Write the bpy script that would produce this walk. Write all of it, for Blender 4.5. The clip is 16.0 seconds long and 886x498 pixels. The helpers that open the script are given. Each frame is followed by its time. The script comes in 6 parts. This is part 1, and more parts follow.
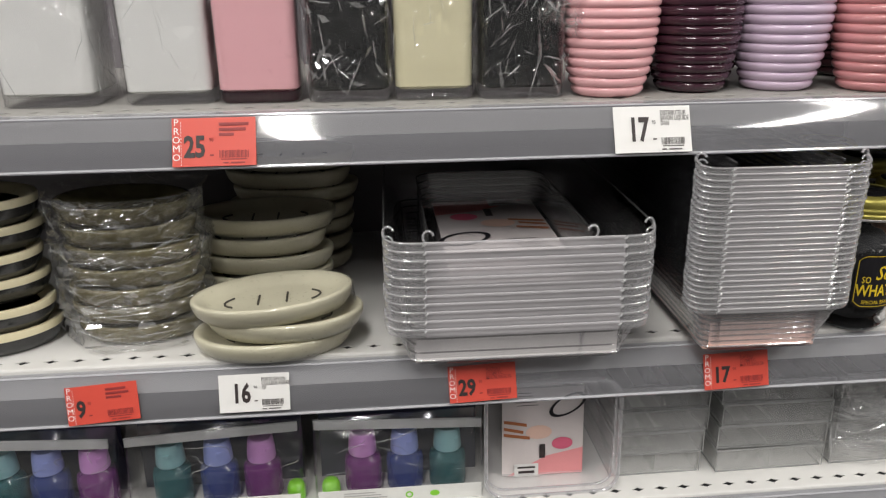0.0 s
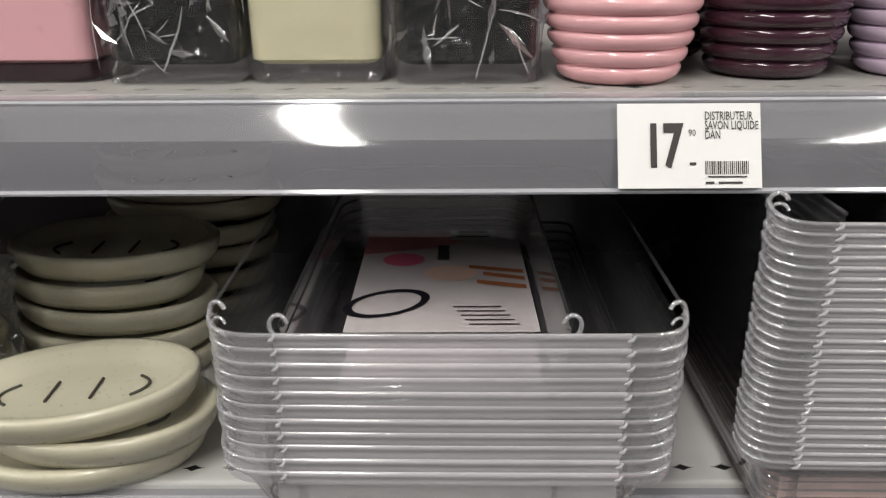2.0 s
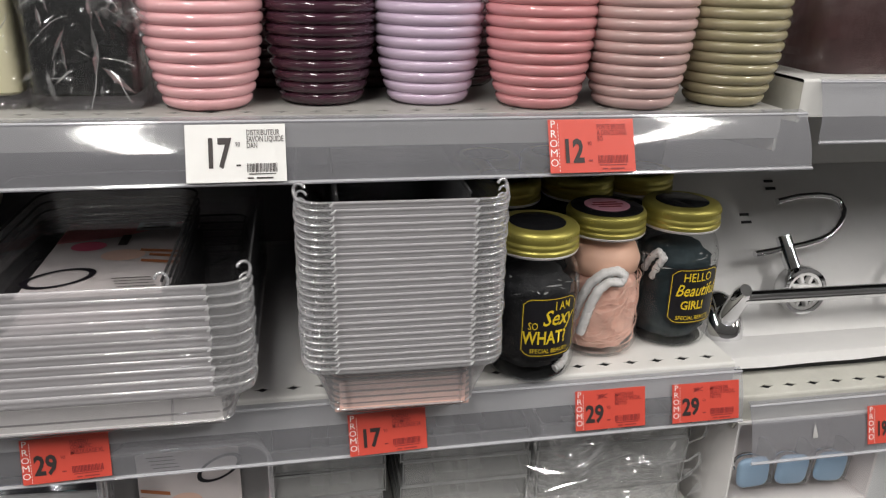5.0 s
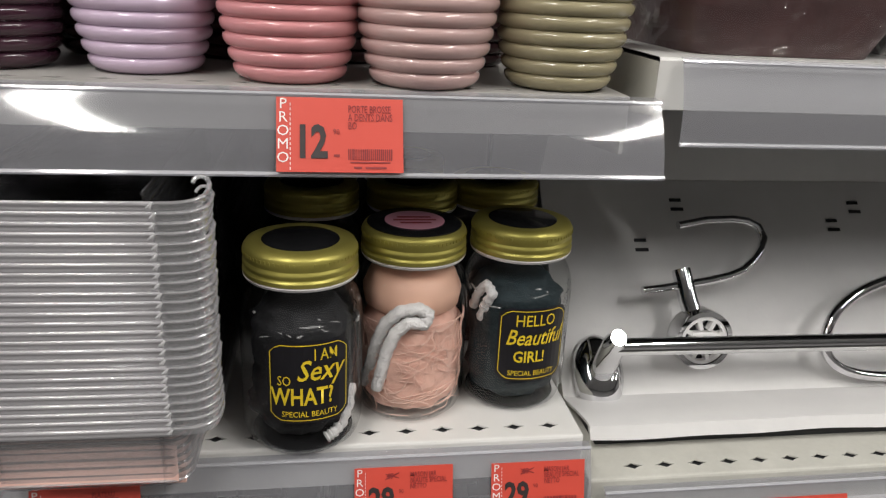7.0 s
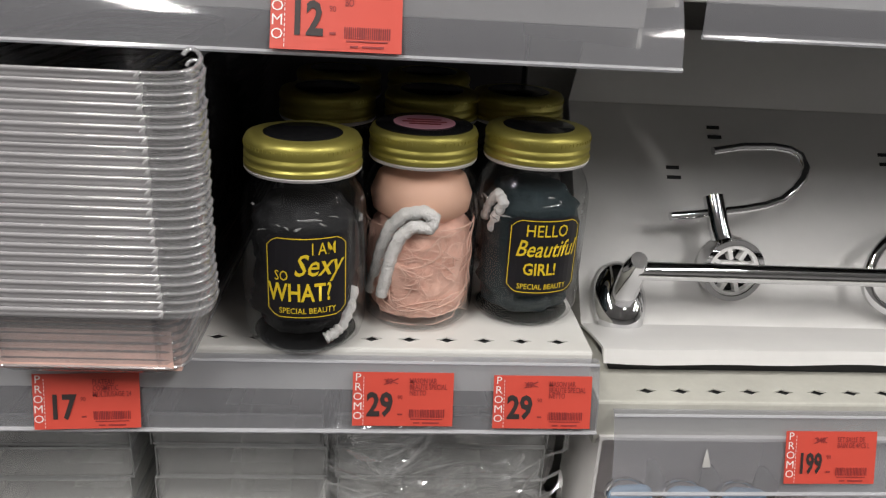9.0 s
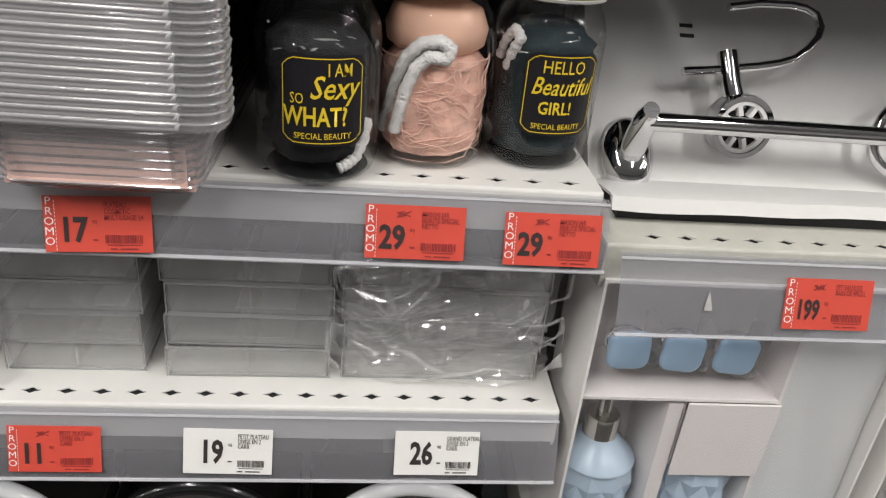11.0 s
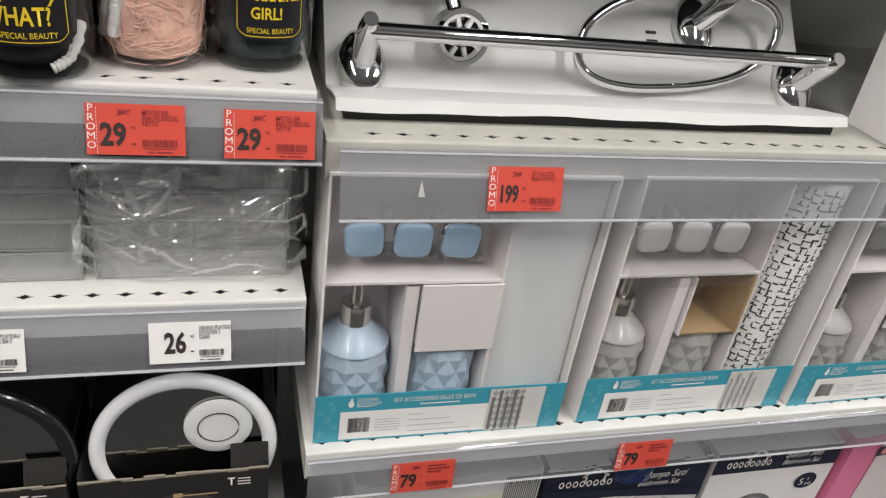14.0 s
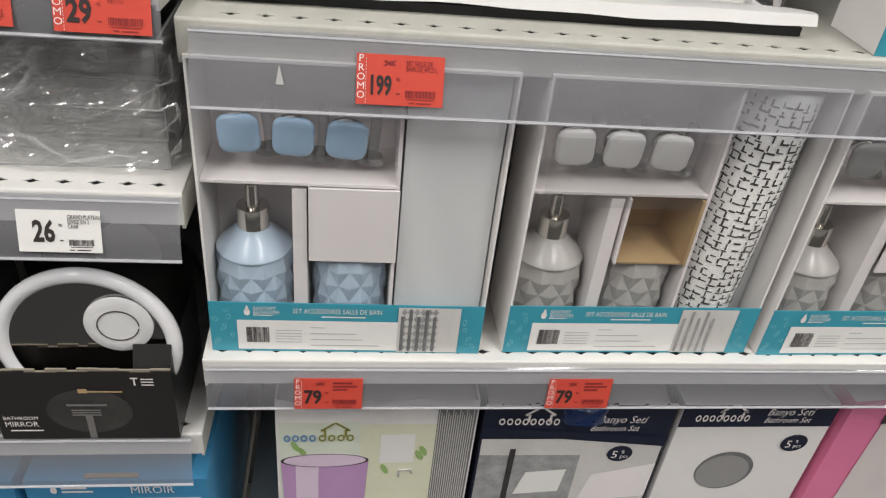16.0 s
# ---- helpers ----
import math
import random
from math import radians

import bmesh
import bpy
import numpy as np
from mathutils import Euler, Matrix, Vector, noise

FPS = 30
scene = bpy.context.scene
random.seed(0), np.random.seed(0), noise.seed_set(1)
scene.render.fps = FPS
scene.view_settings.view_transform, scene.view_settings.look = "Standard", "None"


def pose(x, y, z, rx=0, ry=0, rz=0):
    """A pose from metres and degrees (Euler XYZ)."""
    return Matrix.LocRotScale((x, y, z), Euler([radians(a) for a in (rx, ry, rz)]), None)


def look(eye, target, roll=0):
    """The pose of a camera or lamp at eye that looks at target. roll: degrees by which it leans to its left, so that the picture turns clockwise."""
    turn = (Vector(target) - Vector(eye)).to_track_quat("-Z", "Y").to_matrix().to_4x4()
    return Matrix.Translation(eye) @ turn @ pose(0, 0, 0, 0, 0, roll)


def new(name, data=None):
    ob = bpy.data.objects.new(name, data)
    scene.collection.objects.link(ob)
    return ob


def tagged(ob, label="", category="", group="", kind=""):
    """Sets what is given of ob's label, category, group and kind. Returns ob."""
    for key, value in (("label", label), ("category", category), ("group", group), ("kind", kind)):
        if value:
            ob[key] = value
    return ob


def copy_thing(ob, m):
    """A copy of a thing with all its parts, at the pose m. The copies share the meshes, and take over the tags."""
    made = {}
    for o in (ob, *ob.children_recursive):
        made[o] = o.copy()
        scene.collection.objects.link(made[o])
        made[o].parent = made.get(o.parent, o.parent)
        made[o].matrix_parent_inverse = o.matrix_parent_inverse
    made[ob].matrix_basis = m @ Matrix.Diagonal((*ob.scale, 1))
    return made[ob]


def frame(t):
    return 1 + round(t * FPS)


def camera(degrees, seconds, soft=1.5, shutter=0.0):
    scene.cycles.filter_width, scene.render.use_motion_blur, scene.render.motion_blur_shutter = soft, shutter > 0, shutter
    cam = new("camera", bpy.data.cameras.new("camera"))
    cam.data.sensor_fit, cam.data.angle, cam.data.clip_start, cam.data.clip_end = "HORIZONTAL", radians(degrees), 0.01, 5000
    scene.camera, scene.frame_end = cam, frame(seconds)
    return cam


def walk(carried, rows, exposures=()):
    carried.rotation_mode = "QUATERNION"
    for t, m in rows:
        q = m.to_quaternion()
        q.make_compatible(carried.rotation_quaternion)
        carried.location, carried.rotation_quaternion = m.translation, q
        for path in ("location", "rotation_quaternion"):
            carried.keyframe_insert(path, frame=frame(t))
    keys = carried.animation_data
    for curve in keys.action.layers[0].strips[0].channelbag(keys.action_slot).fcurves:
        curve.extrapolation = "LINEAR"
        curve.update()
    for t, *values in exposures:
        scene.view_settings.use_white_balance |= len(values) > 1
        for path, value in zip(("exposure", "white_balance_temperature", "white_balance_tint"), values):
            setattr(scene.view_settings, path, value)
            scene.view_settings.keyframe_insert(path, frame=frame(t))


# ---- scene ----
cam = camera(59.9, 16.0, soft=1.2)
PATH = [
    (0, (0.304, -0.014, 1.452), (0.464, 1.866, 0.79), -0.7),
    (0.5, (0.378, 0.019, 1.456), (0.529, 1.904, 0.804), -0.8),
    (1, (0.431, 0.078, 1.446), (0.437, 1.969, 0.796), -0.1),
    (1.5, (0.444, 0.169, 1.446), (0.391, 2.061, 0.798), -0.5),
    (2, (0.424, 0.262, 1.416), (0.408, 2.126, 0.691), -0.4),
    (2.5, (0.412, 0.301, 1.389), (0.426, 2.133, 0.587), -0.2),
    (3, (0.415, 0.282, 1.383), (0.445, 2.1, 0.549), 0.2),
    (3.5, (0.425, 0.239, 1.376), (0.462, 2.036, 0.498), 1.5),
    (4, (0.467, 0.184, 1.398), (0.541, 1.978, 0.519), 1.6),
    (4.5, (0.529, 0.124, 1.442), (0.777, 1.946, 0.654), 0.8),
    (5, (0.576, 0.085, 1.458), (0.936, 1.92, 0.749), 1.4),
    (5.2, (0.584, 0.072, 1.46), (0.971, 1.918, 0.794), 2.1),
    (7.3, (0.797, 0.222, 1.403), (1.07, 2.084, 0.728), 3.4),
    (7.5, (0.802, 0.225, 1.397), (1.031, 2.093, 0.719), 3.3),
    (8, (0.812, 0.226, 1.386), (0.982, 2.092, 0.687), 3.1),
    (8.5, (0.819, 0.212, 1.375), (0.98, 2.068, 0.646), 3.1),
    (9, (0.814, 0.204, 1.369), (0.976, 2.051, 0.619), 3.4),
    (9.2, (0.813, 0.2, 1.366), (0.964, 2.045, 0.611), 3.3),
    (11.3, (0.795, 0.184, 1.314), (1.016, 1.911, 0.33), 5.9),
    (11.5, (0.803, 0.183, 1.311), (1.023, 1.899, 0.308), 5.9),
    (12, (0.824, 0.177, 1.306), (1.126, 1.886, 0.312), 6.7),
    (12.5, (0.846, 0.177, 1.311), (1.241, 1.869, 0.321), 7.2),
    (13, (0.856, 0.168, 1.298), (1.278, 1.849, 0.301), 7.2),
    (13.5, (0.858, 0.145, 1.293), (1.335, 1.793, 0.266), 8.2),
    (14, (0.888, 0.099, 1.324), (1.432, 1.73, 0.303), 8.9),
    (14.5, (0.923, 0.075, 1.342), (1.495, 1.734, 0.383), 9.4),
    (15, (0.994, 0.095, 1.314), (1.568, 1.715, 0.292), 10.8),
    (15.5, (1.045, 0.097, 1.295), (1.429, 1.715, 0.185), 8.7),
    (16, (1.084, 0.087, 1.283), (1.34, 1.703, 0.132), 6.6),
]
walk(cam, [(t, look(eye, target, roll)) for t, eye, target, roll in PATH], ((0.0, 0.0), (2.5, 0.02), (3.5, 0.11), (4.5, 0.04), (5.0, 0.0), (7.5, -0.03), (9.0, 0.02), (11.5, 0.12), (16.0, 0.12)))

# ---- light ----
world = bpy.data.worlds.new("store_air")
scene.world = world
world.use_nodes = True
world.node_tree.nodes["Background"].inputs[0].default_value = (0.9, 0.95, 1.0, 1)
world.node_tree.nodes["Background"].inputs[1].default_value = 0.03
scene.cycles.transparent_max_bounces = 40
LAMP_WATTS = 36
LAMP_XS = (-3.6, -1.85, 0.0, 1.95, 3.8, 5.6)
LAMP_Y, LAMP_Z = -0.72, 2.95


# ---- materials ----
def nodes_of(name):
    m = bpy.data.materials.new(name)
    m.use_nodes = True
    nt = m.node_tree
    return m, nt, nt.nodes["Principled BSDF"]


def surf(name, col, rough=0.5, metal=0.0, spec=0.5, var=0.06, scale=18.0, bump=0.0, bscale=120.0, coat=0.0,
         rvar=0.08, trans=0.0, rand=0.0, sss=0.0):
    """A painted, moulded or printed surface with two scales of variation."""
    m, nt, p = nodes_of(name)
    N, L = nt.nodes, nt.links
    tc = N.new("ShaderNodeTexCoord")
    n1 = N.new("ShaderNodeTexNoise")
    n1.inputs["Scale"].default_value, n1.inputs["Detail"].default_value = scale, 4
    L.new(tc.outputs["Object"], n1.inputs["Vector"])
    n2 = N.new("ShaderNodeTexNoise")
    n2.inputs["Scale"].default_value, n2.inputs["Detail"].default_value = scale * 9, 3
    L.new(tc.outputs["Object"], n2.inputs["Vector"])
    add = N.new("ShaderNodeMath")
    add.operation = "MULTIPLY_ADD"
    L.new(n2.outputs["Fac"], add.inputs[0])
    add.inputs[1].default_value = 0.4
    L.new(n1.outputs["Fac"], add.inputs[2])
    mr = N.new("ShaderNodeMapRange")
    L.new(add.outputs[0], mr.inputs[0])
    mr.inputs[1].default_value, mr.inputs[2].default_value = 0.4, 1.0
    mr.inputs[3].default_value, mr.inputs[4].default_value = 1 - var, 1 + var
    val = mr.outputs[0]
    if rand:
        oi = N.new("ShaderNodeObjectInfo")
        r2 = N.new("ShaderNodeMapRange")
        L.new(oi.outputs["Random"], r2.inputs[0])
        r2.inputs[3].default_value, r2.inputs[4].default_value = 1 - rand, 1 + rand
        mul = N.new("ShaderNodeMath")
        mul.operation = "MULTIPLY"
        L.new(val, mul.inputs[0])
        L.new(r2.outputs[0], mul.inputs[1])
        val = mul.outputs[0]
    hsv = N.new("ShaderNodeHueSaturation")
    hsv.inputs["Color"].default_value = (*col, 1)
    L.new(val, hsv.inputs["Value"])
    L.new(hsv.outputs[0], p.inputs["Base Color"])
    rr = N.new("ShaderNodeMapRange")
    L.new(n2.outputs["Fac"], rr.inputs[0])
    rr.inputs[3].default_value, rr.inputs[4].default_value = max(0.02, rough - rvar), min(1, rough + rvar)
    L.new(rr.outputs[0], p.inputs["Roughness"])
    p.inputs["Metallic"].default_value = metal
    p.inputs["Specular IOR Level"].default_value = spec
    p.inputs["Coat Weight"].default_value = coat
    p.inputs["Coat Roughness"].default_value = 0.06
    p.inputs["Transmission Weight"].default_value = trans
    if sss:
        p.inputs["Subsurface Weight"].default_value = sss
        p.inputs["Subsurface Radius"].default_value = (0.004, 0.003, 0.002)
    if bump:
        nb = N.new("ShaderNodeTexNoise")
        nb.inputs["Scale"].default_value, nb.inputs["Detail"].default_value = bscale, 5
        L.new(tc.outputs["Object"], nb.inputs["Vector"])
        b = N.new("ShaderNodeBump")
        b.inputs["Strength"].default_value, b.inputs["Distance"].default_value = bump, 0.002
        L.new(nb.outputs["Fac"], b.inputs["Height"])
        L.new(b.outputs[0], p.inputs["Normal"])
    return m


def clear(name, tint=(1, 1, 1), body=0.12, body_col=(0.8, 0.8, 0.8), rough=0.06, gloss=1.0, wrinkle=0.0, wscale=40.0, ior=1.49):
    """Thin clear plastic: light goes straight through, a share is scattered, and it shines by Fresnel."""
    m, nt, p = nodes_of(name)
    N, L = nt.nodes, nt.links
    N.remove(p)
    out = N["Material Output"]
    tr = N.new("ShaderNodeBsdfTransparent")
    tr.inputs[0].default_value = (*tint, 1)
    df = N.new("ShaderNodeBsdfDiffuse")
    df.inputs[0].default_value = (*body_col, 1)
    mix = N.new("ShaderNodeMixShader")
    mix.inputs[0].default_value = body
    L.new(tr.outputs[0], mix.inputs[1])
    L.new(df.outputs[0], mix.inputs[2])
    gl = N.new("ShaderNodeBsdfGlossy")
    gl.inputs["Roughness"].default_value = rough
    fr = N.new("ShaderNodeLayerWeight")
    fr.inputs[0].default_value = 0.5
    pw = N.new("ShaderNodeMath")
    pw.operation = "POWER"
    L.new(fr.outputs["Facing"], pw.inputs[0])
    pw.inputs[1].default_value = 4.0
    f0 = ((ior - 1) / (ior + 1)) ** 2
    mul = N.new("ShaderNodeMath")
    mul.operation, mul.use_clamp = "MULTIPLY_ADD", True
    L.new(pw.outputs[0], mul.inputs[0])
    mul.inputs[1].default_value = 0.75
    mul.inputs[2].default_value = f0 * gloss
    mix2 = N.new("ShaderNodeMixShader")
    L.new(mul.outputs[0], mix2.inputs[0])
    L.new(mix.outputs[0], mix2.inputs[1])
    L.new(gl.outputs[0], mix2.inputs[2])
    L.new(mix2.outputs[0], out.inputs[0])
    if wrinkle:
        tc = N.new("ShaderNodeTexCoord")
        nb = N.new("ShaderNodeTexNoise")
        nb.noise_type = "RIDGED_MULTIFRACTAL"
        nb.inputs["Scale"].default_value, nb.inputs["Detail"].default_value = wscale, 4
        nb.inputs["Distortion"].default_value = 0.6
        L.new(tc.outputs["Object"], nb.inputs["Vector"])
        b = N.new("ShaderNodeBump")
        b.inputs["Strength"].default_value, b.inputs["Distance"].default_value = wrinkle, 0.006
        L.new(nb.outputs["Fac"], b.inputs["Height"])
        L.new(b.outputs[0], gl.inputs["Normal"])
    return m


M = {}
M["shelf"] = surf("white_painted_steel", (0.69, 0.68, 0.655), 0.38, var=0.05, scale=9, coat=0.1)
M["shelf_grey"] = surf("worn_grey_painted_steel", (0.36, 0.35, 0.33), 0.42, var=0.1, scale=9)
M["bracket"] = surf("cream_steel", (0.53, 0.52, 0.47), 0.45, var=0.1, scale=30)
# Left back panel: shade between the boards is put into this dark colour.
M["back"] = surf("shaded_back_panel", (0.15, 0.138, 0.148), 0.6, var=0.1, scale=12, bump=0.1)
# Black of slots and posts, also of the shade laid under boards and lip.
M["void"] = surf("void_black", (0.02, 0.02, 0.022), 0.6)
M["rail"] = clear("clear_ticket_rail", (0.92, 0.93, 0.96), 0.36, (0.40, 0.40, 0.43), 0.08, 1.7, 0.06, 9)
M["rail_bead"] = clear("ticket_rail_bead", (0.9, 0.9, 0.94), 0.55, (0.75, 0.75, 0.78), 0.1, 2.2)
M["red"] = surf("red_price_card", (0.64, 0.076, 0.050), 0.45, var=0.03, coat=0.25)
M["paper"] = surf("white_price_card", (0.80, 0.79, 0.77), 0.5, var=0.03, coat=0.2)
M["ink"] = surf("dark_print", (0.035, 0.025, 0.025), 0.55, var=0.1)
M["ink_soft"] = surf("faded_red_print", (0.27, 0.03, 0.03), 0.55, var=0.1)
M["whiteink"] = surf("white_print", (0.85, 0.80, 0.78), 0.5)
M["gold_ink"] = surf("yellow_print", (0.80, 0.58, 0.03), 0.42, var=0.08)
# Floor is out of view; near black so that the mirrors reflect dark.
M["floor"] = surf("dark_floor_tile", (0.035, 0.034, 0.033), 0.5, var=0.06, scale=3)
M["wall"] = surf("plain_store_wall", (0.45, 0.445, 0.44), 0.7, var=0.05, scale=2)
M["ceiling"] = surf("white_ceiling", (0.75, 0.75, 0.75), 0.8, var=0.03, scale=2)
M["tray"] = clear("clear_tray_plastic", (0.98, 0.98, 0.985), 0.24, (0.96, 0.93, 0.94), 0.08, 2.6)
M["tray_side"] = clear("clear_tray_side_plastic", (0.96, 0.96, 0.965), 0.012, (0.85, 0.85, 0.86), 0.05, 0.8)
M["tray_rim"] = clear("clear_tray_rim", (0.95, 0.95, 0.97), 0.28, (0.96, 0.95, 0.97), 0.11, 8.0)
M["acryl"] = clear("clear_organiser_plastic", (0.975, 0.976, 0.975), 0.16, (0.88, 0.88, 0.87), 0.06, 1.2)
M["acryl_rim"] = clear("clear_organiser_edge", (0.42, 0.43, 0.43), 0.34, (0.80, 0.80, 0.80), 0.1, 3.0)
M["film"] = clear("crinkled_clear_film", (0.99, 0.99, 0.99), 0.003, (0.9, 0.9, 0.9), 0.08, 1.0, 1.0, 26)
M["film_big"] = clear("loose_clear_bag", (0.985, 0.985, 0.985), 0.025, (0.9, 0.9, 0.9), 0.14, 3.0, 1.0, 20)
M["bag"] = clear("cloudy_clear_bag", (0.985, 0.985, 0.985), 0.15, (0.94, 0.94, 0.94), 0.11, 3.0, 0.9, 9)
M["soft_fold"] = clear("soft_bag_fold", (0.98, 0.98, 0.98), 0.20, (0.94, 0.94, 0.94), 0.12, 3.0)
# Whitish body paints the bright streaks of light along film creases.
M["fold"] = clear("film_crease_glint", (0.97, 0.97, 0.97), 0.26, (0.92, 0.92, 0.92), 0.10, 5.0)
M["facet"] = clear("sharp_film_fold", (0.97, 0.97, 0.97), 0.10, (0.92, 0.92, 0.92), 0.12, 6.0)
M["window"] = clear("box_window_film", (0.98, 0.98, 0.98), 0.015, (0.9, 0.9, 0.9), 0.05, 0.9)
M["glass"] = clear("jar_glass", (0.95, 0.955, 0.955), 0.002, (0.8, 0.8, 0.8), 0.03, 0.9)
M["card_white"] = surf("white_cardboard", (0.79, 0.765, 0.75), 0.55, var=0.04, scale=10, bump=0.05, bscale=300)
# Darker than card_white: shade of the upper board is in the colour.
M["card_display"] = surf("shaded_white_display_card", (0.68, 0.67, 0.66), 0.5, var=0.05, scale=10, bump=0.05, bscale=300)
M["card_in"] = surf("white_box_insert", (0.82, 0.775, 0.77), 0.6, var=0.04, scale=12)
M["kraft"] = surf("kraft_cardboard", (0.42, 0.29, 0.15), 0.8, var=0.12, scale=40)
M["teal"] = surf("teal_printed_card", (0.045, 0.31, 0.41), 0.45, var=0.04, coat=0.15)
M["teal_l"] = surf("pale_teal_print", (0.25, 0.56, 0.62), 0.5)
M["chrome"] = surf("polished_chrome", (0.75, 0.75, 0.76), 0.06, 1.0, var=0.02, rvar=0.03)
M["gold"] = surf("gold_lid_metal", (0.42, 0.37, 0.09), 0.40, 0.6, var=0.03, scale=20, rvar=0.02)
M["black_gloss"] = surf("black_gloss_lid", (0.012, 0.012, 0.013), 0.15, coat=0.3)
M["grey_ink"] = surf("grey_print", (0.45, 0.44, 0.43), 0.6)


# ---- building helpers ----
def B():
    return bmesh.new()


def mesh_of(name, bm, mat, smooth=35):
    me = bpy.data.meshes.new(name)
    bmesh.ops.recalc_face_normals(bm, faces=bm.faces)
    bm.to_mesh(me)
    bm.free()
    me.materials.append(mat)
    if smooth:
        me.polygons.foreach_set("use_smooth", [True] * len(me.polygons))
        me.set_sharp_from_angle(angle=radians(smooth))
    return me


STUFF = ("film_crease", "film_facet", "broad_fold", "gauze_fold", "text_lines")


def part(name, bm, mat, parent, label="", smooth=35, at=None):
    ob = new(name, mesh_of(name, bm, mat, smooth))
    ob.parent = parent
    if at is not None:
        ob.matrix_basis = at
    return tagged(ob, label, kind="stuff" if name in STUFF else "")


def thing(name, label, category, m, group="", kind=""):
    ob = new(name)
    ob.empty_display_size = 0.02
    ob.matrix_basis = m
    return tagged(ob, label, category, group, kind)


def solid(name, bm, mat, label, category, m=None, group="", kind="", smooth=35):
    ob = new(name, mesh_of(name, bm, mat, smooth))
    if m is not None:
        ob.matrix_basis = m
    return tagged(ob, label, category, group, kind)


def box(bm, x0, x1, y0, y1, z0, z1, m=None, bevel=0.0):
    g = bmesh.ops.create_cube(bm, size=1)
    vs = g["verts"]
    for v in vs:
        v.co = Vector((x0 + (v.co.x + 0.5) * (x1 - x0), y0 + (v.co.y + 0.5) * (y1 - y0), z0 + (v.co.z + 0.5) * (z1 - z0)))
    if bevel:
        es = list({e for v in vs for e in v.link_edges})
        r = bmesh.ops.bevel(bm, geom=es, offset=bevel, segments=2, affect="EDGES", profile=0.5)
        vs = list({v for f in r["faces"] for v in f.verts} | {v for v in vs if v.is_valid})
    if m is not None:
        bmesh.ops.transform(bm, matrix=m, verts=[v for v in vs if v.is_valid])
    return bm


def loft(bm, rings, cap0=True, cap1=True, closed=True, m=None):
    vs = [[bm.verts.new(m @ Vector(p) if m is not None else p) for p in r] for r in rings]
    n = len(rings[0])
    for a, b in zip(vs, vs[1:]):
        for i in range(n if closed else n - 1):
            j = (i + 1) % n
            bm.faces.new((a[i], a[j], b[j], b[i]))
    if cap0 and closed:
        bm.faces.new(vs[0][::-1])
    if cap1 and closed:
        bm.faces.new(vs[-1])
    return bm


def lathe(bm, prof, seg=36, c=(0, 0, 0), cap0=True, cap1=True, m=None, wob=None):
    rings = []
    for r, z in prof:
        ring = []
        for i in range(seg):
            a = 2 * math.pi * i / seg
            k = r * (wob(a, z) if wob else 1)
            ring.append((c[0] + k * math.cos(a), c[1] + k * math.sin(a), c[2] + z))
        rings.append(ring)
    return loft(bm, rings, cap0, cap1, True, m)


def tube(bm, pts, r, seg=8, closed=False, caps=True):
    pts = [Vector(p) for p in pts]
    n = len(pts)
    rings, up = [], None
    for i, p in enumerate(pts):
        if closed:
            d = pts[(i + 1) % n] - pts[i - 1]
        else:
            d = pts[min(i + 1, n - 1)] - pts[max(i - 1, 0)]
        d.normalize()
        if up is None:
            up = Vector((0, 0, 1)) if abs(d.z) < 0.9 else Vector((0, 1, 0))
        side = d.cross(up).normalized()
        up = side.cross(d).normalized()
        rr = r[i] if isinstance(r, (list, tuple)) else r
        rings.append([tuple(p + rr * (math.cos(2 * math.pi * k / seg) * side + math.sin(2 * math.pi * k / seg) * up)) for k in range(seg)])
    if closed:
        rings.append(rings[0])
        return loft(bm, rings, False, False)
    return loft(bm, rings, caps, caps)


def rrect(x0, x1, y0, y1, rad, z, n=5):
    """A rounded rectangle, counter-clockwise, starting at the front's right corner."""
    out = []
    for cx, cy, a0 in ((x1 - rad, y0 + rad, -90), (x1 - rad, y1 - rad, 0), (x0 + rad, y1 - rad, 90), (x0 + rad, y0 + rad, 180)):
        for k in range(n + 1):
            a = radians(a0 + 90 * k / n)
            out.append((cx + rad * math.cos(a), cy + rad * math.sin(a), z))
    return out


FONT_MESH = {}


def letter(bm, s, x, z, size, sx=1.0, y=-0.0008, align="LEFT", shear=0.0, m=None, bold=0.0):
    """Adds the words s to bm, standing in the x-z plane and facing -y."""
    key = (s, align, bold)
    if key not in FONT_MESH:
        cu = bpy.data.curves.new("words", "FONT")
        cu.body, cu.size, cu.align_x, cu.resolution_u, cu.offset = s, 1.0, align, 2, bold
        ob = bpy.data.objects.new("words", cu)
        FONT_MESH[key] = bpy.data.meshes.new_from_object(ob)
        bpy.data.objects.remove(ob)
        bpy.data.curves.remove(cu)
    old = len(bm.verts)
    bm.from_mesh(FONT_MESH[key])
    bm.verts.ensure_lookup_table()
    for v in bm.verts[old:]:
        px, pz = v.co.x * size * sx, v.co.y * size
        v.co = Vector((x + px + shear * pz, y, z + pz))
        if m is not None:
            v.co = m @ v.co
    return bm


def bars(bm, x0, x1, z0, z1, n, rnd, y=-0.0008):
    """An upright bar code of n bars."""
    step = (x1 - x0) / n
    for i in range(n):
        w = step * rnd.uniform(0.3, 0.75)
        vs = [bm.verts.new((x0 + i * step + dx, y, z)) for dx, z in ((0, z0), (w, z0), (w, z1), (0, z1))]
        bm.faces.new(vs)
    return bm


def quad(bm, x0, x1, z0, z1, y):
    bm.faces.new([bm.verts.new(p) for p in ((x0, y, z0), (x1, y, z0), (x1, y, z1), (x0, y, z1))])
    return bm


def frange(a, b, n):
    return [a + (b - a) * i / (n - 1) for i in range(n)]


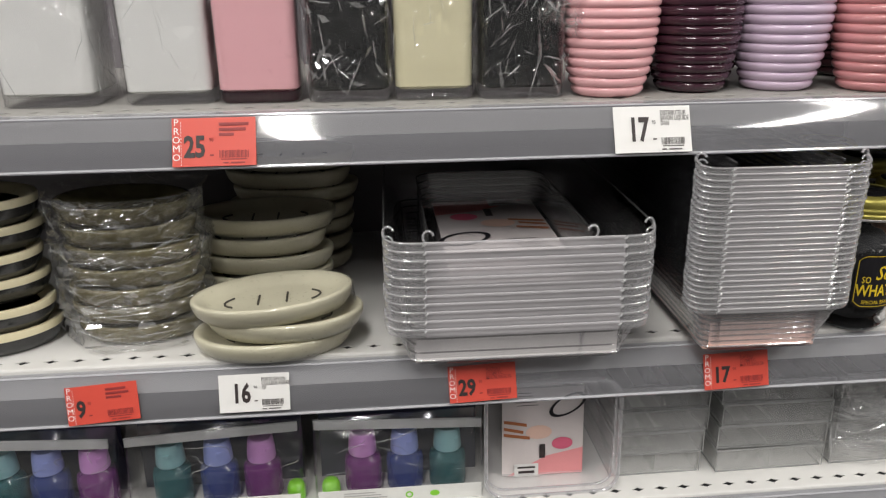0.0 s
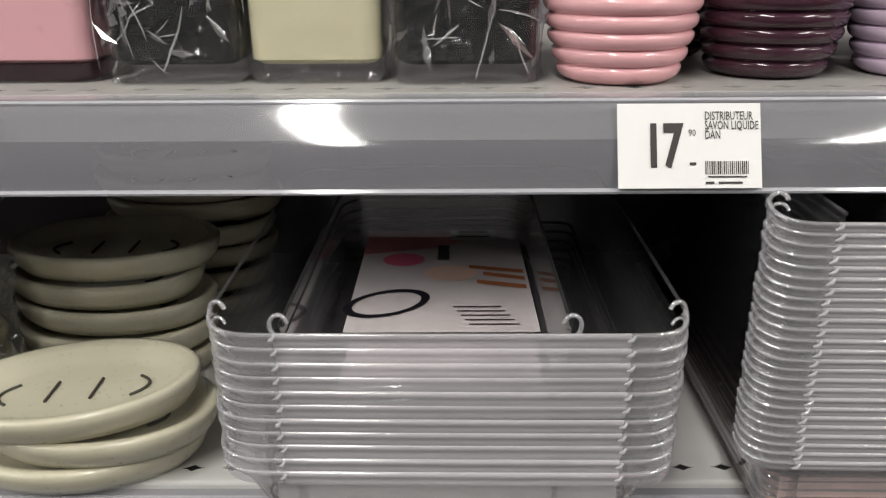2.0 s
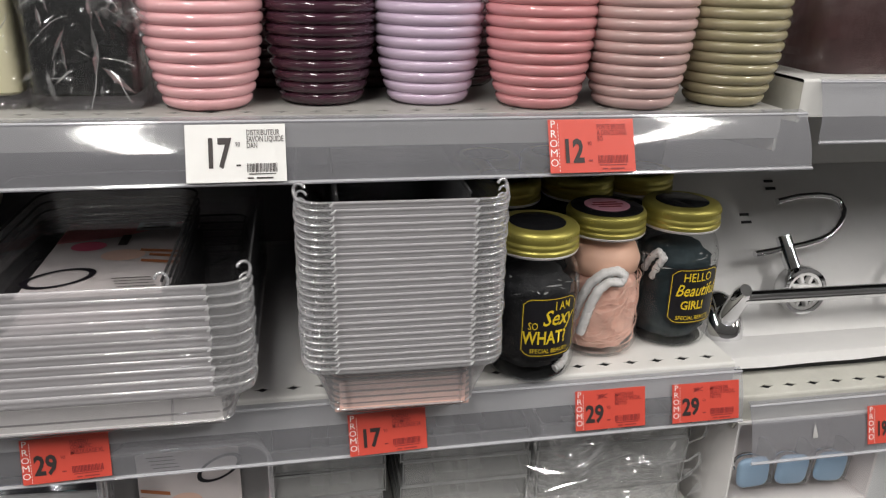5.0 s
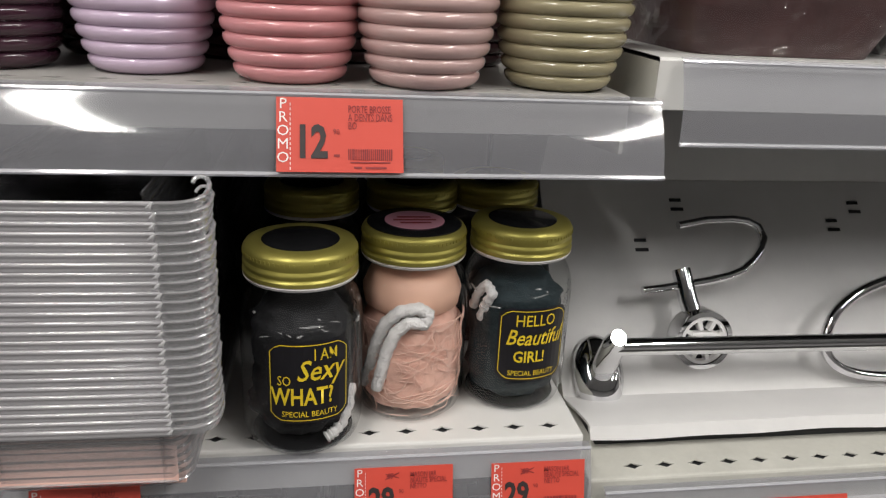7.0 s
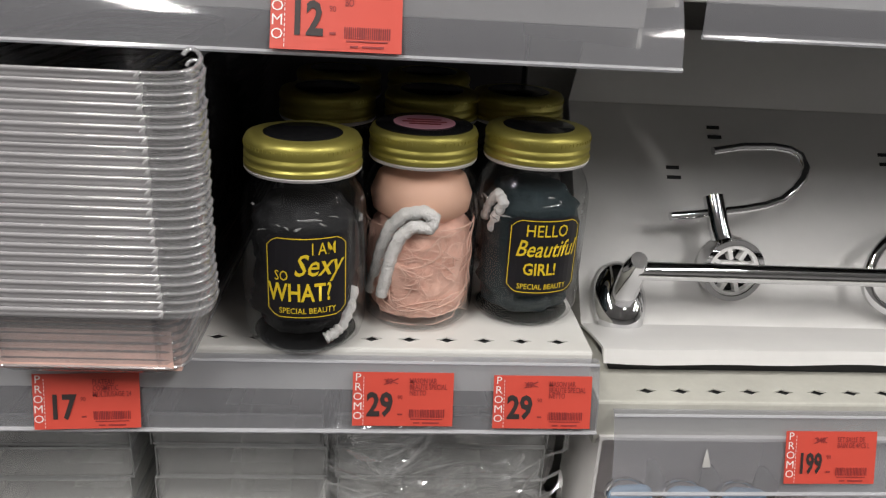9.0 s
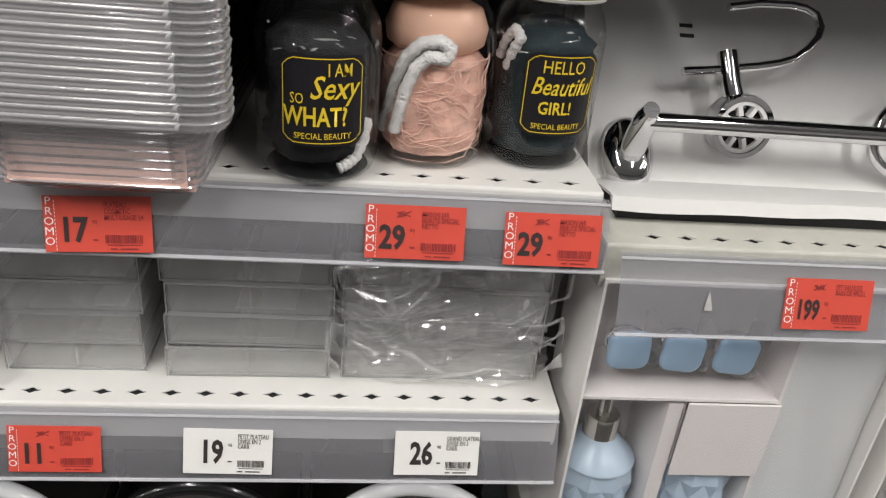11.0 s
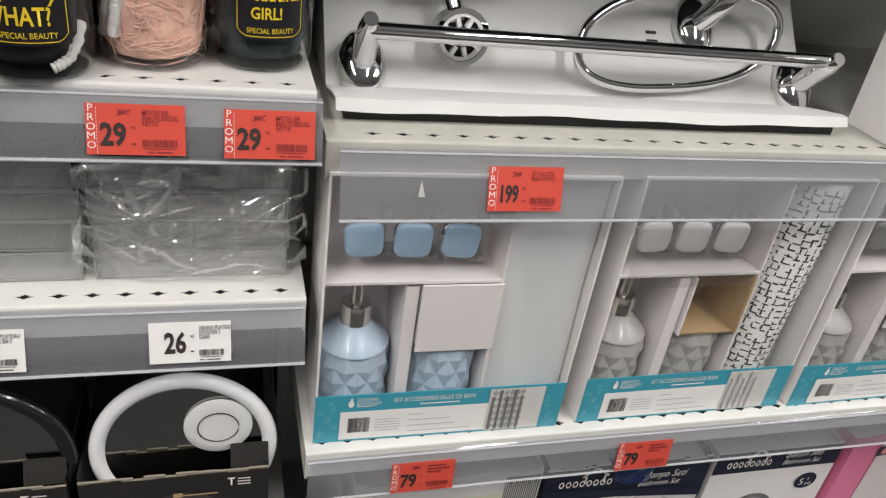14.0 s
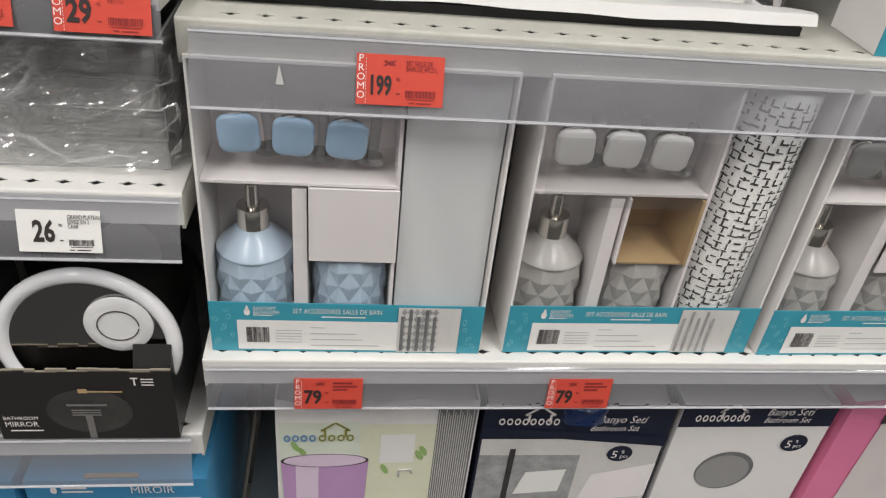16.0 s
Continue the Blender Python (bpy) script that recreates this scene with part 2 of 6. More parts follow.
# ---- the store round the shelves ----
bm = box(B(), -6, 8, -4.2, 1.75, -0.1, 0)
solid("floor", bm, M["floor"], "unseen store floor, near black for the mirror reflections", "floor", kind="structure")
bm = box(B(), -6, 8, -4.2, 1.75, 3.1, 3.2)
solid("ceiling", bm, M["ceiling"], "plain white store ceiling", "ceiling", kind="structure")
# Unseen walls, added to close the room and bounce light.
for nm, a in (("wall_south", (-6, 8, -4.3, -4.2, 0, 3.1)), ("wall_north", (-6, 8, 1.75, 1.85, 0, 3.1)),
              ("wall_west", (-6.1, -6, -4.2, 1.75, 0, 3.1)), ("wall_east", (8, 8.1, -4.2, 1.75, 0, 3.1))):
    solid(nm, box(B(), *a), M["wall"], "unseen plain grey wall that bounces light", "wall", kind="structure")

lampm, nt, p = nodes_of("lit_tube_diffuser")
p.inputs["Emission Color"].default_value = (1, 0.98, 0.95, 1)
p.inputs["Emission Strength"].default_value = 6
M["lamp_body"] = surf("white_lamp_housing", (0.8, 0.8, 0.8), 0.5)
for i, lx in enumerate(LAMP_XS):
    t = thing("ceiling_light", "long white fluorescent batten light under the ceiling", "ceiling light", pose(lx, LAMP_Y, LAMP_Z), "ceiling lights")
    part("housing", box(B(), -0.09, 0.09, -0.8, 0.8, 0.02, 0.15, bevel=0.01), M["lamp_body"], t)
    part("diffuser", box(B(), -0.075, 0.075, -0.78, 0.78, 0.0, 0.018, bevel=0.006), lampm, t, "glowing diffuser")
    ld = bpy.data.lights.new("ceiling_lamp", "AREA")
    ld.shape, ld.size, ld.size_y, ld.energy, ld.color = "RECTANGLE", 0.15, 1.55, LAMP_WATTS, (1.0, 0.97, 0.93)
    lo = new("ceiling_lamp", ld)
    lo.matrix_basis = pose(lx, LAMP_Y, LAMP_Z - 0.004)


# ---- shelves ----
def holed_plate(bm, x0, x1, yf, yb, z, pitch=0.0246, yh=0.012, x_first=0.012):
    """A steel plate from yf back to yb with a row of lozenge slots yh behind its front edge."""
    def strip(ya, yb_):
        bm.faces.new([bm.verts.new(q_) for q_ in ((x0, ya, z), (x1, ya, z), (x1, yb_, z), (x0, yb_, z))])
    h = 0.0055
    strip(yf, yf + yh - h)
    strip(yf + yh + h, yb)
    n = int((x1 - x0 - 0.01) / pitch)
    start = x1 - 0.008 - n * pitch
    if start > x0:
        bm.faces.new([bm.verts.new(q_) for q_ in ((x0, yf + yh - h, z), (start, yf + yh - h, z), (start, yf + yh + h, z), (x0, yf + yh + h, z))])
    end = start + n * pitch
    bm.faces.new([bm.verts.new(q_) for q_ in ((end, yf + yh - h, z), (x1, yf + yh - h, z), (x1, yf + yh + h, z), (end, yf + yh + h, z))])
    unit = ((-1, 0), (-0.42, -0.42), (0, -1), (0.42, -0.42), (1, 0), (0.42, 0.42), (0, 1), (-0.42, 0.42))
    cell = ((-1, 0), (-1, -1), (0, -1), (1, -1), (1, 0), (1, 1), (0, 1), (-1, 1))
    for i in range(n):
        cx, cy = start + (i + 0.5) * pitch, yf + yh
        outer = [bm.verts.new((cx + u * pitch / 2, cy + v * h, z)) for u, v in cell]
        inner = [bm.verts.new((cx + u * 0.0077, cy + v * 0.0037, z)) for u, v in unit]
        low = [bm.verts.new((cx + u * 0.0077, cy + v * 0.0037, z - 0.0010)) for u, v in unit]
        for k in range(8):
            j = (k + 1) % 8
            bm.faces.new((outer[k], outer[j], inner[j], inner[k]))
            bm.faces.new((inner[k], inner[j], low[j], low[k]))


def shelf(x0, x1, z, rail, rx0, rx1, yf=0.633, yb=1.0, plate="shelf", label="", lip=0.03):
    t = thing("shelf", label, "shelf", pose(0, 0, 0), "shelf boards of the gondola")
    bm = B()
    holed_plate(bm, x0, x1, yf + 0.002, yb, z)
    prof = [(yf + 0.002, z), (yf + 0.0006, z - 0.0006), (yf, z - 0.002), (yf, z - lip), (yf + 0.004, z - lip - 0.001), (yf + 0.012, z - lip)]
    loft(bm, [[(x, y, zz) for y, zz in prof] for x in (x0, x1)], False, False, False)
    bmesh.ops.remove_doubles(bm, verts=bm.verts, dist=1e-5)
    part("plate", bm, M[plate], t, smooth=0)
    # Black box: the darkness below the board and in its slots, as colour.
    part("underside_shade", box(B(), x0 + 0.002, x1 - 0.002, yf + 0.003, yb, z - 0.024, z - 0.0025), M["void"], t)
    for bx in (x0, x1 - 0.0025):
        bm = B()
        loft(bm, [[(bx + dx, y, zz) for y, zz in ((yf + 0.001, z - 0.003), (yf + 0.001, z - 0.034), (yb, z - 0.07), (yb, z - 0.003))] for dx in (0, 0.0025)])
        part("bracket", bm, M["bracket"], t)
    (yt, zt), (yb2, zb) = rail
    bm = B()
    pr = []
    for k in range(9):
        f = k / 8
        bulge = 0.0028 * math.sin(math.pi * f)
        pr.append((yt + (yb2 - yt) * f - bulge, zt + (zb - zt) * f))
    prof = [(yf - 0.0008, zt + 0.003), (yt + 0.001, zt + 0.002)] + pr
    loft(bm, [[(x, y, zz) for y, zz in prof] for x in (rx0, rx1)], False, False, False)
    part("ticket_rail", bm, M["rail"], t, "clear plastic ticket rail")
    bm = B()
    tube(bm, [(rx0, yb2 - 0.0006, zb), (rx1, yb2 - 0.0006, zb)], 0.0014, 6)
    tube(bm, [(rx0, yt, zt + 0.001), (rx1, yt, zt + 0.001)], 0.0012, 6)
    part("rail_edge", bm, M["rail_bead"], t)
    return t


LX0 = -0.42
RX1 = 2.2
RAILS = {
    "L1": ((0.623, 1.349), (0.606, 1.311)), "L2": ((0.627, 1.118), (0.615, 1.076)), "L3": ((0.627, 0.936), (0.613, 0.889)),
    "L4": ((0.628, 0.650), (0.614, 0.600)), "R0": ((0.632, 1.372), (0.622, 1.327)), "R1": ((0.627, 1.080), (0.611, 1.030)),
    "R2": ((0.6125, 0.765), (0.608, 0.720)),
}
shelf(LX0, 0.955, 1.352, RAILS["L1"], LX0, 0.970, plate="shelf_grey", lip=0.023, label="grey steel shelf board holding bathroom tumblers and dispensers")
shelf(LX0, 0.953, 1.125, RAILS["L2"], LX0, 0.957, label="white perforated steel shelf board with soap dishes, trays and jars")
shelf(LX0, 0.953, 0.942, RAILS["L3"], LX0, 0.952, label="white perforated steel shelf board with bottle sets and organisers")
shelf(LX0, 0.945, 0.655, RAILS["L4"], LX0, 0.935, label="white steel shelf board with boxed bathroom mirrors")
shelf(0.972, RX1, 1.3745, RAILS["R0"], 0.984, RX1, yf=0.637, label="white steel upper shelf board with ticket rail")
shelf(0.962, RX1, 1.088, RAILS["R1"], 0.972, RX1, plate="bracket", label="cream perforated steel shelf board under chrome fittings")
shelf(0.958, RX1, 0.775, RAILS["R2"], 0.960, RX1, yf=0.616, label="white perforated steel shelf board with boxed bathroom sets")
for nm, x0, x1, z in (("shelf", LX0, 0.945, 0.30), ("shelf", 0.962, RX1, 0.36)):
    t = thing(nm, "white steel low shelf board of the gondola", "shelf", pose(0, 0, 0), "shelf boards of the gondola")
    part("plate", box(B(), x0, x1, 0.62, 1.0, z - 0.03, z, bevel=0.002), M["shelf"], t)
RAIL_MARK = ((1.0325, 1.0500), (1.0385, 1.0500), (1.0370, 1.0560), (1.0352, 1.0630), (1.0335, 1.0560))
bm = B()
bm.faces.new([bm.verts.new((x, 0.6128 + (z - 1.03) * 0.32 - 0.0062, z)) for x, z in RAIL_MARK])
solid("arrow_mark", bm, M["grey_ink"], "small white arrow mark stuck on a ticket rail", "mark", smooth=0)
g = thing("gondola_frame", "steel gondola frame with dark posts, left back panel coloured as shaded", "shelving", pose(0, 0, 0))
part("back_panel", box(B(), LX0, 0.955, 1.001, 1.012, 0.1, 2.1), M["back"], g)
part("back_panel", box(B(), 0.961, RX1, 1.001, 1.012, 0.1, 2.1), M["shelf"], g, "white back panel")
for px in (LX0 - 0.03, 0.943, RX1):
    part("post", box(B(), px, px + 0.03, 1.013, 1.06, 0, 2.1, bevel=0.002), M["void"], g)
part("plinth", box(B(), LX0, RX1, 0.62, 1.0, 0, 0.1), M["bracket"], g)


def creases(rnd_, n, at, r=0.0006, steep=0.5, long=(0.15, 0.5), curl=0.6):
    """Folds of doubled film on a skin: at(u, v) gives a place on it for u and v from 0 to 1."""
    bm = B()
    for _ in range(n):
        u, v = rnd_.random(), rnd_.random()
        a = rnd_.gauss(math.pi / 2, steep) if rnd_.random() < 0.7 else rnd_.uniform(0, math.pi)
        L_ = rnd_.uniform(*long)
        k = rnd_.randint(5, 9)
        pts = []
        for i in range(k):
            pts.append(at(min(1, max(0, u)), min(1, max(0, v))))
            a += rnd_.uniform(-curl, curl)
            u += math.cos(a) * L_ / k
            v += math.sin(a) * L_ / k
        pts = [p_ for i, p_ in enumerate(pts) if i == 0 or (Vector(p_) - Vector(pts[i - 1])).length > 1e-4]
        if len(pts) < 3:
            continue
        rr_ = r * rnd_.uniform(0.5, 1.4)
        tube(bm, pts, [rr_ * (0.12 + math.sin(math.pi * (i + 0.5) / len(pts))) for i in range(len(pts))], 5)
    return bm


def facets(rnd_, n, at, long=(0.05, 0.18), wide=(0.01, 0.05), lift=0.0012):
    """Small sharp folds of film that stand off a skin: at(u, v) gives a place on it for u and v from 0 to 1."""
    bm = B()
    for _ in range(n):
        u, v, a = rnd_.random(), rnd_.random(), rnd_.uniform(0, math.pi)
        L_, w_ = rnd_.uniform(*long), rnd_.uniform(*wide)
        c, s_ = math.cos(a), math.sin(a)
        tri = []
        for du, dv, k in ((0, 0, 0.3), (L_ * 0.45, w_, 1.0), (L_, 0, 0.2), (L_ * 0.5, -w_ * 0.6, 0.0)):
            p_ = Vector(at(min(1, max(0, u + c * du - s_ * dv)), min(1, max(0, v + s_ * du + c * dv))))
            p_.y -= lift * k * rnd_.uniform(0.4, 1.6)
            tri.append(bm.verts.new(p_))
        bm.faces.new((tri[0], tri[1], tri[2]))
        bm.faces.new((tri[0], tri[2], tri[3]))
    return bm


def outline_panel(pts, y0, y1):
    """A flat panel cut to an outline of x, z points, y0 to y1 thick."""
    return loft(B(), [[(x, y0, z) for x, z in pts], [(x, y1, z) for x, z in pts]])


# ---- price cards ----
TAG_W, TAG_H = 0.066, 0.0395
TAG_SCALE = {"L1": (1.0, 1.0), "L2": (0.96, 0.875), "L3": (0.96, 0.89), "R1": (0.97, 0.92), "R2": (0.97, 0.93)}


def price_card(x, rail, price, words, cents="90", red=True, old="", z_top=None, tilt=0.0, w=TAG_W):
    (yt, zt), (yb, zb) = RAILS[rail]
    s = (yb - yt) / (zb - zt)
    top = z_top if z_top is not None else zt
    kx, kz = TAG_SCALE[rail]
    zl = top - TAG_H * kz * math.cos(math.atan(s))
    yl = yt + (zl - zt) * s - 0.0042
    rnd = random.Random(int(x * 1000))
    label = ("red promotion price card" if red else "white price card") + " reading " + price + ", slotted in a shelf rail"
    t = thing("price_card", label, "price tag", pose(x, yl, zl, -math.degrees(math.atan(s)), tilt, 0) @ Matrix.Diagonal((kx, 1.0, kz, 1.0)), "price cards on the rails")
    part("card", box(B(), 0, w, -0.0003, 0.0003, 0, TAG_H), M["red" if red else "paper"], t, smooth=0)
    left = 0.0105 if red else 0.010
    if red:
        bm = B()
        for i, ch in enumerate("PROMO"):
            letter(bm, ch, 0.0034, TAG_H - 0.0062 - i * 0.0071, 0.0080, 1.0, align="CENTER")
        for i in range(14):
            quad(bm, 0.0069, 0.0073, 0.001 + i * 0.0026, 0.0025 + i * 0.0026, -0.0008)
        part("promo_print", bm, M["whiteink"], t, "white PROMO lettering", 0)
    bm = B()
    if len(price) > 2:
        size, sx, pz, left = 0.0210, 0.56, 0.0085, 0.0090
    elif red:
        size, sx, pz, left = 0.0238, 0.72, 0.0080, 0.0092
    else:
        size, sx, pz, left = 0.0275, 0.64, 0.0105, 0.0120
    letter(bm, price, left, pz, size, sx, bold=0.034)
    part("price_print", bm, M["ink"], t, "dark price figures", 0)
    end = left + len(price) * size * 0.56 * sx + 0.0012
    bm = B()
    letter(bm, cents, end - 0.0004, pz + size * 0.50, 0.0044, 0.78)
    wx = 0.0370 if red else 0.0400
    for i, wd in enumerate(words):
        if wd.startswith("#"):
            quad(bm, wx, wx + 0.0235 * float(wd[1:]), TAG_H - 0.0068 - i * 0.0042, TAG_H - 0.0044 - i * 0.0042, -0.0008)
        else:
            letter(bm, wd, wx, TAG_H - 0.0078 - i * 0.0044, 0.0056, 0.60, bold=0.006)
    if old:
        letter(bm, old, left + 0.012, TAG_H - 0.0085, 0.0060, 0.8, bold=0.02)
        for a, b in ((0, 1), (1, 0)):
            bm.faces.new([bm.verts.new(q_) for q_ in ((left + 0.011, -0.0009, TAG_H - 0.0085 + a * 0.004), (left + 0.0113, -0.0009, TAG_H - 0.0092 + a * 0.004),
                                                      (left + 0.0205, -0.0009, TAG_H - 0.0085 + b * 0.004), (left + 0.0202, -0.0009, TAG_H - 0.0078 + b * 0.004))])
    bars(bm, wx, 0.0605, 0.0065, 0.0125, 22, rnd)
    quad(bm, end, end + 0.003, pz + 0.0002, pz + 0.0014, -0.0008)
    quad(bm, wx + 0.001, 0.0590, 0.0050, 0.0056, -0.0008)
    quad(bm, 0.040, 0.044, 0.0020, 0.0030, -0.0008)
    quad(bm, 0.046, 0.057, 0.0020, 0.0030, -0.0008)
    part("small_print", bm, M["ink_soft" if red else "ink"], t, "small print and bar code", 0)
    return t


price_card(0.141, "L1", "25", ["#1", "#0.9", "#0.5"])
price_card(0.502, "L1", "17", ["DISTRIBUTEUR", "SAVON LIQUIDE", "DAN"], red=False)
price_card(0.756, "L1", "12", ["PORTE BROSSE", "A DENTS DANS", "BO"])
price_card(0.019, "L2", "9", ["#0.8", "#0.9", "#0.6"], z_top=1.111, tilt=-4)
price_card(0.152, "L2", "16", ["PORTE-SAVON", "COULEUR PIERRE", "/DI"], red=False, z_top=1.115)
price_card(0.362, "L2", "29", ["PLATEAU", "COSMETIC", "MULTIUSAGE XL"], z_top=1.112, tilt=-2)
price_card(0.607, "L2", "17", ["PLATEAU", "COSMETIC", "MULTIUSAGE 24"], z_top=1.111, tilt=-2)
price_card(0.799, "L2", "29", ["MASON JAR", "BEAUTE SPECIAL", "NETTO"], old="49", z_top=1.115)
price_card(0.888, "L2", "29", ["MASON JAR", "BEAUTE SPECIAL", "NETTO"], old="49", z_top=1.114)
price_card(0.555, "L3", "11", ["PETIT PLATEAU", "DIVISE EN 3", "CARR"], old="19", z_top=0.931)
price_card(0.675, "L3", "19", ["PETIT PLATEAU", "DIVISE EN 2", "CARR"], red=False, z_top=0.931, tilt=1)
price_card(0.828, "L3", "26", ["GRAND PLATEAU", "DIVISE EN 2", "CARR"], red=False, z_top=0.931)
price_card(1.090, "R1", "199", ["SET SALLE DE", "BAIN DE 4PCS L"], old="349", z_top=1.074)
price_card(1.041, "R2", "79", ["#0.8", "#1", "#0.6"], old="129", z_top=0.760)
price_card(1.286, "R2", "79", ["#0.8", "#1", "#0.6"], old="129", z_top=0.760)


# ---- clear nested trays ----
M["tray_base"] = clear("clear_tray_base", (0.86, 0.85, 0.86), 0.03, (0.94, 0.92, 0.92), 0.06, 1.0)
M["tray_flange"] = clear("clear_tray_flange", (0.95, 0.945, 0.955), 0.36, (0.97, 0.94, 0.97), 0.14, 2.6)
M["tray_inner"] = clear("clear_tray_inner_wall", (0.93, 0.93, 0.94), 0.05, (0.9, 0.9, 0.9), 0.08, 3.0)
# The dark tint imitates refraction along the clear edges.
M["tray_edge"] = clear("clear_tray_refraction_edge", (0.42, 0.40, 0.42), 0.04, (0.8, 0.8, 0.8), 0.08, 2.4)
M["tray_bead"] = clear("clear_tray_bead", (0.95, 0.95, 0.96), 0.5, (0.95, 0.95, 0.95), 0.08, 8.0)
M["leaf"] = surf("printed_white_leaflet", (0.66, 0.60, 0.59), 0.5, var=0.05, rand=0.08)
M["leaf_white"] = surf("white_leaflet_edges", (0.86, 0.83, 0.82), 0.5, var=0.05, scale=40, rand=0.06)
M["leaf_pink"] = surf("printed_pink_leaflet", (0.86, 0.56, 0.48), 0.5, var=0.12, scale=30, rand=0.12)

def clear_tray(w, d, h, hooks, pitch, m, label, group, inset=0.022, card="", top=False, foot=False):
    """A thin clear tray with a rolled flange round its front; hooks gives the x of the hooks and bead columns along the front."""
    t = thing("clear_tray", label, "tray", m, group)
    ha, hb, hc, hd, hr = hooks
    yo = 0.017
    path = []
    for x0, x1, sg in ((ha, hb, 1), (hd, hc, -1)):
        arc = []
        for k in range(9):
            a = math.pi / 2 * k / 8
            arc.append((x1 - (x1 - x0) * math.cos(a) ** 0.62, yo * (1 - math.sin(a) ** 0.8), h - 0.006 * math.sin(a) ** 0.5))
        path.append(arc)
    line = path[0] + [(hb + (hc - hb) * k / 12, -0.0004 * math.sin(math.pi * k / 12), h - 0.006) for k in range(1, 12)] + path[1][::-1]
    n = len(line)
    sides = []
    for i in range(n):
        ax, ay, _ = line[max(0, i - 1)]
        bx, by, _ = line[min(n - 1, i + 1)]
        L_ = math.hypot(bx - ax, by - ay)
        sides.append(((by - ay) / L_, -(bx - ax) / L_))
    q = 1.13 * pitch / 0.0079
    prof = [(-0.0012, -0.0003), (-0.0004, 0.0006), (0.0005, 0.0006), (0.0011, 0.0001), (0.0013, -0.0010), (0.0010, -0.0022), (0.0003, -0.0034), (0.0005, -0.0044), (0.0003, -0.0056), (-0.0003, -0.0070)]
    rows = [[(x + o * nx, y + o * ny, z + dz * q) for (x, y, z), (nx, ny) in zip(line, sides)] for o, dz in prof]
    lo, hi = 8, n - 9
    part("front_flange", loft(B(), [r_[lo:hi + 1] for r_ in rows], False, False, False), M["tray_flange"], t, "rolled clear flange", 80)
    part("corner_flange", loft(B(), [r_[:lo + 1] for r_ in rows], False, False, False), M["tray_rim"], t, "rolled glossy corner", 80)
    part("corner_flange", loft(B(), [r_[hi:] for r_ in rows], False, False, False), M["tray_rim"], t, "rolled glossy corner", 80)
    rad = 0.011
    ring0 = [(x, y, h) for x, y, _ in rrect(0.002, w - 0.002, 0.0030, d, rad, 0, 7)]

    def lower(f, zz):
        out = []
        for x, y, _ in ring0:
            k = inset * f
            out.append((x + (k if x < w / 2 else -k), y + (k * 0.55 if y < d / 2 else -k * 0.4), zz))
        return out
    rings = [lower(0, h - 0.008), lower(0.35, h * 0.66), lower(0.5, h * 0.5), lower(0.7, h * 0.28), lower(0.82, 0.006), lower(0.88, 0.002), lower(1.0, 0.0)]
    part("wall", loft(B(), rings[:5], False, False), M["tray" if foot else "tray_side"], t, smooth=60)
    part("base", loft(B(), rings[4:], False, True), M["tray_base"], t, smooth=60)
    part("foot_edge", tube(B(), lower(0.84, 0.0045), 0.0010, 5, closed=True), M["tray_rim" if foot else "tray_edge"], t, smooth=60)
    if card == "wide":
        part("label_card", box(B(), 0.026, w - 0.026, 0.0155, d - 0.03, 0.0012, 0.0072), M["leaf_white"], t, "printed card lying in the tray", 0)
    elif card == "narrow":
        part("label_card", box(B(), w * 0.25, w * 0.72, 0.020, d - 0.06, 0.0012, 0.0026), M["leaf"], t, "printed card lying in the tray", 0)
    elif card == "pink":
        part("label_card", box(B(), 0.0235, w - 0.0235, 0.0155, d - 0.04, 0.0012, 0.0049), M["leaf_pink"], t, "printed pink card lying in the tray", 0)
    if foot:
        part("card_flap", box(B(), 0.027, w - 0.027, 0.0128, 0.0142, 0.004, h * 0.52, bevel=0.0004), M["leaf_white" if card == "wide" else "leaf_pink"], t, "card edge folded up behind the front", 0)
    for bx in (hb, hc):
        part("moulded_bead", tube(B(), [(bx - 0.0018, -0.0022, h - 0.0085), (bx, -0.0036, h - 0.0070), (bx + 0.0014, -0.0028, h - 0.0052)], [0.0006, 0.0010, 0.0006], 8), M["tray_bead"], t, "bright moulded bead", 60)
    for hx, sg, y0 in ((ha, 1, yo), (hd, -1, yo)):
        r_ = 0.0046 if top and w > 0.2 else 0.0040
        pts = [(hx + sg * (r_ - r_ * math.cos(a)), y0 - 0.0015 * a, h - 0.0015 + r_ * 1.3 * math.sin(a)) for a in frange(-0.5, 2.7, 9)]
        part("hook", tube(B(), pts, 0.0009 if not top else 0.0012, 7), M["tray_rim"], t, "curled clear hook", 60)
    if top:
        back = [(0.0015, yo, h), (0.0020, d * 0.5, h + 0.002)] + [(w / 2 - (w / 2 - 0.004) * math.cos(a), d - 0.020 + 0.020 * math.sin(a), h + 0.003) for a in frange(0, math.pi, 17)] + [(w - 0.0020, d * 0.5, h + 0.002), (w - 0.0015, yo, h)]
        part("outer_edge", tube(B(), back, 0.0011, 6), M["tray_inner"], t, "clear outer edge", 60)
    if top and w > 0.2:
        for hx, sg in ((hb + 0.003, 1), (hr, -1)):
            pts = [(hx - sg * 0.0044 * math.cos(a), 0.0005, h - 0.0015 + 0.0056 * math.sin(a)) for a in frange(-0.9, 2.9, 10)]
            part("hook", tube(B(), pts, 0.0012, 7), M["tray_rim"], t, "curled front hook", 60)
    x0_, x1_ = hb + 0.003, hr
    yb_, rc = d - 0.045, 0.022
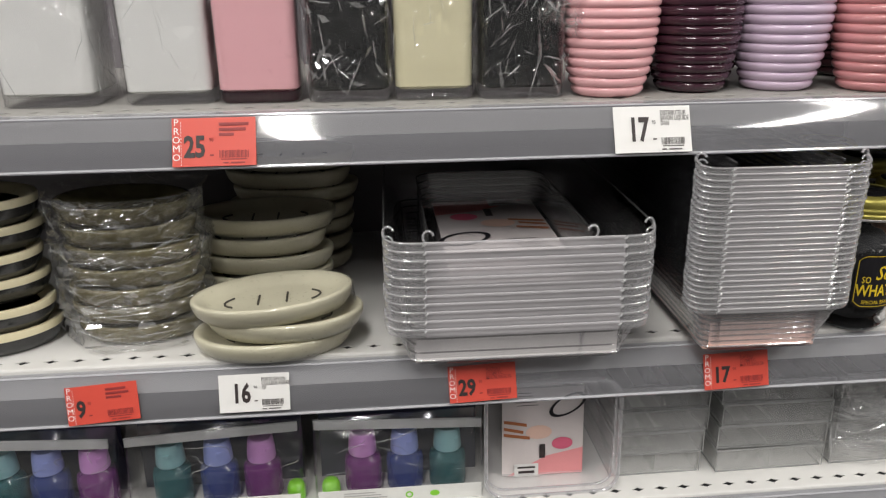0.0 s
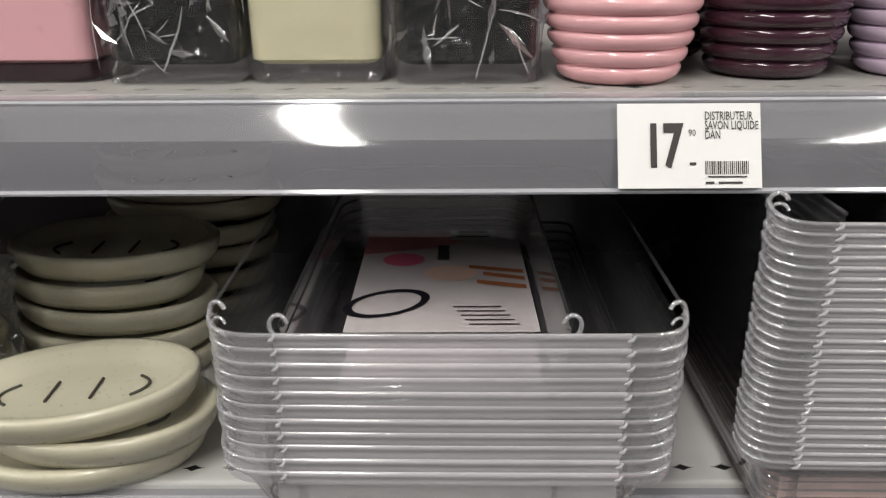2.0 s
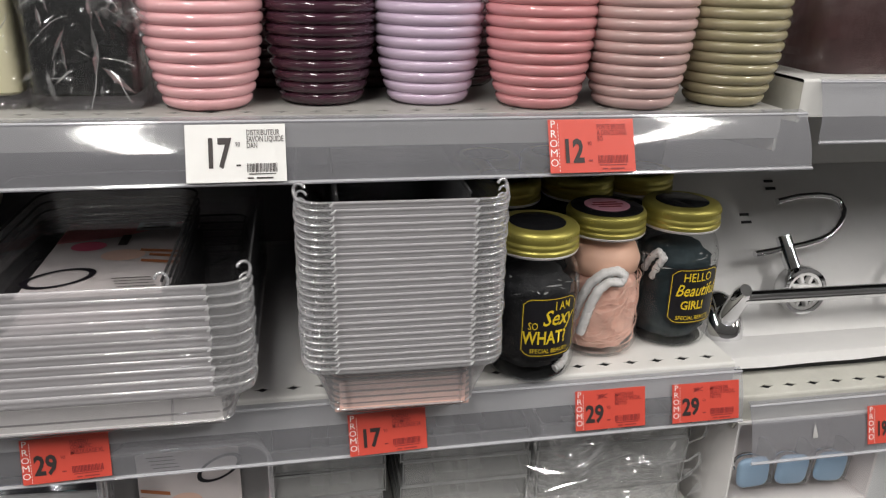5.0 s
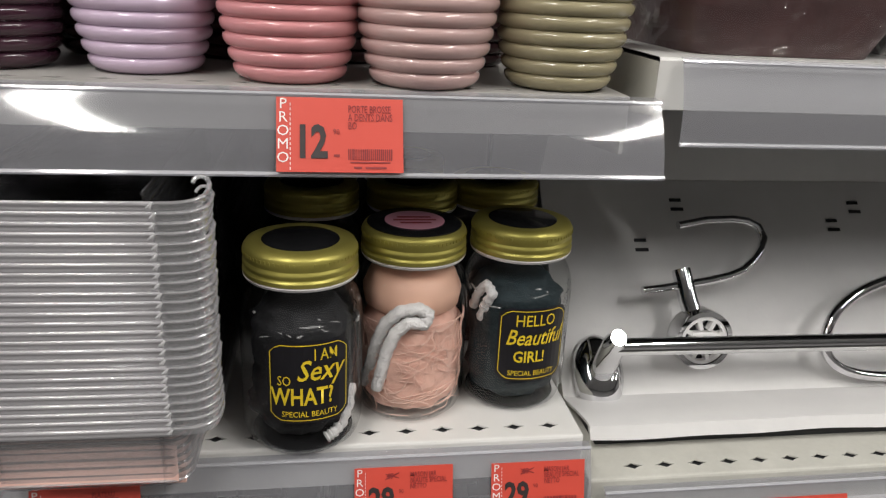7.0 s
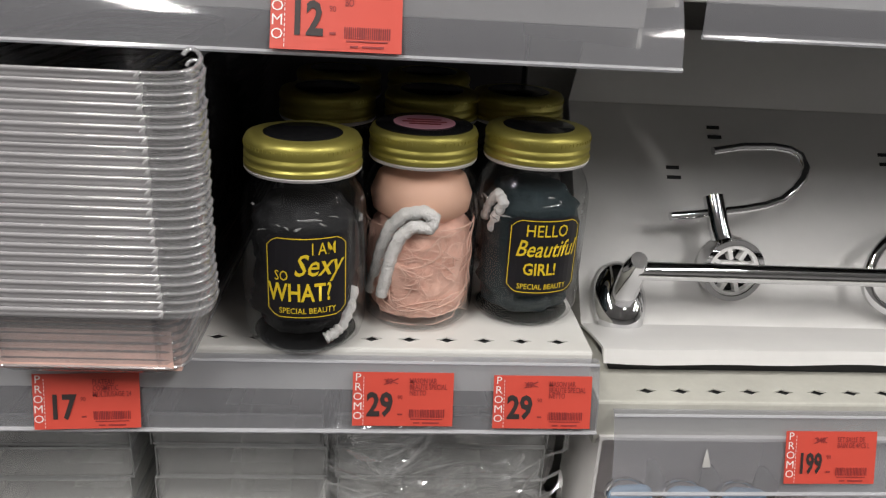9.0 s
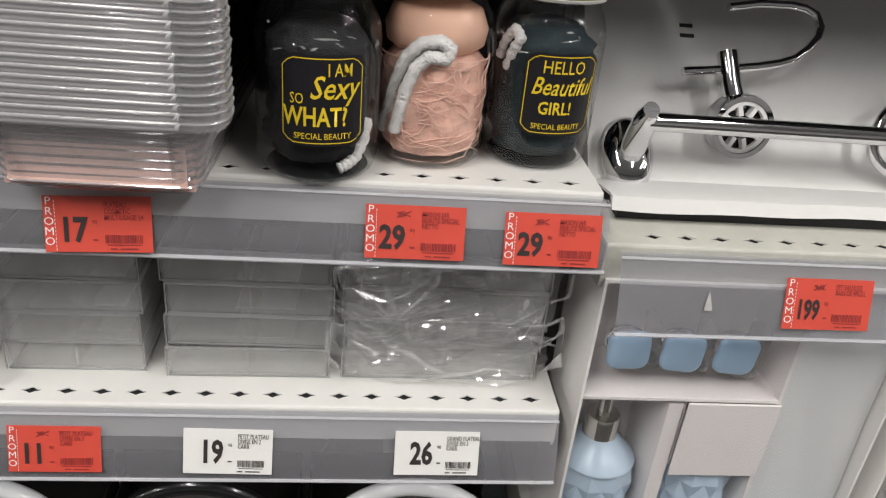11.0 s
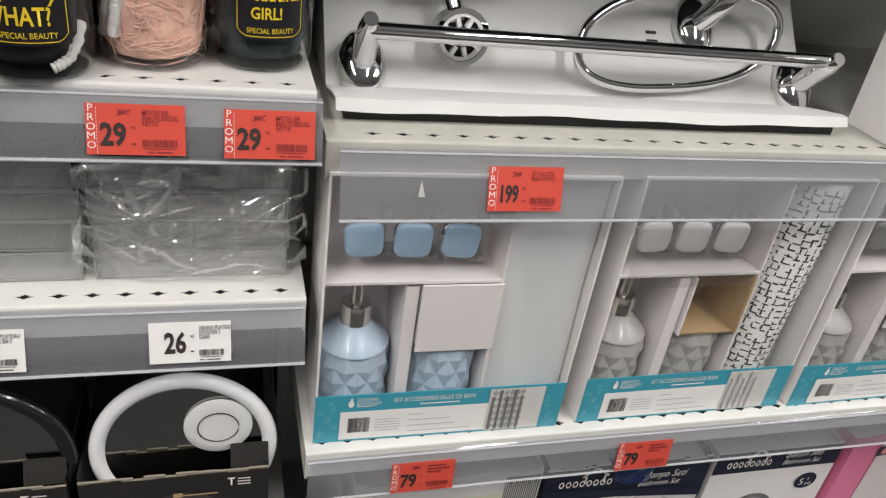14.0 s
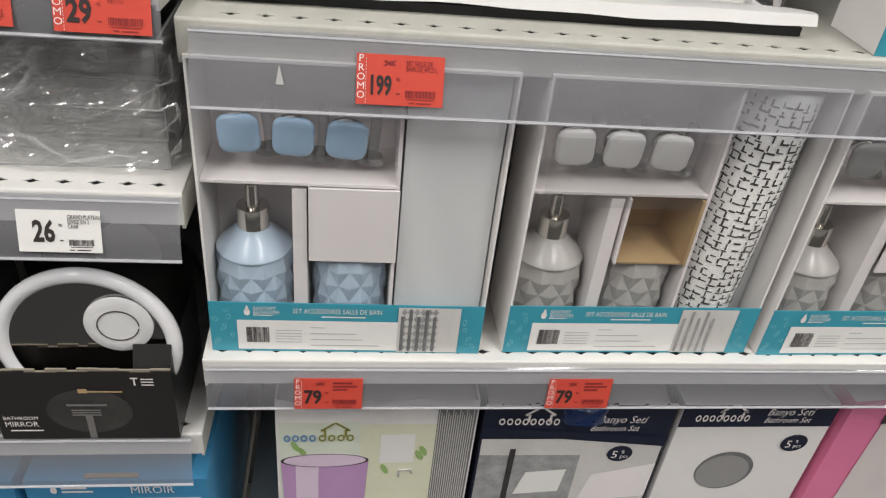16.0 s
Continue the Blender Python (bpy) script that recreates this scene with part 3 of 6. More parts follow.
    way = [(x0_, 0.001), (x0_, yb_ * 0.5)] + [(x0_ + rc - rc * math.cos(a), yb_ - rc + rc * math.sin(a)) for a in frange(0, math.pi / 2, 6)] + \
          [(x1_ - rc + rc * math.sin(a), yb_ - rc + rc * math.cos(a)) for a in frange(0, math.pi / 2, 6)] + [(x1_, yb_ * 0.5), (x1_, 0.001)]
    part("inner_edge", tube(B(), [(x, y, h - 0.002) for x, y in way], 0.0011, 6), M["tray_edge"], t, "compartment edge, tinted dark for refraction", 60)
    mx = (x0_ + x1_) / 2
    low = [(mx + (x - mx) * 0.93, y * 0.96 + 0.002, 0.004) for x, y in way]
    part("inner_wall", loft(B(), [[(x, y, h - 0.002) for x, y in way], low], False, False, False), M["tray_inner" if top else "tray_side"], t, smooth=60)
    return t


rnd = random.Random(4)
first = None
XL_W = 0.235
XL_HOOKS = (0.0005, 0.0350, XL_W - 0.0300, XL_W - 0.0005, XL_W - 0.058)
for i in range(11):
    z = 1.1262 + i * 0.0079
    m = pose(0.3050 + rnd.uniform(-0.0008, 0.0008), 0.588 + rnd.uniform(-0.0006, 0.0006), z, 0, 0, rnd.uniform(-0.15, 0.15) - 0.6)
    if i in (0, 1, 5, 10):
        first = clear_tray(XL_W, 0.272, 0.047, XL_HOOKS, 0.0079, m, "wide clear plastic cosmetics tray nested in a stack", "stack of wide clear trays",
                           card="wide" if i < 5 else "narrow" if i < 10 else "", top=i == 10, foot=i == 0)
    else:
        copy_thing(first, m)
first = None
for i in range(25):
    z = 1.1262 + i * 0.00532
    m = pose(0.5715 + rnd.uniform(-0.0006, 0.0006), 0.586 + rnd.uniform(-0.0005, 0.0005), z, 0, 0, rnd.uniform(-0.12, 0.12) - 0.8)
    if i in (0, 1, 6, 24):
        first = clear_tray(0.152, 0.272, 0.054, (0.0005, 0.026, 0.152 - 0.026, 0.152 - 0.0005, 0.152 - 0.030), 0.00532, m,
                           "narrow clear plastic cosmetics tray nested in a tall stack", "stack of narrow clear trays", card="pink" if i < 6 else "", top=i == 24, foot=i == 0)
    else:
        copy_thing(first, m)


# ---- printed leaflet with make-up pictures ----
M["pink_print"] = surf("pink_print", (0.78, 0.30, 0.31), 0.5)
M["rose_print"] = surf("rose_disc_print", (0.70, 0.13, 0.22), 0.45)
M["brown_print"] = surf("brown_brush_print", (0.42, 0.14, 0.05), 0.5)
M["black_print"] = surf("black_ring_print", (0.012, 0.010, 0.014), 0.4)
M["peach_print"] = surf("peach_print", (0.80, 0.55, 0.45), 0.5)


def blob(bm, cx, cz, rx, rz, y, n=20, rot=0.0, hole=0.0):
    pts = []
    for k in range(n):
        a = 2 * math.pi * k / n
        u, v = rx * math.cos(a), rz * math.sin(a)
        pts.append((u * math.cos(rot) - v * math.sin(rot), u * math.sin(rot) + v * math.cos(rot)))
    outer = [bm.verts.new((cx + u, y, cz + v)) for u, v in pts]
    if hole:
        inner = [bm.verts.new((cx + u * hole, y, cz + v * hole)) for u, v in pts]
        for k in range(n):
            j = (k + 1) % n
            bm.faces.new((outer[k], outer[j], inner[j], inner[k]))
    else:
        bm.faces.new(outer)
    return bm


def poly(bm, pts, y):
    bm.faces.new([bm.verts.new((x, y, z)) for x, z in pts])
    return bm


def leaflet(w, h, m, label, band=0.80):
    """A make-up tray's leaflet; it stands in the x-z plane and faces -y."""
    t = thing("leaflet", label, "leaflet", m)
    part("paper", box(B(), 0, w, 0, 0.0005, 0, h), M["leaf"], t, smooth=0)
    bm = poly(B(), ((0.06 * w, 0.0), (w, 0.0), (w, 0.30 * h), (0.55 * w, 0.22 * h)), -0.0006)
    part("pink_area", bm, M["pink_print"], t, smooth=0)
    bm = blob(B(), 0.80 * w, band * h, 0.25 * w, 0.105 * h, -0.0008, 28, 0.5, 0.80)
    part("hair_band_picture", bm, M["black_print"], t, "black hair band picture", 0)
    bm = blob(B(), 0.74 * w, 0.36 * h, 0.13 * w, 0.07 * h, -0.0010)
    part("blush_picture", bm, M["rose_print"], t, "rose blush picture", 0)
    bm = B()
    for z0, x1 in ((0.62, 0.30), (0.54, 0.26), (0.47, 0.34)):
        poly(bm, ((0.02 * w, z0 * h), (x1 * w, (z0 - 0.05) * h), (x1 * w, (z0 - 0.015) * h), (0.02 * w, (z0 + 0.035) * h)), -0.0009)
    part("brush_picture", bm, M["brown_print"], t, "brown brush picture", 0)
    bm = B()
    for i in range(5):
        quad(bm, (0.10 + 0.02 * i) * w, (0.36 + 0.02 * i) * w, (0.95 - 0.035 * i) * h, (0.957 - 0.035 * i) * h, -0.0008)
    quad(bm, 0.46 * w, 0.53 * w, 0.20 * h, 0.36 * h, -0.0011)
    part("text_lines", bm, M["ink"], t, smooth=0)
    bm = blob(B(), 0.45 * w, 0.50 * h, 0.16 * w, 0.08 * h, -0.0007)
    part("powder_picture", bm, M["peach_print"], t, smooth=0)
    sticker = part("sticker", quad(B(), 0.15 * w, 0.45 * w, -0.01 * h, 0.14 * h, -0.0013), M["paper"], t, "white sticker", 0)
    bm = B()
    quad(bm, 0.19 * w, 0.41 * w, 0.09 * h, 0.11 * h, -0.0018)
    quad(bm, 0.20 * w, 0.40 * w, 0.03 * h, 0.06 * h, -0.0018)
    part("sticker_print", bm, M["ink"], sticker, smooth=0)
    return t


leaflet(0.113, 0.168, pose(0.476, 0.822, 1.2130, -90, 0, 180), "white make-up leaflet lying in the top clear tray", 0.78)
leaflet(0.088, 0.102, pose(0.424, 0.681, 0.944, -4, 0, 0), "white and pink make-up leaflet standing in a clear tray")


# ---- film wrappings ----
def film_shell(bm, cx, cy, a, b, z0, z1, amp=0.006, seg=44, rows=14, power=2.0, seed=0, flare=0.0, close_top=False):
    """A loose creased skin round a thing."""
    rings = []
    for j in range(rows + 1):
        f = j / rows
        z = z0 + (z1 - z0) * f
        ring = []
        for i in range(seg):
            th = 2 * math.pi * i / seg
            c, s = math.cos(th), math.sin(th)
            k = 1 / ((abs(c) ** power + abs(s) ** power) ** (1 / power))
            nz = 0.8 * noise.noise(Vector((c * 2.2 + seed, s * 2.2, z * 40 + seed))) + 0.9 * (0.35 - abs(noise.noise(Vector((c * 4 + seed, s * 4 + z * 30, z * 60))))) \
                + 0.5 * (0.3 - abs(noise.noise(Vector((c * 9 - z * 50, s * 9 + seed, z * 90)))))
            g = 1 + flare * f * f
            if close_top and f > 0.8:
                g *= 1 - 0.75 * ((f - 0.8) / 0.2) ** 2
            ring.append((cx + (a * k * c + amp * nz * c) * g, cy + (b * k * s + amp * nz * s) * g, z + 0.3 * amp * nz))
        rings.append(ring)
    return loft(bm, rings, False, close_top)


# ---- top shelf: square tumblers ----
M["ac_white"] = surf("white_inner_plastic", (0.80, 0.80, 0.79), 0.3, var=0.02, coat=0.3)
M["ac_pink"] = surf("pink_inner_plastic", (0.80, 0.44, 0.48), 0.3, var=0.02, coat=0.3)
M["ac_cream"] = surf("cream_inner_plastic", (0.77, 0.72, 0.50), 0.3, var=0.02, coat=0.3)
M["ac_black"] = surf("black_inner_plastic", (0.018, 0.018, 0.019), 0.22, var=0.1, coat=0.3)
M["shell"] = clear("clear_tumbler_shell", (0.95, 0.95, 0.95), 0.004, (0.8, 0.8, 0.8), 0.05, 0.5)
M["shell_plum"] = clear("plum_tumbler_shell", (0.40, 0.18, 0.24), 0.25, (0.08, 0.02, 0.04), 0.05, 1.2)


def tumbler(x0, x1, yf, inner, shell, wrapped, label, seed, h=0.118):
    w = x1 - x0
    t = thing("bathroom_tumbler", label, "tumbler", pose(x0, yf, 1.3522), "square tumblers on the top shelf")
    bm = B()
    loft(bm, [rrect(0.003, w - 0.003, 0.003, w - 0.003, 0.010, 0.0), rrect(0.0, w, 0.0, w, 0.012, 0.003), rrect(0.0, w, 0, w, 0.012, 0.05), rrect(-0.001, w + 0.001, -0.001, w + 0.001, 0.012, h)], True, False)
    part("clear_shell", bm, M["shell"], t, smooth=50)
    if shell != "shell":
        part("base_block", loft(B(), [rrect(0.004, w - 0.004, 0.004, w - 0.004, 0.010, 0.0006), rrect(0.002, w - 0.002, 0.002, w - 0.002, 0.011, 0.003), rrect(0.002, w - 0.002, 0.002, w - 0.002, 0.011, 0.0098)]), M[shell], t, "dark plum base", 50)
    bm = B()
    loft(bm, [rrect(0.005, w - 0.005, 0.005, w - 0.005, 0.008, 0.0095), rrect(0.0012, w - 0.0012, 0.0012, w - 0.0012, 0.010, 0.012), rrect(0.0010, w - 0.0010, 0.0010, w - 0.0010, 0.010, 0.05),
              rrect(0.0006, w - 0.0006, 0.0006, w - 0.0006, 0.010, h - 0.001), rrect(0.006, w - 0.006, 0.006, w - 0.006, 0.006, h - 0.002), rrect(0.008, w - 0.008, 0.008, w - 0.008, 0.006, 0.03)], True, True)
    part("coloured_liner", bm, M[inner], t, smooth=50)
    if wrapped:
        bm = film_shell(B(), w / 2, w / 2, w / 2 + 0.001, w / 2 + 0.001, 0.0005, h + 0.012, 0.0050, 96, 44, 6.0, seed)
        part("film_wrap", bm, M["film"], t, "crinkled clear film", 0)
        rr_ = random.Random(seed)
        dark = inner == "ac_black"
        skin = lambda u, v: (u * w, -0.0042 - 0.002 * math.sin(u * 17 + v * 9), 0.002 + v * h)
        part("film_crease", creases(rr_, 22 if dark else 12, skin, 0.00042 if dark else 0.00020, 1.0, (0.10, 0.42), 0.16), M["fold"], t, "film creases whitened to read as glints", 60)
        if dark:
            part("film_facet", facets(rr_, 34, skin, (0.06, 0.24), (0.008, 0.035), 0.0020), M["facet"], t, "sharp shiny film folds", 0)
        part("film_crease", creases(rr_, 10, lambda u, v: (w + 0.0035, u * w, 0.002 + v * h), 0.0003, 1.0, (0.06, 0.3), 0.2), M["fold"], t, "film creases whitened to read as glints", 60)
    return t


tumbler(-0.012, 0.066, 0.668, "ac_white", "shell", True, "white square tumbler with a clear base, in film", 1)
tumbler(0.090, 0.165, 0.670, "ac_white", "shell", True, "white square tumbler in crinkled clear film", 2)
tumbler(0.169, 0.240, 0.667, "ac_pink", "shell_plum", False, "pink square tumbler with a dark plum base", 3)
tumbler(0.248, 0.318, 0.661, "ac_black", "shell", True, "black square tumbler in creased clear film", 4)
tumbler(0.321, 0.391, 0.661, "ac_cream", "shell", True, "cream square tumbler with a clear base, in film", 5)
tumbler(0.396, 0.470, 0.656, "ac_black", "shell", True, "black square dispenser in creased clear film beside ribbed cups", 6)
bm = film_shell(B(), 0, 0, 0.022, 0.016, 0, 0.045, 0.012, 70, 30, 2.0, 9.3, 0.2, True)
t = thing("film_knot", "bunched clear film knot on a black dispenser", "packaging film", pose(0.462, 0.664, 1.410, 0, 25, 0))
part("film", bm, M["film_big"], t, smooth=0)
part("film_crease", creases(random.Random(31), 26, lambda u, v: (0.026 * math.cos(math.pi * (1 + u)), 0.020 * math.sin(math.pi * (1 + u)), v * 0.042), 0.00035), M["fold"], t, "film creases whitened to read as glints", 60)


# ---- top shelf: ribbed cups ----
def ribbed_cup(x, y, mat, label, ribs=10, ph=0.0083):
    t = thing("ribbed_cup", label, "cup", pose(x, y, 1.3522), "ribbed cups on the top shelf")
    prof = [(0.020, 0.0), (0.0265, 0.0003)]

    def env(z):
        return float(np.interp(z, [0, 0.01, 0.025, 0.045, 0.065, 0.09], [0.0268, 0.0305, 0.0345, 0.0375, 0.0392, 0.0392]))
    for i in range(ribs):
        for k in range(6):
            f = k / 6
            z = 0.001 + (i + f) * ph
            prof.append((1.06 * env(z) + 0.0028 * math.sqrt(max(0.0, math.sin(math.pi * f))) - 0.0012, z))
    top = 0.001 + ribs * ph
    prof += [(0.038, top), (0.0375, top + 0.002), (0.034, top + 0.0035), (0.012, top + 0.003), (0.011, top - 0.004)]
    part("body", lathe(B(), prof, 48), mat, t, smooth=55)
    bm = film_shell(B(), 0, 0, 0.0385, 0.0385, top - 0.003, top + 0.014, 0.003, 44, 8, 2.0, x * 50, 0, True)
    part("film_cap", bm, M["film"], t, "crinkled clear film over the top", 0)
    return t


CUPS = (
    (0.513, 0.676, (0.80, 0.44, 0.46), "bubblegum pink ribbed ceramic soap dispenser cup"),
    (0.5965, 0.693, (0.050, 0.018, 0.030), "dark plum ribbed ceramic cup"),
    (0.679, 0.690, (0.60, 0.47, 0.60), "lilac ribbed ceramic cup"),
    (0.7620, 0.668, (0.64, 0.28, 0.29), "salmon pink ribbed ceramic cup"),
    (0.8385, 0.660, (0.53, 0.36, 0.34), "dusty rose ribbed ceramic cup"),
    (0.9210, 0.668, (0.33, 0.29, 0.18), "olive beige ribbed ceramic cup at the shelf end"),
)
for cx, cy, col, lb in CUPS:
    ribbed_cup(cx, cy, surf("glazed_" + lb.split()[0], col, 0.16, var=0.03, coat=0.3, rvar=0.04), lb)
plum = surf("glazed_dark_back_row", (0.06, 0.025, 0.03), 0.2, coat=0.3)
for cx in (0.555, 0.64, 0.72, 0.80, 0.88):
    ribbed_cup(cx, 0.775, plum, "dark ribbed ceramic cup in the back row")


# ---- soap dishes ----
M["stone"] = surf("stone_beige_ceramic", (0.56, 0.53, 0.40), 0.3, var=0.05, scale=30, coat=0.35)
M["olive"] = surf("olive_patterned_plastic", (0.17, 0.15, 0.085), 0.2, var=0.25, scale=60, coat=0.4, bump=0.5, bscale=160)
M["cream"] = surf("cream_ceramic", (0.72, 0.65, 0.44), 0.3, var=0.04, coat=0.4)
M["slit"] = surf("dark_drain_slit", (0.05, 0.045, 0.035), 0.6)


def oval(a, b, z, n=44, k=1.0):
    return [(a * k * math.cos(2 * math.pi * i / n), b * k * math.sin(2 * math.pi * i / n), z) for i in range(n)]


def soap_dish(m, mat, label, group, a=0.074, b=0.048, h=0.0195, slits=True, base=None):
    t = thing("soap_dish", label, "soap dish", m, group)
    o = lambda da, z: [((a + da) * math.cos(2 * math.pi * i / 44), (b + da) * math.sin(2 * math.pi * i / 44), z) for i in range(44)]
    rings = [o(-0.014, 0.0), o(-0.008, 0.0006), o(-0.003, h * 0.35), o(-0.0005, h * 0.7), o(0, h * 0.9), o(-0.001, h), o(-0.004, h + 0.0003), o(-0.009, h - 0.002), o(-0.015, h - 0.007), o(-0.022, h - 0.009)]
    if base is None:
        part("bowl", loft(B(), rings), mat, t, smooth=60)
    else:
        part("bowl", loft(B(), rings[:4]), base, t, smooth=60)
        part("rim", loft(B(), rings[3:]), mat, t, smooth=60)
    if slits:
        for i, sx in enumerate((-0.036, -0.013, 0.013, 0.036)):
            bm = B()
            pts = [(sx + (0.008 * (1 - f * f) * (-1 if i == 0 else 1 if i == 3 else 0)), -0.012 + 0.0110 * (f + 1), h - 0.0083) for f in frange(-1, 1, 7)]
            tube(bm, pts, 0.0010, 5)
            part("drain_slit", bm, M["slit"], t, "dark drain slit")
    return t


rnd = random.Random(11)
SOAP_G = "stone beige soap dishes"
LB = "stone beige oval soap dish with drain slits, stacked"
one = soap_dish(pose(0.203, 0.655, 1.1640, 0, -3.5, 3), M["stone"], "stone beige oval soap dish tilted on top of others", SOAP_G)
copy_thing(one, pose(0.212, 0.659, 1.1448, 0, -1.5, -5))["label"] = LB
copy_thing(one, pose(0.200, 0.661, 1.1253, 0, 0, 4))["label"] = LB
for cx, cy, n in ((0.178, 0.776, 5), (0.200, 0.892, 7)):
    for i in range(n):
        copy_thing(one, pose(cx + rnd.uniform(-0.006, 0.006), cy + rnd.uniform(-0.004, 0.004), 1.1253 + i * 0.0203, rnd.uniform(-0.4, 0.4), 0, rnd.uniform(-8, 8)))["label"] = "stone beige oval soap dish stacked in the back"
for i, o_ in enumerate(((0.203, 0.655, 1.1640, 0, -3.5, 3), (0.176, 0.776, 1.207, 0, 0, 0))):
    bm = film_shell(B(), 0, 0, 0.0752, 0.0492, -0.002, 0.0205, 0.0012, 60, 6, 2.0, 3 + i)
    solid("film_wrap", bm, M["film"], "tight clear film round a beige soap dish", "packaging film", pose(*o_), smooth=0)
one = None
for i in range(7):
    m = pose(0.066 + rnd.uniform(-0.004, 0.004), 0.708 + rnd.uniform(-0.004, 0.004), 1.1256 + i * 0.0198, rnd.uniform(-1, 1), rnd.uniform(-1.5, 1.5), rnd.uniform(-6, 6))
    if one is None:
        one = soap_dish(m, M["olive"], "olive brown embossed soap dish stacked in clear film", "olive soap dishes", a=0.063, b=0.046, slits=False)
    else:
        copy_thing(one, m)
for z0, z1, sd, am in ((1.126, 1.172, 1.0, 0.007), (1.165, 1.225, 2.2, 0.010), (1.212, 1.272, 5.1, 0.013)):
    bm = film_shell(B(), 0, 0, 0.067, 0.050, 0, z1 - z0, am, 110, 34, 2.0, sd, 0.04)
    t = thing("film_wrap", "loose crinkled clear film round olive soap dishes", "packaging film", pose(0.066, 0.708, z0))
    part("film", bm, M["film_big"], t, smooth=0)
    part("film_crease", creases(random.Random(int(sd * 10)), 26, lambda u, v: (0.072 * math.cos(math.pi * (1 + u)), 0.056 * math.sin(math.pi * (1 + u)), v * (z1 - z0)), 0.00034, 0.9, (0.1, 0.4), 0.25), M["fold"], t, "film creases whitened to read as glints", 60)
    part("film_facet", facets(random.Random(int(sd * 20)), 40, lambda u, v: ((0.070 + 0.006 * math.sin(u * 21 + v * 4)) * math.cos(math.pi * (1 + u)), (0.054 + 0.006 * math.sin(u * 21 + v * 4)) * math.sin(math.pi * (1 + u)), v * (z1 - z0)), (0.05, 0.2), (0.012, 0.06), 0.003), M["facet"], t, "sharp shiny film folds", 0)
one = None
for i in range(6):
    m = pose(-0.088 + rnd.uniform(-0.003, 0.003), 0.700 + rnd.uniform(-0.004, 0.004), 1.1254 + i * 0.0247, 0, rnd.uniform(-1, 1), rnd.uniform(-5, 5))
    if one is None:
        one = soap_dish(m, M["cream"], "cream rimmed black soap dish stacked in clear film", "cream and black soap dishes", a=0.078, b=0.052, h=0.0235, slits=False, base=M["ac_black"])
    else:
        copy_thing(one, m)


# ---- gift jars ----
M["puff_black"] = surf("black_bath_puff", (0.012, 0.012, 0.014), 0.8, var=0.3, scale=70, bump=1.0, bscale=140)
M["puff_teal"] = surf("dark_teal_bath_puff", (0.010, 0.022, 0.027), 0.8, var=0.3, scale=70, bump=1.0, bscale=140)
M["puff_peach"] = surf("peach_bath_puff", (0.84, 0.51, 0.41), 0.75, var=0.14, scale=80, bump=1.0, bscale=120)
M["gauze"] = surf("pale_peach_gauze", (0.88, 0.60, 0.50), 0.6, var=0.1)
M["sponge"] = surf("peach_make_up_sponge", (0.86, 0.52, 0.38), 0.5, var=0.03)
M["rope"] = surf("white_cotton_cord", (0.82, 0.80, 0.79), 0.85, var=0.1, scale=200, bump=0.8, bscale=700)
M["liner"] = surf("white_lid_liner", (0.72, 0.70, 0.68), 0.5)
M["jar_label"] = surf("matt_black_jar_label", (0.010, 0.009, 0.012), 0.45, var=0.1)
M["badge"] = surf("pink_lid_sticker", (0.68, 0.32, 0.40), 0.5)
JR = 0.0376


def bend(bm, r):
    for v in bm.verts:
        a = v.co.x / r
        rr = r - v.co.y
        v.co = Vector((rr * math.sin(a), -rr * math.cos(a), v.co.z))
    return bm


def puff(bm, r, z0, z1, seed, amp=0.10):
    prof = [(r * 0.5, z0), (r * 0.86, z0 + 0.004), (r, z0 + 0.014), (r, (z0 + z1) / 2), (r * 0.97, z1 - 0.014), (r * 0.7, z1 - 0.004), (r * 0.3, z1)]
    fine = []
    for (r0, a), (r1, b) in zip(prof, prof[1:]):
        for k in range(5):
            fine.append((r0 + (r1 - r0) * k / 5, a + (b - a) * k / 5))
    return lathe(bm, fine, 40, wob=lambda a, z: 1 - amp * 0.6 + amp * noise.noise(Vector((3 * math.cos(a) + seed, 3 * math.sin(a), z * 90))) - amp * 0.7 * abs(noise.noise(Vector((6 * math.cos(a), 6 * math.sin(a) + seed, z * 160 + 5 * math.cos(a))))))


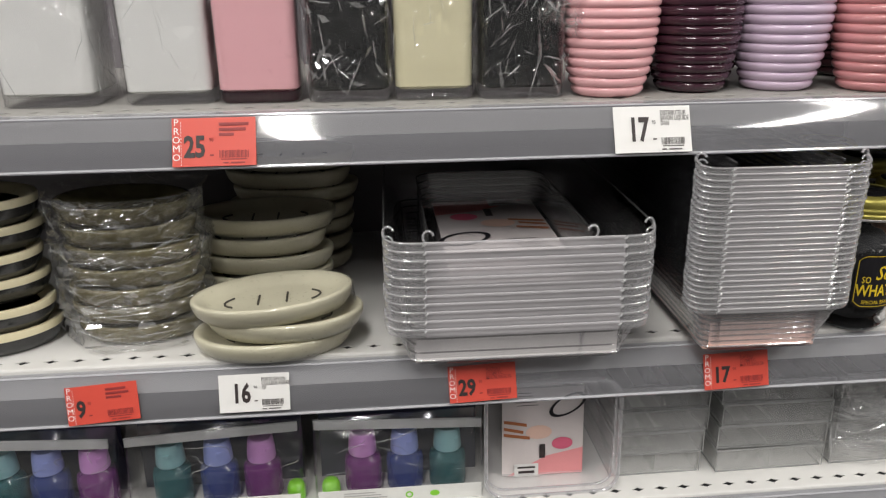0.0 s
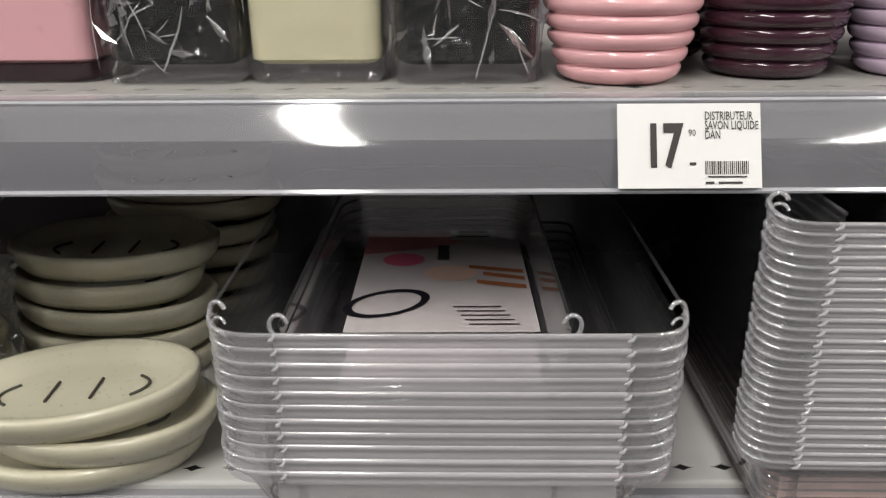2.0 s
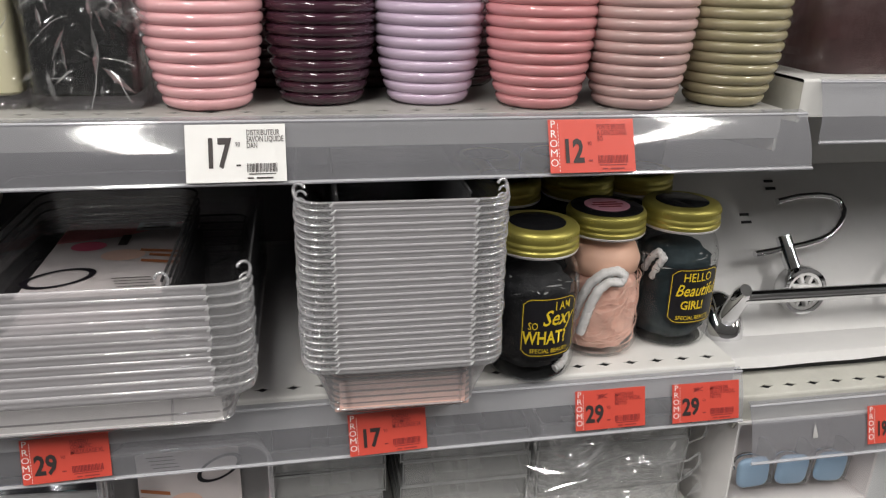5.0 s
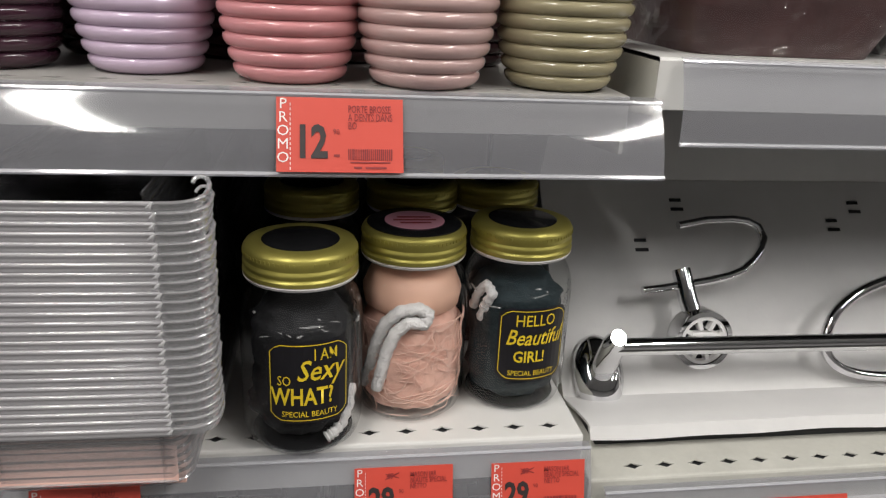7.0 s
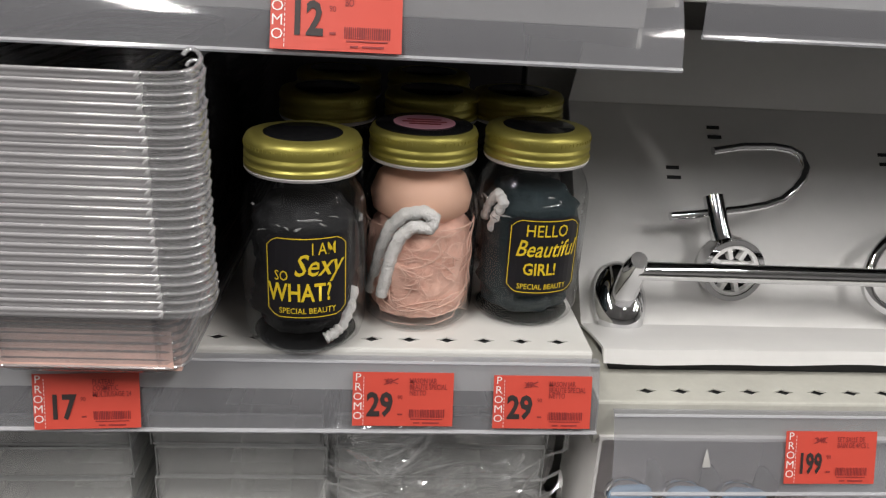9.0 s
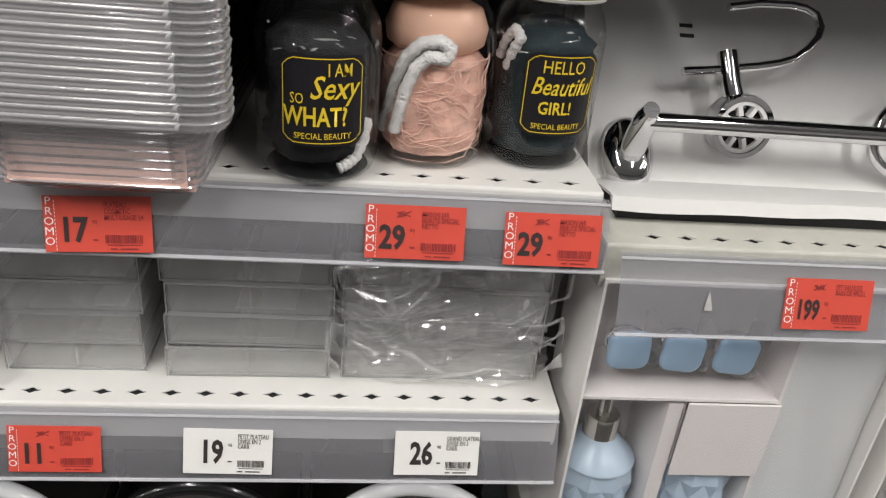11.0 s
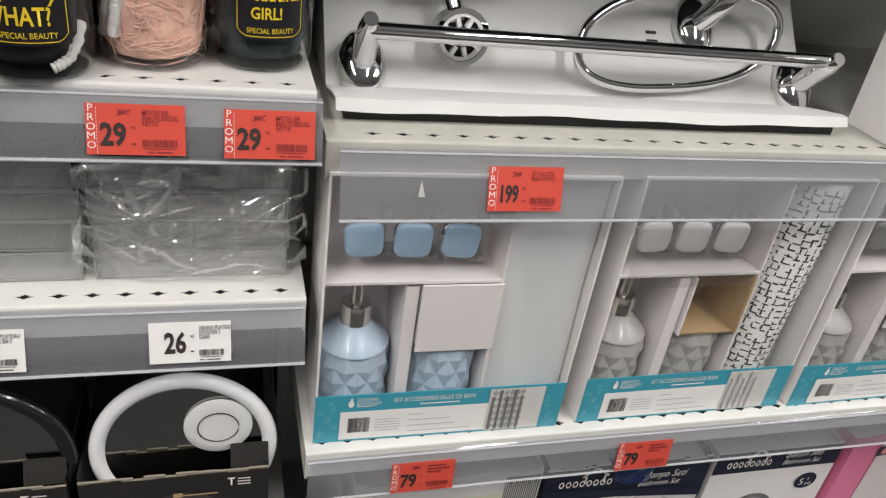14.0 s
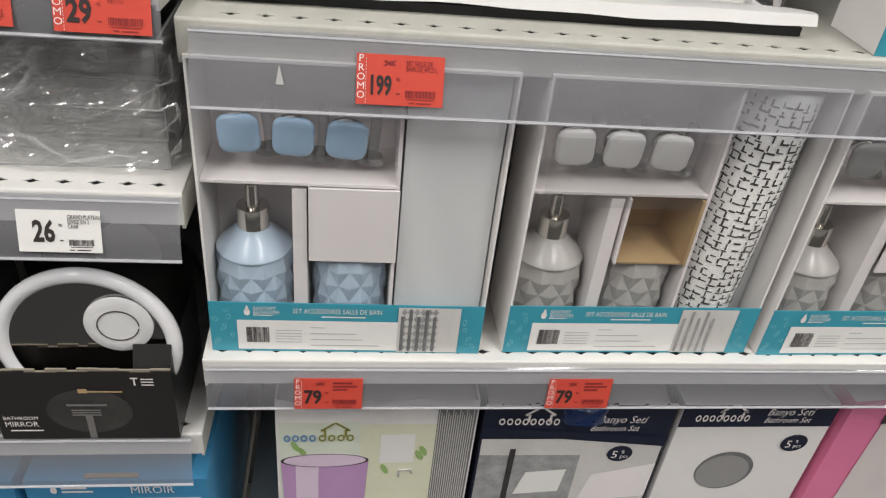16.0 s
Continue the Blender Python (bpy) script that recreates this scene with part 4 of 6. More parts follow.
def gift_jar(m, words, fill, label, turn=0.0, badge=False, peach=False):
    t = thing("gift_jar", label, "jar", m @ Matrix.Diagonal((1.02, 1.02, 1.03, 1.0)), "gift jars")
    prof = [(0.026, 0.0), (0.0315, 0.0004), (0.0352, 0.004), (JR, 0.012), (JR, 0.082), (0.0368, 0.089), (0.0342, 0.097), (0.0308, 0.1025), (0.0305, 0.112)]
    part("glass", lathe(B(), prof, 48, cap1=False), M["glass"], t, "clear glass", 60)
    part("glass_base", lathe(B(), [(0.020, 0.0006), (0.0300, 0.0006), (0.0318, 0.003), (0.024, 0.0042)], 40), M["black_gloss"] if not peach else M["glass"], t, smooth=60)
    if peach:
        part("bath_puff", puff(B(), 0.0362, 0.004, 0.078, 3.3, 0.10), fill, t, "peach gauze bath puff", 60)
        part("gauze_fold", creases(random.Random(12), 130, lambda u, v: ((0.0350 + 0.0008 * math.sin(v * 19 + u * 9)) * math.cos(math.pi * (1 + u)), (0.0350 + 0.0008 * math.sin(v * 19 + u * 9)) * math.sin(math.pi * (1 + u)), 0.006 + 0.064 * v), 0.00026, 1.2, (0.25, 0.8)), M["gauze"], t, "fine gauze threads", 60)
        part("sponge", lathe(B(), [(0.004, 0.068), (0.022, 0.069), (0.0315, 0.076), (0.0330, 0.086), (0.0285, 0.097), (0.014, 0.104), (0.002, 0.105)], 36), M["sponge"], t, "smooth peach sponge", 60)
        bm = B()
        pts = [(-0.0335, -0.012, 0.018), (-0.0300, -0.0195, 0.030), (-0.0265, -0.0245, 0.044), (-0.021, -0.0295, 0.056), (-0.012, -0.0345, 0.0635), (0.0, -0.0362, 0.0655), (0.0075, -0.0358, 0.0625),
               (0.005, -0.0365, 0.0575), (-0.006, -0.0365, 0.0585), (-0.0145, -0.0345, 0.0525), (-0.0200, -0.0320, 0.042), (-0.0232, -0.0300, 0.030), (-0.0265, -0.0270, 0.018)]
        fine = []
        for i in range(len(pts) - 1):
            for k in range(6):
                fine.append(Vector(pts[i]).lerp(Vector(pts[i + 1]), k / 6))
        fine = [Vector((v.x * 0.935, v.y * 0.935, 0.020 + (v.z - 0.018) * 1.32)) for v in fine]
        tube(bm, fine, [0.0043 + 0.0003 * math.sin(i * 2.1) for i in range(len(fine))], 8)
        part("cord", bm, M["rope"], t, "twisted white cord", 60)
    else:
        part("bath_puff", puff(B(), 0.0355, 0.008 if "HELLO" not in words[0][0] else 0.005, 0.094, 1.7, 0.16), fill, t, "dark bath puff", 60)
        bm = B()
        if "HELLO" in words[0][0]:
            pts = [(-0.0345, -0.006, 0.068), (-0.0325, -0.013, 0.080), (-0.0285, -0.019, 0.088), (-0.0245, -0.025, 0.084), (-0.0285, -0.0205, 0.074), (-0.031, -0.016, 0.060)]
        else:
            pts = [(0.016, -0.0305, 0.009), (0.021, -0.0285, 0.011), (0.0265, -0.0235, 0.014), (0.0315, -0.015, 0.022), (0.0345, -0.004, 0.036)]
        fine = []
        for i in range(len(pts) - 1):
            for k in range(6):
                fine.append(Vector(pts[i]).lerp(Vector(pts[i + 1]), k / 6))
        fine = [Vector((v.x * 0.90, v.y * 0.90, v.z)) for v in fine]
        tube(bm, fine, [0.0034 + 0.0006 * math.sin(i * 2.1) for i in range(len(fine))], 8)
        part("cord", bm, M["rope"], t, "white cord end", 60)
        part("inner_film", creases(random.Random(len(words)), 16, lambda u, v: (0.0352 * math.cos(math.pi * (1 + u)), 0.0352 * math.sin(math.pi * (1 + u)), 0.070 + 0.022 * v), 0.0006, 1.4, (0.05, 0.2)), M["fold"], t, "crumpled clear film", 60)
    lid = part("lid", lathe(B(), [(0.0318, 0.110), (0.0345, 0.1105), (0.0347, 0.1128), (0.0333, 0.1140), (0.0333, 0.1150), (0.0344, 0.1162), (0.0344, 0.1180), (0.0334, 0.1190), (0.0334, 0.1198), (0.0341, 0.1208), (0.0340, 0.1255), (0.0325, 0.1280), (0.0285, 0.1290), (0.0255 if badge else 0.0225, 0.1288)], 60), M["gold"], t, "gold screw lid", 50)
    part("lid_seal", lathe(B(), [(0.030, 0.1075), (0.0335, 0.1078), (0.0345, 0.1095), (0.0335, 0.1104)], 48), M["liner"], lid, "white seal ring", 50)
    bm = B()
    for k in range(72):
        a = 2 * math.pi * k / 72
        box(bm, -0.0005, 0.0005, -0.0344, -0.0338, 0.1228, 0.1246, m=Matrix.Rotation(a, 4, "Z"))
    part("knurling", bm, M["gold"], lid, smooth=0)
    dr = 0.0305 if badge else 0.0228
    part("lid_disc", lathe(B(), [(0.001, 0.1272), (dr, 0.1272), (dr + 0.0003, 0.1290), (dr - 0.001, 0.1295), (0.001, 0.1295)], 44), M["black_gloss"], lid, "black disc", 40)
    if badge:
        part("lid_sticker", lathe(B(), [(0.0005, 0.1299), (0.0195, 0.1299), (0.0195, 0.1302), (0.0005, 0.1302)], 36), M["badge"], lid, "round pink sticker", 40)
        bm = B()
        for k, wv in enumerate((0.010, 0.014, 0.011)):
            box(bm, -wv, wv, -0.008 + k * 0.006, -0.0055 + k * 0.006, 0.1303, 0.1305)
        part("sticker_print", bm, M["ink_soft"], lid, smooth=0)
    if words:
        rot = Matrix.Rotation(radians(turn), 4, "Z")
        hw, z0, z1, c = 0.0255, 0.026, 0.079, 0.005
        bm = B()
        n = 14
        for i in range(n):
            xa, xb = -hw + 2 * hw * i / n, -hw + 2 * hw * (i + 1) / n
            cut = lambda x: max(0.0, c - (hw - abs(x)))
            poly(bm, ((xa, z0 + cut(xa)), (xb, z0 + cut(xb)), (xb, z1 - cut(xb)), (xa, z1 - cut(xa))), -0.0004)
        lab = part("label", bend(bm, JR), M["jar_label"], t, "black label with yellow lettering", 60, rot)
        bm = B()
        e, th = 0.0018, 0.0006
        for i in range(n):
            xa, xb = -hw + e + 2 * (hw - e) * i / n, -hw + e + 2 * (hw - e) * (i + 1) / n
            cut = lambda x: max(0.0, c - (hw - e - abs(x)))
            poly(bm, ((xa, z0 + e + cut(xa)), (xb, z0 + e + cut(xb)), (xb, z0 + e + th + cut(xb)), (xa, z0 + e + th + cut(xa))), -0.0007)
            poly(bm, ((xa, z1 - e - th - cut(xa)), (xb, z1 - e - th - cut(xb)), (xb, z1 - e - cut(xb)), (xa, z1 - e - cut(xa))), -0.0007)
        for sx in (-1, 1):
            poly(bm, ((sx * (hw - e), z0 + e + c), (sx * (hw - e - th), z0 + e + c), (sx * (hw - e - th), z1 - e - c), (sx * (hw - e), z1 - e - c)), -0.0007)
        for s, x, z, size, sx, sh, bold in words:
            letter(bm, s, x, z, size * 1.14, sx, -0.0008, "CENTER", sh, bold=(0.0, 0.004, 0.01, 0.02)[bold])
        part("label_print", bend(bm, JR), M["gold_ink"], lab, "yellow lettering and border", 0, Matrix.Identity(4))
    return t


SEXY = (("I AM", 0.0095, 0.0672, 0.0092, 0.72, 0, 1), ("Sexy", 0.0060, 0.0545, 0.0165, 0.80, 0.25, 2), ("SO", -0.0150, 0.0512, 0.0078, 0.72, 0, 1),
        ("WHAT?", -0.0045, 0.0385, 0.0138, 0.70, 0, 3), ("SPECIAL BEAUTY", 0.0, 0.0305, 0.0046, 0.85, 0, 1))
HELLO = (("HELLO", 0.0, 0.0665, 0.0100, 0.82, 0, 1), ("Beautiful", 0.0005, 0.0530, 0.0138, 0.74, 0.25, 2), ("GIRL!", -0.003, 0.0405, 0.0100, 0.82, 0, 3), ("SPECIAL BEAUTY", 0.0, 0.0305, 0.0046, 0.85, 0, 1))
j1 = gift_jar(pose(0.7665, 0.657, 1.1252), SEXY, M["puff_black"], "glass gift jar with a gold lid and black bath puff", 8)
gift_jar(pose(0.840, 0.690, 1.1252), (), M["puff_peach"], "glass gift jar with gold lid, peach puff and white cord", 0, True, True)
gift_jar(pose(0.9160, 0.699, 1.1252), HELLO, M["puff_teal"], "glass gift jar with a gold lid and dark teal puff", 8)
for x, y in ((0.772, 0.782), (0.850, 0.790), (0.918, 0.800), (0.775, 0.870), (0.852, 0.875)):
    copy_thing(j1, pose(x, y, 1.1252, 0, 0, 200) @ Matrix.Diagonal((1.02, 1.02, 1.03, 1.0)))["label"] = "glass gift jar with a gold lid in the back row"


# ---- third shelf: bottle pouches ----
M["navy_back"] = surf("navy_backing_card", (0.012, 0.014, 0.035), 0.5)
M["card_label"] = surf("white_pouch_card", (0.75, 0.75, 0.72), 0.5)
M["lime"] = surf("lime_green_plastic", (0.22, 0.62, 0.02), 0.35, coat=0.3)
M["zip"] = clear("white_zip_band", (0.9, 0.9, 0.9), 0.65, (0.8, 0.8, 0.8), 0.2, 1.2)
BOT = {}
for nm, col in (("purple", (0.24, 0.035, 0.26)), ("blue", (0.035, 0.07, 0.30)), ("teal", (0.02, 0.16, 0.18))):
    BOT[nm] = (clear(nm + "_bottle_plastic", tuple(min(1, c * 1.8 + 0.12) for c in col), 0.55, col, 0.12, 1.5),
               surf(nm + "_bottle_cap", tuple(min(1, c * 1.6 + 0.22) for c in col), 0.35, coat=0.2))


def travel_bottle(m, colour, label):
    t = thing("travel_bottle", label, "bottle", m, "travel bottles")
    body, cap = BOT[colour]
    part("bottle", lathe(B(), [(0.015, 0), (0.0185, 0.001), (0.0195, 0.004), (0.0195, 0.034), (0.018, 0.039), (0.0125, 0.043), (0.0122, 0.046)], 28), body, t, smooth=50)
    c = part("cap", lathe(B(), [(0.0145, 0.0445), (0.0148, 0.046), (0.0138, 0.060), (0.0128, 0.066), (0.0115, 0.0675), (0.0110, 0.0682), (0.0085, 0.0682), (0.0080, 0.0672), (0.001, 0.0672)], 28), cap, t, "paler flip cap", 45)
    part("cap_tab", box(B(), -0.003, 0.003, -0.0150, -0.0125, 0.056, 0.0605, bevel=0.0008), cap, c)
    return t


def pouch(x0, order, seed):
    w = 0.176
    t = thing("zip_pouch", "clear zip pouch holding three travel bottles", "pouch", pose(x0, 0.655, 0.9424), "zip pouches of bottles")
    rings = []
    for j in range(15):
        f = j / 14
        z = f * 0.088
        d = 0.052 * (1 - f ** 3) + 0.002
        ring = []
        for (x, y, _) in rrect(0.0, w, 0.027 - d / 2, 0.027 + d / 2, min(0.012, d * 0.45), 0, 4):
            nz = noise.noise(Vector((x * 40 + seed, y * 40, z * 50)))
            ring.append((x, y + 0.003 * nz * (1 if f > 0.05 else 0), z + 0.002 * nz * f))
        rings.append(ring)
    part("film_bag", loft(B(), rings, True, True), M["film_big"], t, "creased clear film", 0)
    part("film_crease", creases(random.Random(int(seed)), 12, lambda u, v: (0.004 + (w - 0.008) * u, 0.001 + 0.020 * max(0, v - 0.5), 0.022 + 0.062 * v), 0.0003, 1.2), M["fold"], t, "film creases whitened to read as glints", 60)
    bm = B()
    box(bm, 0.003, w - 0.003, 0.0080, 0.0120, 0.0800, 0.0900, bevel=0.001)
    for v in bm.verts:
        v.co.z += 0.004 * math.sin(v.co.x / w * 3 + seed)
    part("zip_band", bm, M["zip"], t, "white zip band")
    part("backing", box(B(), 0.004, w - 0.004, 0.0490, 0.0498, 0.0, 0.080), M["navy_back"], t, "dark navy backing", 0)
    card = part("header_card", box(B(), 0.004, w - 0.004, -0.0022, -0.0016, 0.0, 0.017), M["card_label"], t, "white printed card", 0)
    bm = blob(B(), w * 0.55, 0.008, 0.004, 0.004, -0.0026, 14, 0, 0.6)
    blob(bm, w * 0.7, 0.008, 0.005, 0.0035, -0.0026)
    part("card_print", bm, M["lime"], card, smooth=0)
    bm = B()
    for i in range(4):
        quad(bm, 0.03, 0.03 + 0.05 - 0.006 * i, 0.0035 + i * 0.003, 0.0047 + i * 0.003, -0.0026)
    part("card_text", bm, M["grey_ink"], card, smooth=0)
    for k, (colour, bx) in enumerate(order):
        travel_bottle(pose(x0 + bx, 0.682, 0.9432, 0, 0, 20 * k), colour, colour + " travel bottle with a paler cap in a pouch")
    return t


def sprayer(x):
    t = thing("spray_head", "lime green plastic spray head in a pouch", "spray head", pose(x, 0.672, 0.9430))
    part("head", lathe(B(), [(0.008, 0), (0.0095, 0.001), (0.0095, 0.012), (0.0075, 0.017), (0.004, 0.019), (0.001, 0.0192)], 24), M["lime"], t, smooth=45)


pouch(0.226, (("purple", 0.050), ("blue", 0.094), ("teal", 0.139)), 2.0)
pouch(0.040, (("teal", 0.040), ("blue", 0.088), ("purple", 0.132)), 5.0)
pouch(-0.145, (("teal", 0.060), ("blue", 0.104), ("purple", 0.150)), 8.0)
sprayer(0.242)
sprayer(0.206)


# ---- third shelf: standing tray and clear organisers ----
t = thing("standing_tray", "clear plastic tray standing on edge with a leaflet", "tray", pose(0.402, 0.648, 0.9424, -3, 0, 0))
rings = []
for y, k in ((0.0, 0.0), (0.010, 0.002), (0.035, 0.006), (0.042, 0.010)):
    rings.append([(x, y, z) for x, z, _ in rrect(k, 0.139 - k, k, 0.128 - k, 0.020, 0, 6)])
part("body", loft(B(), rings, False, True), M["tray"], t, smooth=50)
bm = B()
tube(bm, rings[0], 0.0022, 8, closed=True)
tube(bm, rings[1], 0.0014, 6, closed=True)
part("rim", bm, M["tray_rim"], t, "thick glossy rim", 60)


def organiser(m, w, d, h, label, group, divider=0.5, tag=False):
    t = thing("organiser_tray", label, "organiser", m, group)
    k = 0.0015
    o0, o1 = [(k, k), (w - k, k), (w - k, d - k), (k, d - k)], [(0, 0), (w, 0), (w, d), (0, d)]
    ring = lambda c, z, g=0.0: [(min(max(x, g), w - g), min(max(y, g), d - g), z) for x, y in c]
    bm = loft(B(), [ring(o0, 0.0), ring(o1, h), ring(o1, h, 0.0016), ring(o0, 0.002, 0.003)], True, True)
    part("body", bm, M["acryl"], t, smooth=0)
    bm = B()
    tube(bm, ring(o1, h, 0.0008), 0.0013, 5, closed=True)
    tube(bm, ring(o0, 0.0008), 0.0010, 5, closed=True)
    for x, y in o1:
        tube(bm, [(x, y, 0.001), (x, y, h)], 0.0006, 5)
    part("edges", bm, M["acryl_rim"], t, "bright moulded edges")
    part("divider", box(B(), w * divider - 0.0008, w * divider + 0.0008, 0.002, d - 0.002, 0.002, h * 0.92), M["acryl"], t, smooth=0)
    if tag:
        part("sticker", box(B(), w * 0.35, w * 0.75, 0.05, 0.09, 0.0022, 0.0026), M["paper"], t, "white sticker", 0)
    return t


for x0, w, n, h, off, lb in ((0.540, 0.100, 4, 0.0262, 0.0, "small clear divided organiser tray in a stack"), (0.657, 0.121, 4, 0.0266, 0.0, "clear two-part organiser tray in a stack"), (0.787, 0.152, 4, 0.0275, 0.0, "large clear organiser tray in a bagged stack")):
    first = None
    for i in range(n):
        m = pose(x0 + rnd.uniform(-0.002, 0.002), 0.667 + rnd.uniform(-0.002, 0.003), 0.9425 + i * (h + 0.0006), 0, 0, rnd.uniform(-0.8, 0.8))
        if first is None:
            first = organiser(m, w, 0.24, h, lb, lb.replace(" tray", " trays"), 0.5, True)
        else:
            copy_thing(first, m)
bm = film_shell(B(), 0, 0, 0.088, 0.112, 0.0, 0.112, 0.013, 150, 48, 5.0, 4.4, 0.03)
t = thing("film_bag", "loose creased clear bag round stacked organisers", "packaging film", pose(0.863, 0.776, 0.944))
part("film", bm, M["bag"], t, smooth=0)
part("broad_fold", creases(random.Random(78), 9, lambda u, v: (-0.088 + 0.176 * u, -0.1180 - 0.003 * math.sin(u * 13 + v * 7), 0.003 + 0.104 * v), 0.0022, 0.9, (0.4, 0.9)), M["soft_fold"], t, "broad soft folds", 60)
part("film_facet", facets(random.Random(79), 60, lambda u, v: (-0.090 + 0.180 * u, -0.1170 - 0.004 * math.sin(u * 13 + v * 7), 0.003 + 0.106 * v), (0.06, 0.3), (0.008, 0.035), 0.004), M["facet"], t, "sharp shiny film folds", 0)
part("film_crease", creases(random.Random(77), 22, lambda u, v: (-0.090 + 0.180 * u, -0.1185 - 0.003 * math.sin(u * 13 + v * 7), 0.003 + 0.104 * v), 0.00036, 1.2, (0.2, 0.7), 0.25), M["fold"], t, "film creases whitened to read as glints", 60)


# ---- fourth shelf: boxed mirrors ----
M["box_black"] = surf("black_printed_carton", (0.022, 0.020, 0.019), 0.35, var=0.15, scale=14, coat=0.15)
M["kraft_edge"] = surf("raw_carton_edge", (0.26, 0.23, 0.18), 0.8)
M["ring_white"] = surf("glossy_white_frame", (0.84, 0.84, 0.86), 0.2, coat=0.5, var=0.02)
M["ring_black"] = surf("glossy_black_frame", (0.012, 0.012, 0.013), 0.2, coat=0.5)
# Silver at reduced strength: the dark reflection is partly in this colour.
M["mirror"] = surf("dimmed_silver_mirror", (0.50, 0.49, 0.48), 0.02, 1.0, var=0.01, rvar=0.01)
M["frost"] = surf("frosted_white_plastic", (0.70, 0.70, 0.70), 0.4)
M["razor_grey"] = surf("dim_grey_print", (0.18, 0.175, 0.17), 0.45, var=0.2, scale=60)
M["grey_dark"] = surf("dark_grey_print", (0.045, 0.042, 0.04), 0.45, var=0.3, scale=30)


def mirror_box(x0, frame_mat, label, seed):
    w, d, h = 0.168, 0.13, 0.094
    t = thing("mirror_carton", label, "carton", pose(x0, 0.628, 0.6555), "boxed bathroom mirrors")
    k = 0.0016
    rr_ = random.Random(seed)
    n = 18
    top = [h + rr_.uniform(-0.0025, 0.0015) for _ in range(n + 1)]
    bm = outline_panel([(0, 0), (w, 0)] + [(w * i / n, top[i]) for i in range(n, -1, -1)], 0, k)
    front = part("front_panel", bm, M["box_black"], t, smooth=0)
    bm = B()
    for i in range(n):
        xa, xb = w * i / n, w * (i + 1) / n
        box(bm, xa, xb, -0.0001, k + 0.0002, min(top[i], top[i + 1]) - 0.0004, max(top[i], top[i + 1]) + 0.0004)
    part("torn_edge", bm, M["kraft_edge"], front, "torn pale card edge", 0)
    for sx in (0, w - k):
        part("side_panel", box(B(), sx, sx + k, k, d, 0, h + 0.006), M["box_black"], t, smooth=0)
    part("back_panel", box(B(), 0, w, d, d + k, 0, h + 0.03), M["box_black"], t, smooth=0)
    part("flap", box(B(), w - 0.035, w, 0.0, k, 0, 0.024, m=pose(0, 0.004, h - 0.002, -28, 0, 0)), M["box_black"], t, "bent black flap", 0)
    bm = blob(B(), w * 0.52, h * 0.42, 0.040, 0.030, -0.0006, 28)
    part("round_picture", bm, M["grey_dark"], front, smooth=0)
    bm = B()
    quad(bm, w * 0.40, w * 0.62, h * 0.50, h * 0.53, -0.0010)
    for i in range(3):
        quad(bm, w * 0.42, w * 0.58, h * (0.43 - 0.035 * i), h * (0.45 - 0.035 * i), -0.0010)
    quad(bm, w * 0.49, w * 0.53, 0.002, h * 0.36, -0.0010)
    part("razor_picture", bm, M["razor_grey"], front, "grey razor picture", 0)
    bm = quad(B(), w * 0.50, w * 0.72, h * 0.70, h * 0.72, -0.0010)
    quad(bm, w * 0.48, w * 0.53, h * 0.69, h * 0.75, -0.0011)
    part("brush_picture", bm, M["kraft"], front, smooth=0)
    bm = letter(B(), "BATHROOM", 0.006, h * 0.30, 0.0068, 0.85, -0.0010)
    letter(bm, "MIRROR", 0.006, h * 0.20, 0.0100, 0.85, -0.0010)
    quad(bm, 0.010, 0.040, h * 0.13, h * 0.15, -0.0010)
    for i in range(3):
        quad(bm, w * 0.83, w * 0.90, h * (0.80 + 0.04 * i), h * (0.815 + 0.04 * i), -0.0010)
    quad(bm, w * 0.775, w * 0.815, h * 0.89, h * 0.91, -0.0010)
    quad(bm, w * 0.79, w * 0.80, h * 0.80, h * 0.89, -0.0010)
    part("carton_print", bm, M["whiteink"], front, "white carton lettering", 0)
    mt = thing("bathroom_mirror", ("white" if frame_mat == "ring_white" else "black") + " framed round bathroom mirror standing in its carton", "mirror", pose(x0 + w * 0.55, 0.650, 0.7630, -4, 0, 0), "boxed bathroom mirrors")
    R, n = 0.0770, 64
    pts = [(R * math.cos(2 * math.pi * i / n), 0, R * math.sin(2 * math.pi * i / n)) for i in range(n)]
    part("frame", tube(B(), pts, 0.0075, 12, closed=True), M[frame_mat], mt, "glossy round frame", 70)
    part("glass", lathe(B(), [(0.001, 0.0), (R, 0.0), (R, 0.002), (0.001, 0.002)], 64, m=Matrix.Rotation(radians(90), 4, "X")), M["mirror"], mt, "silvered glass", 40)
    if frame_mat == "ring_white":
        # Ring, pad and cable stand for a suction cup's reflection in the glass.
        rot = Matrix.Translation((0.030, -0.0028, 0.026)) @ Matrix.Rotation(radians(90), 4, "X")
        sc = part("suction_disc", lathe(B(), [(0.0205, 0.0), (0.030, 0.0), (0.031, 0.0015), (0.029, 0.003), (0.0205, 0.0035)], 40, m=rot), M["frost"], mt, "white suction ring", 40)
        part("pad", lathe(B(), [(0.001, 0.0), (0.0195, 0.0), (0.0195, 0.0022), (0.001, 0.0022)], 36, m=rot), M["mirror"], sc, "shiny centre of the mirrored disc", 40)
        part("cable", tube(B(), [(0.030 + 0.0185 * math.cos(a), -0.0068, 0.026 + 0.0165 * math.sin(a)) for a in frange(0, 6.1, 24)], 0.0006, 5), M["ink"], sc)
        part("paper_slip", box(B(), -0.018, 0.030, -0.013, -0.0126, -0.052, -0.043, m=pose(0, 0, 0, 0, 3, 0)), M["paper"], mt, "white paper slip", 0)
    return t


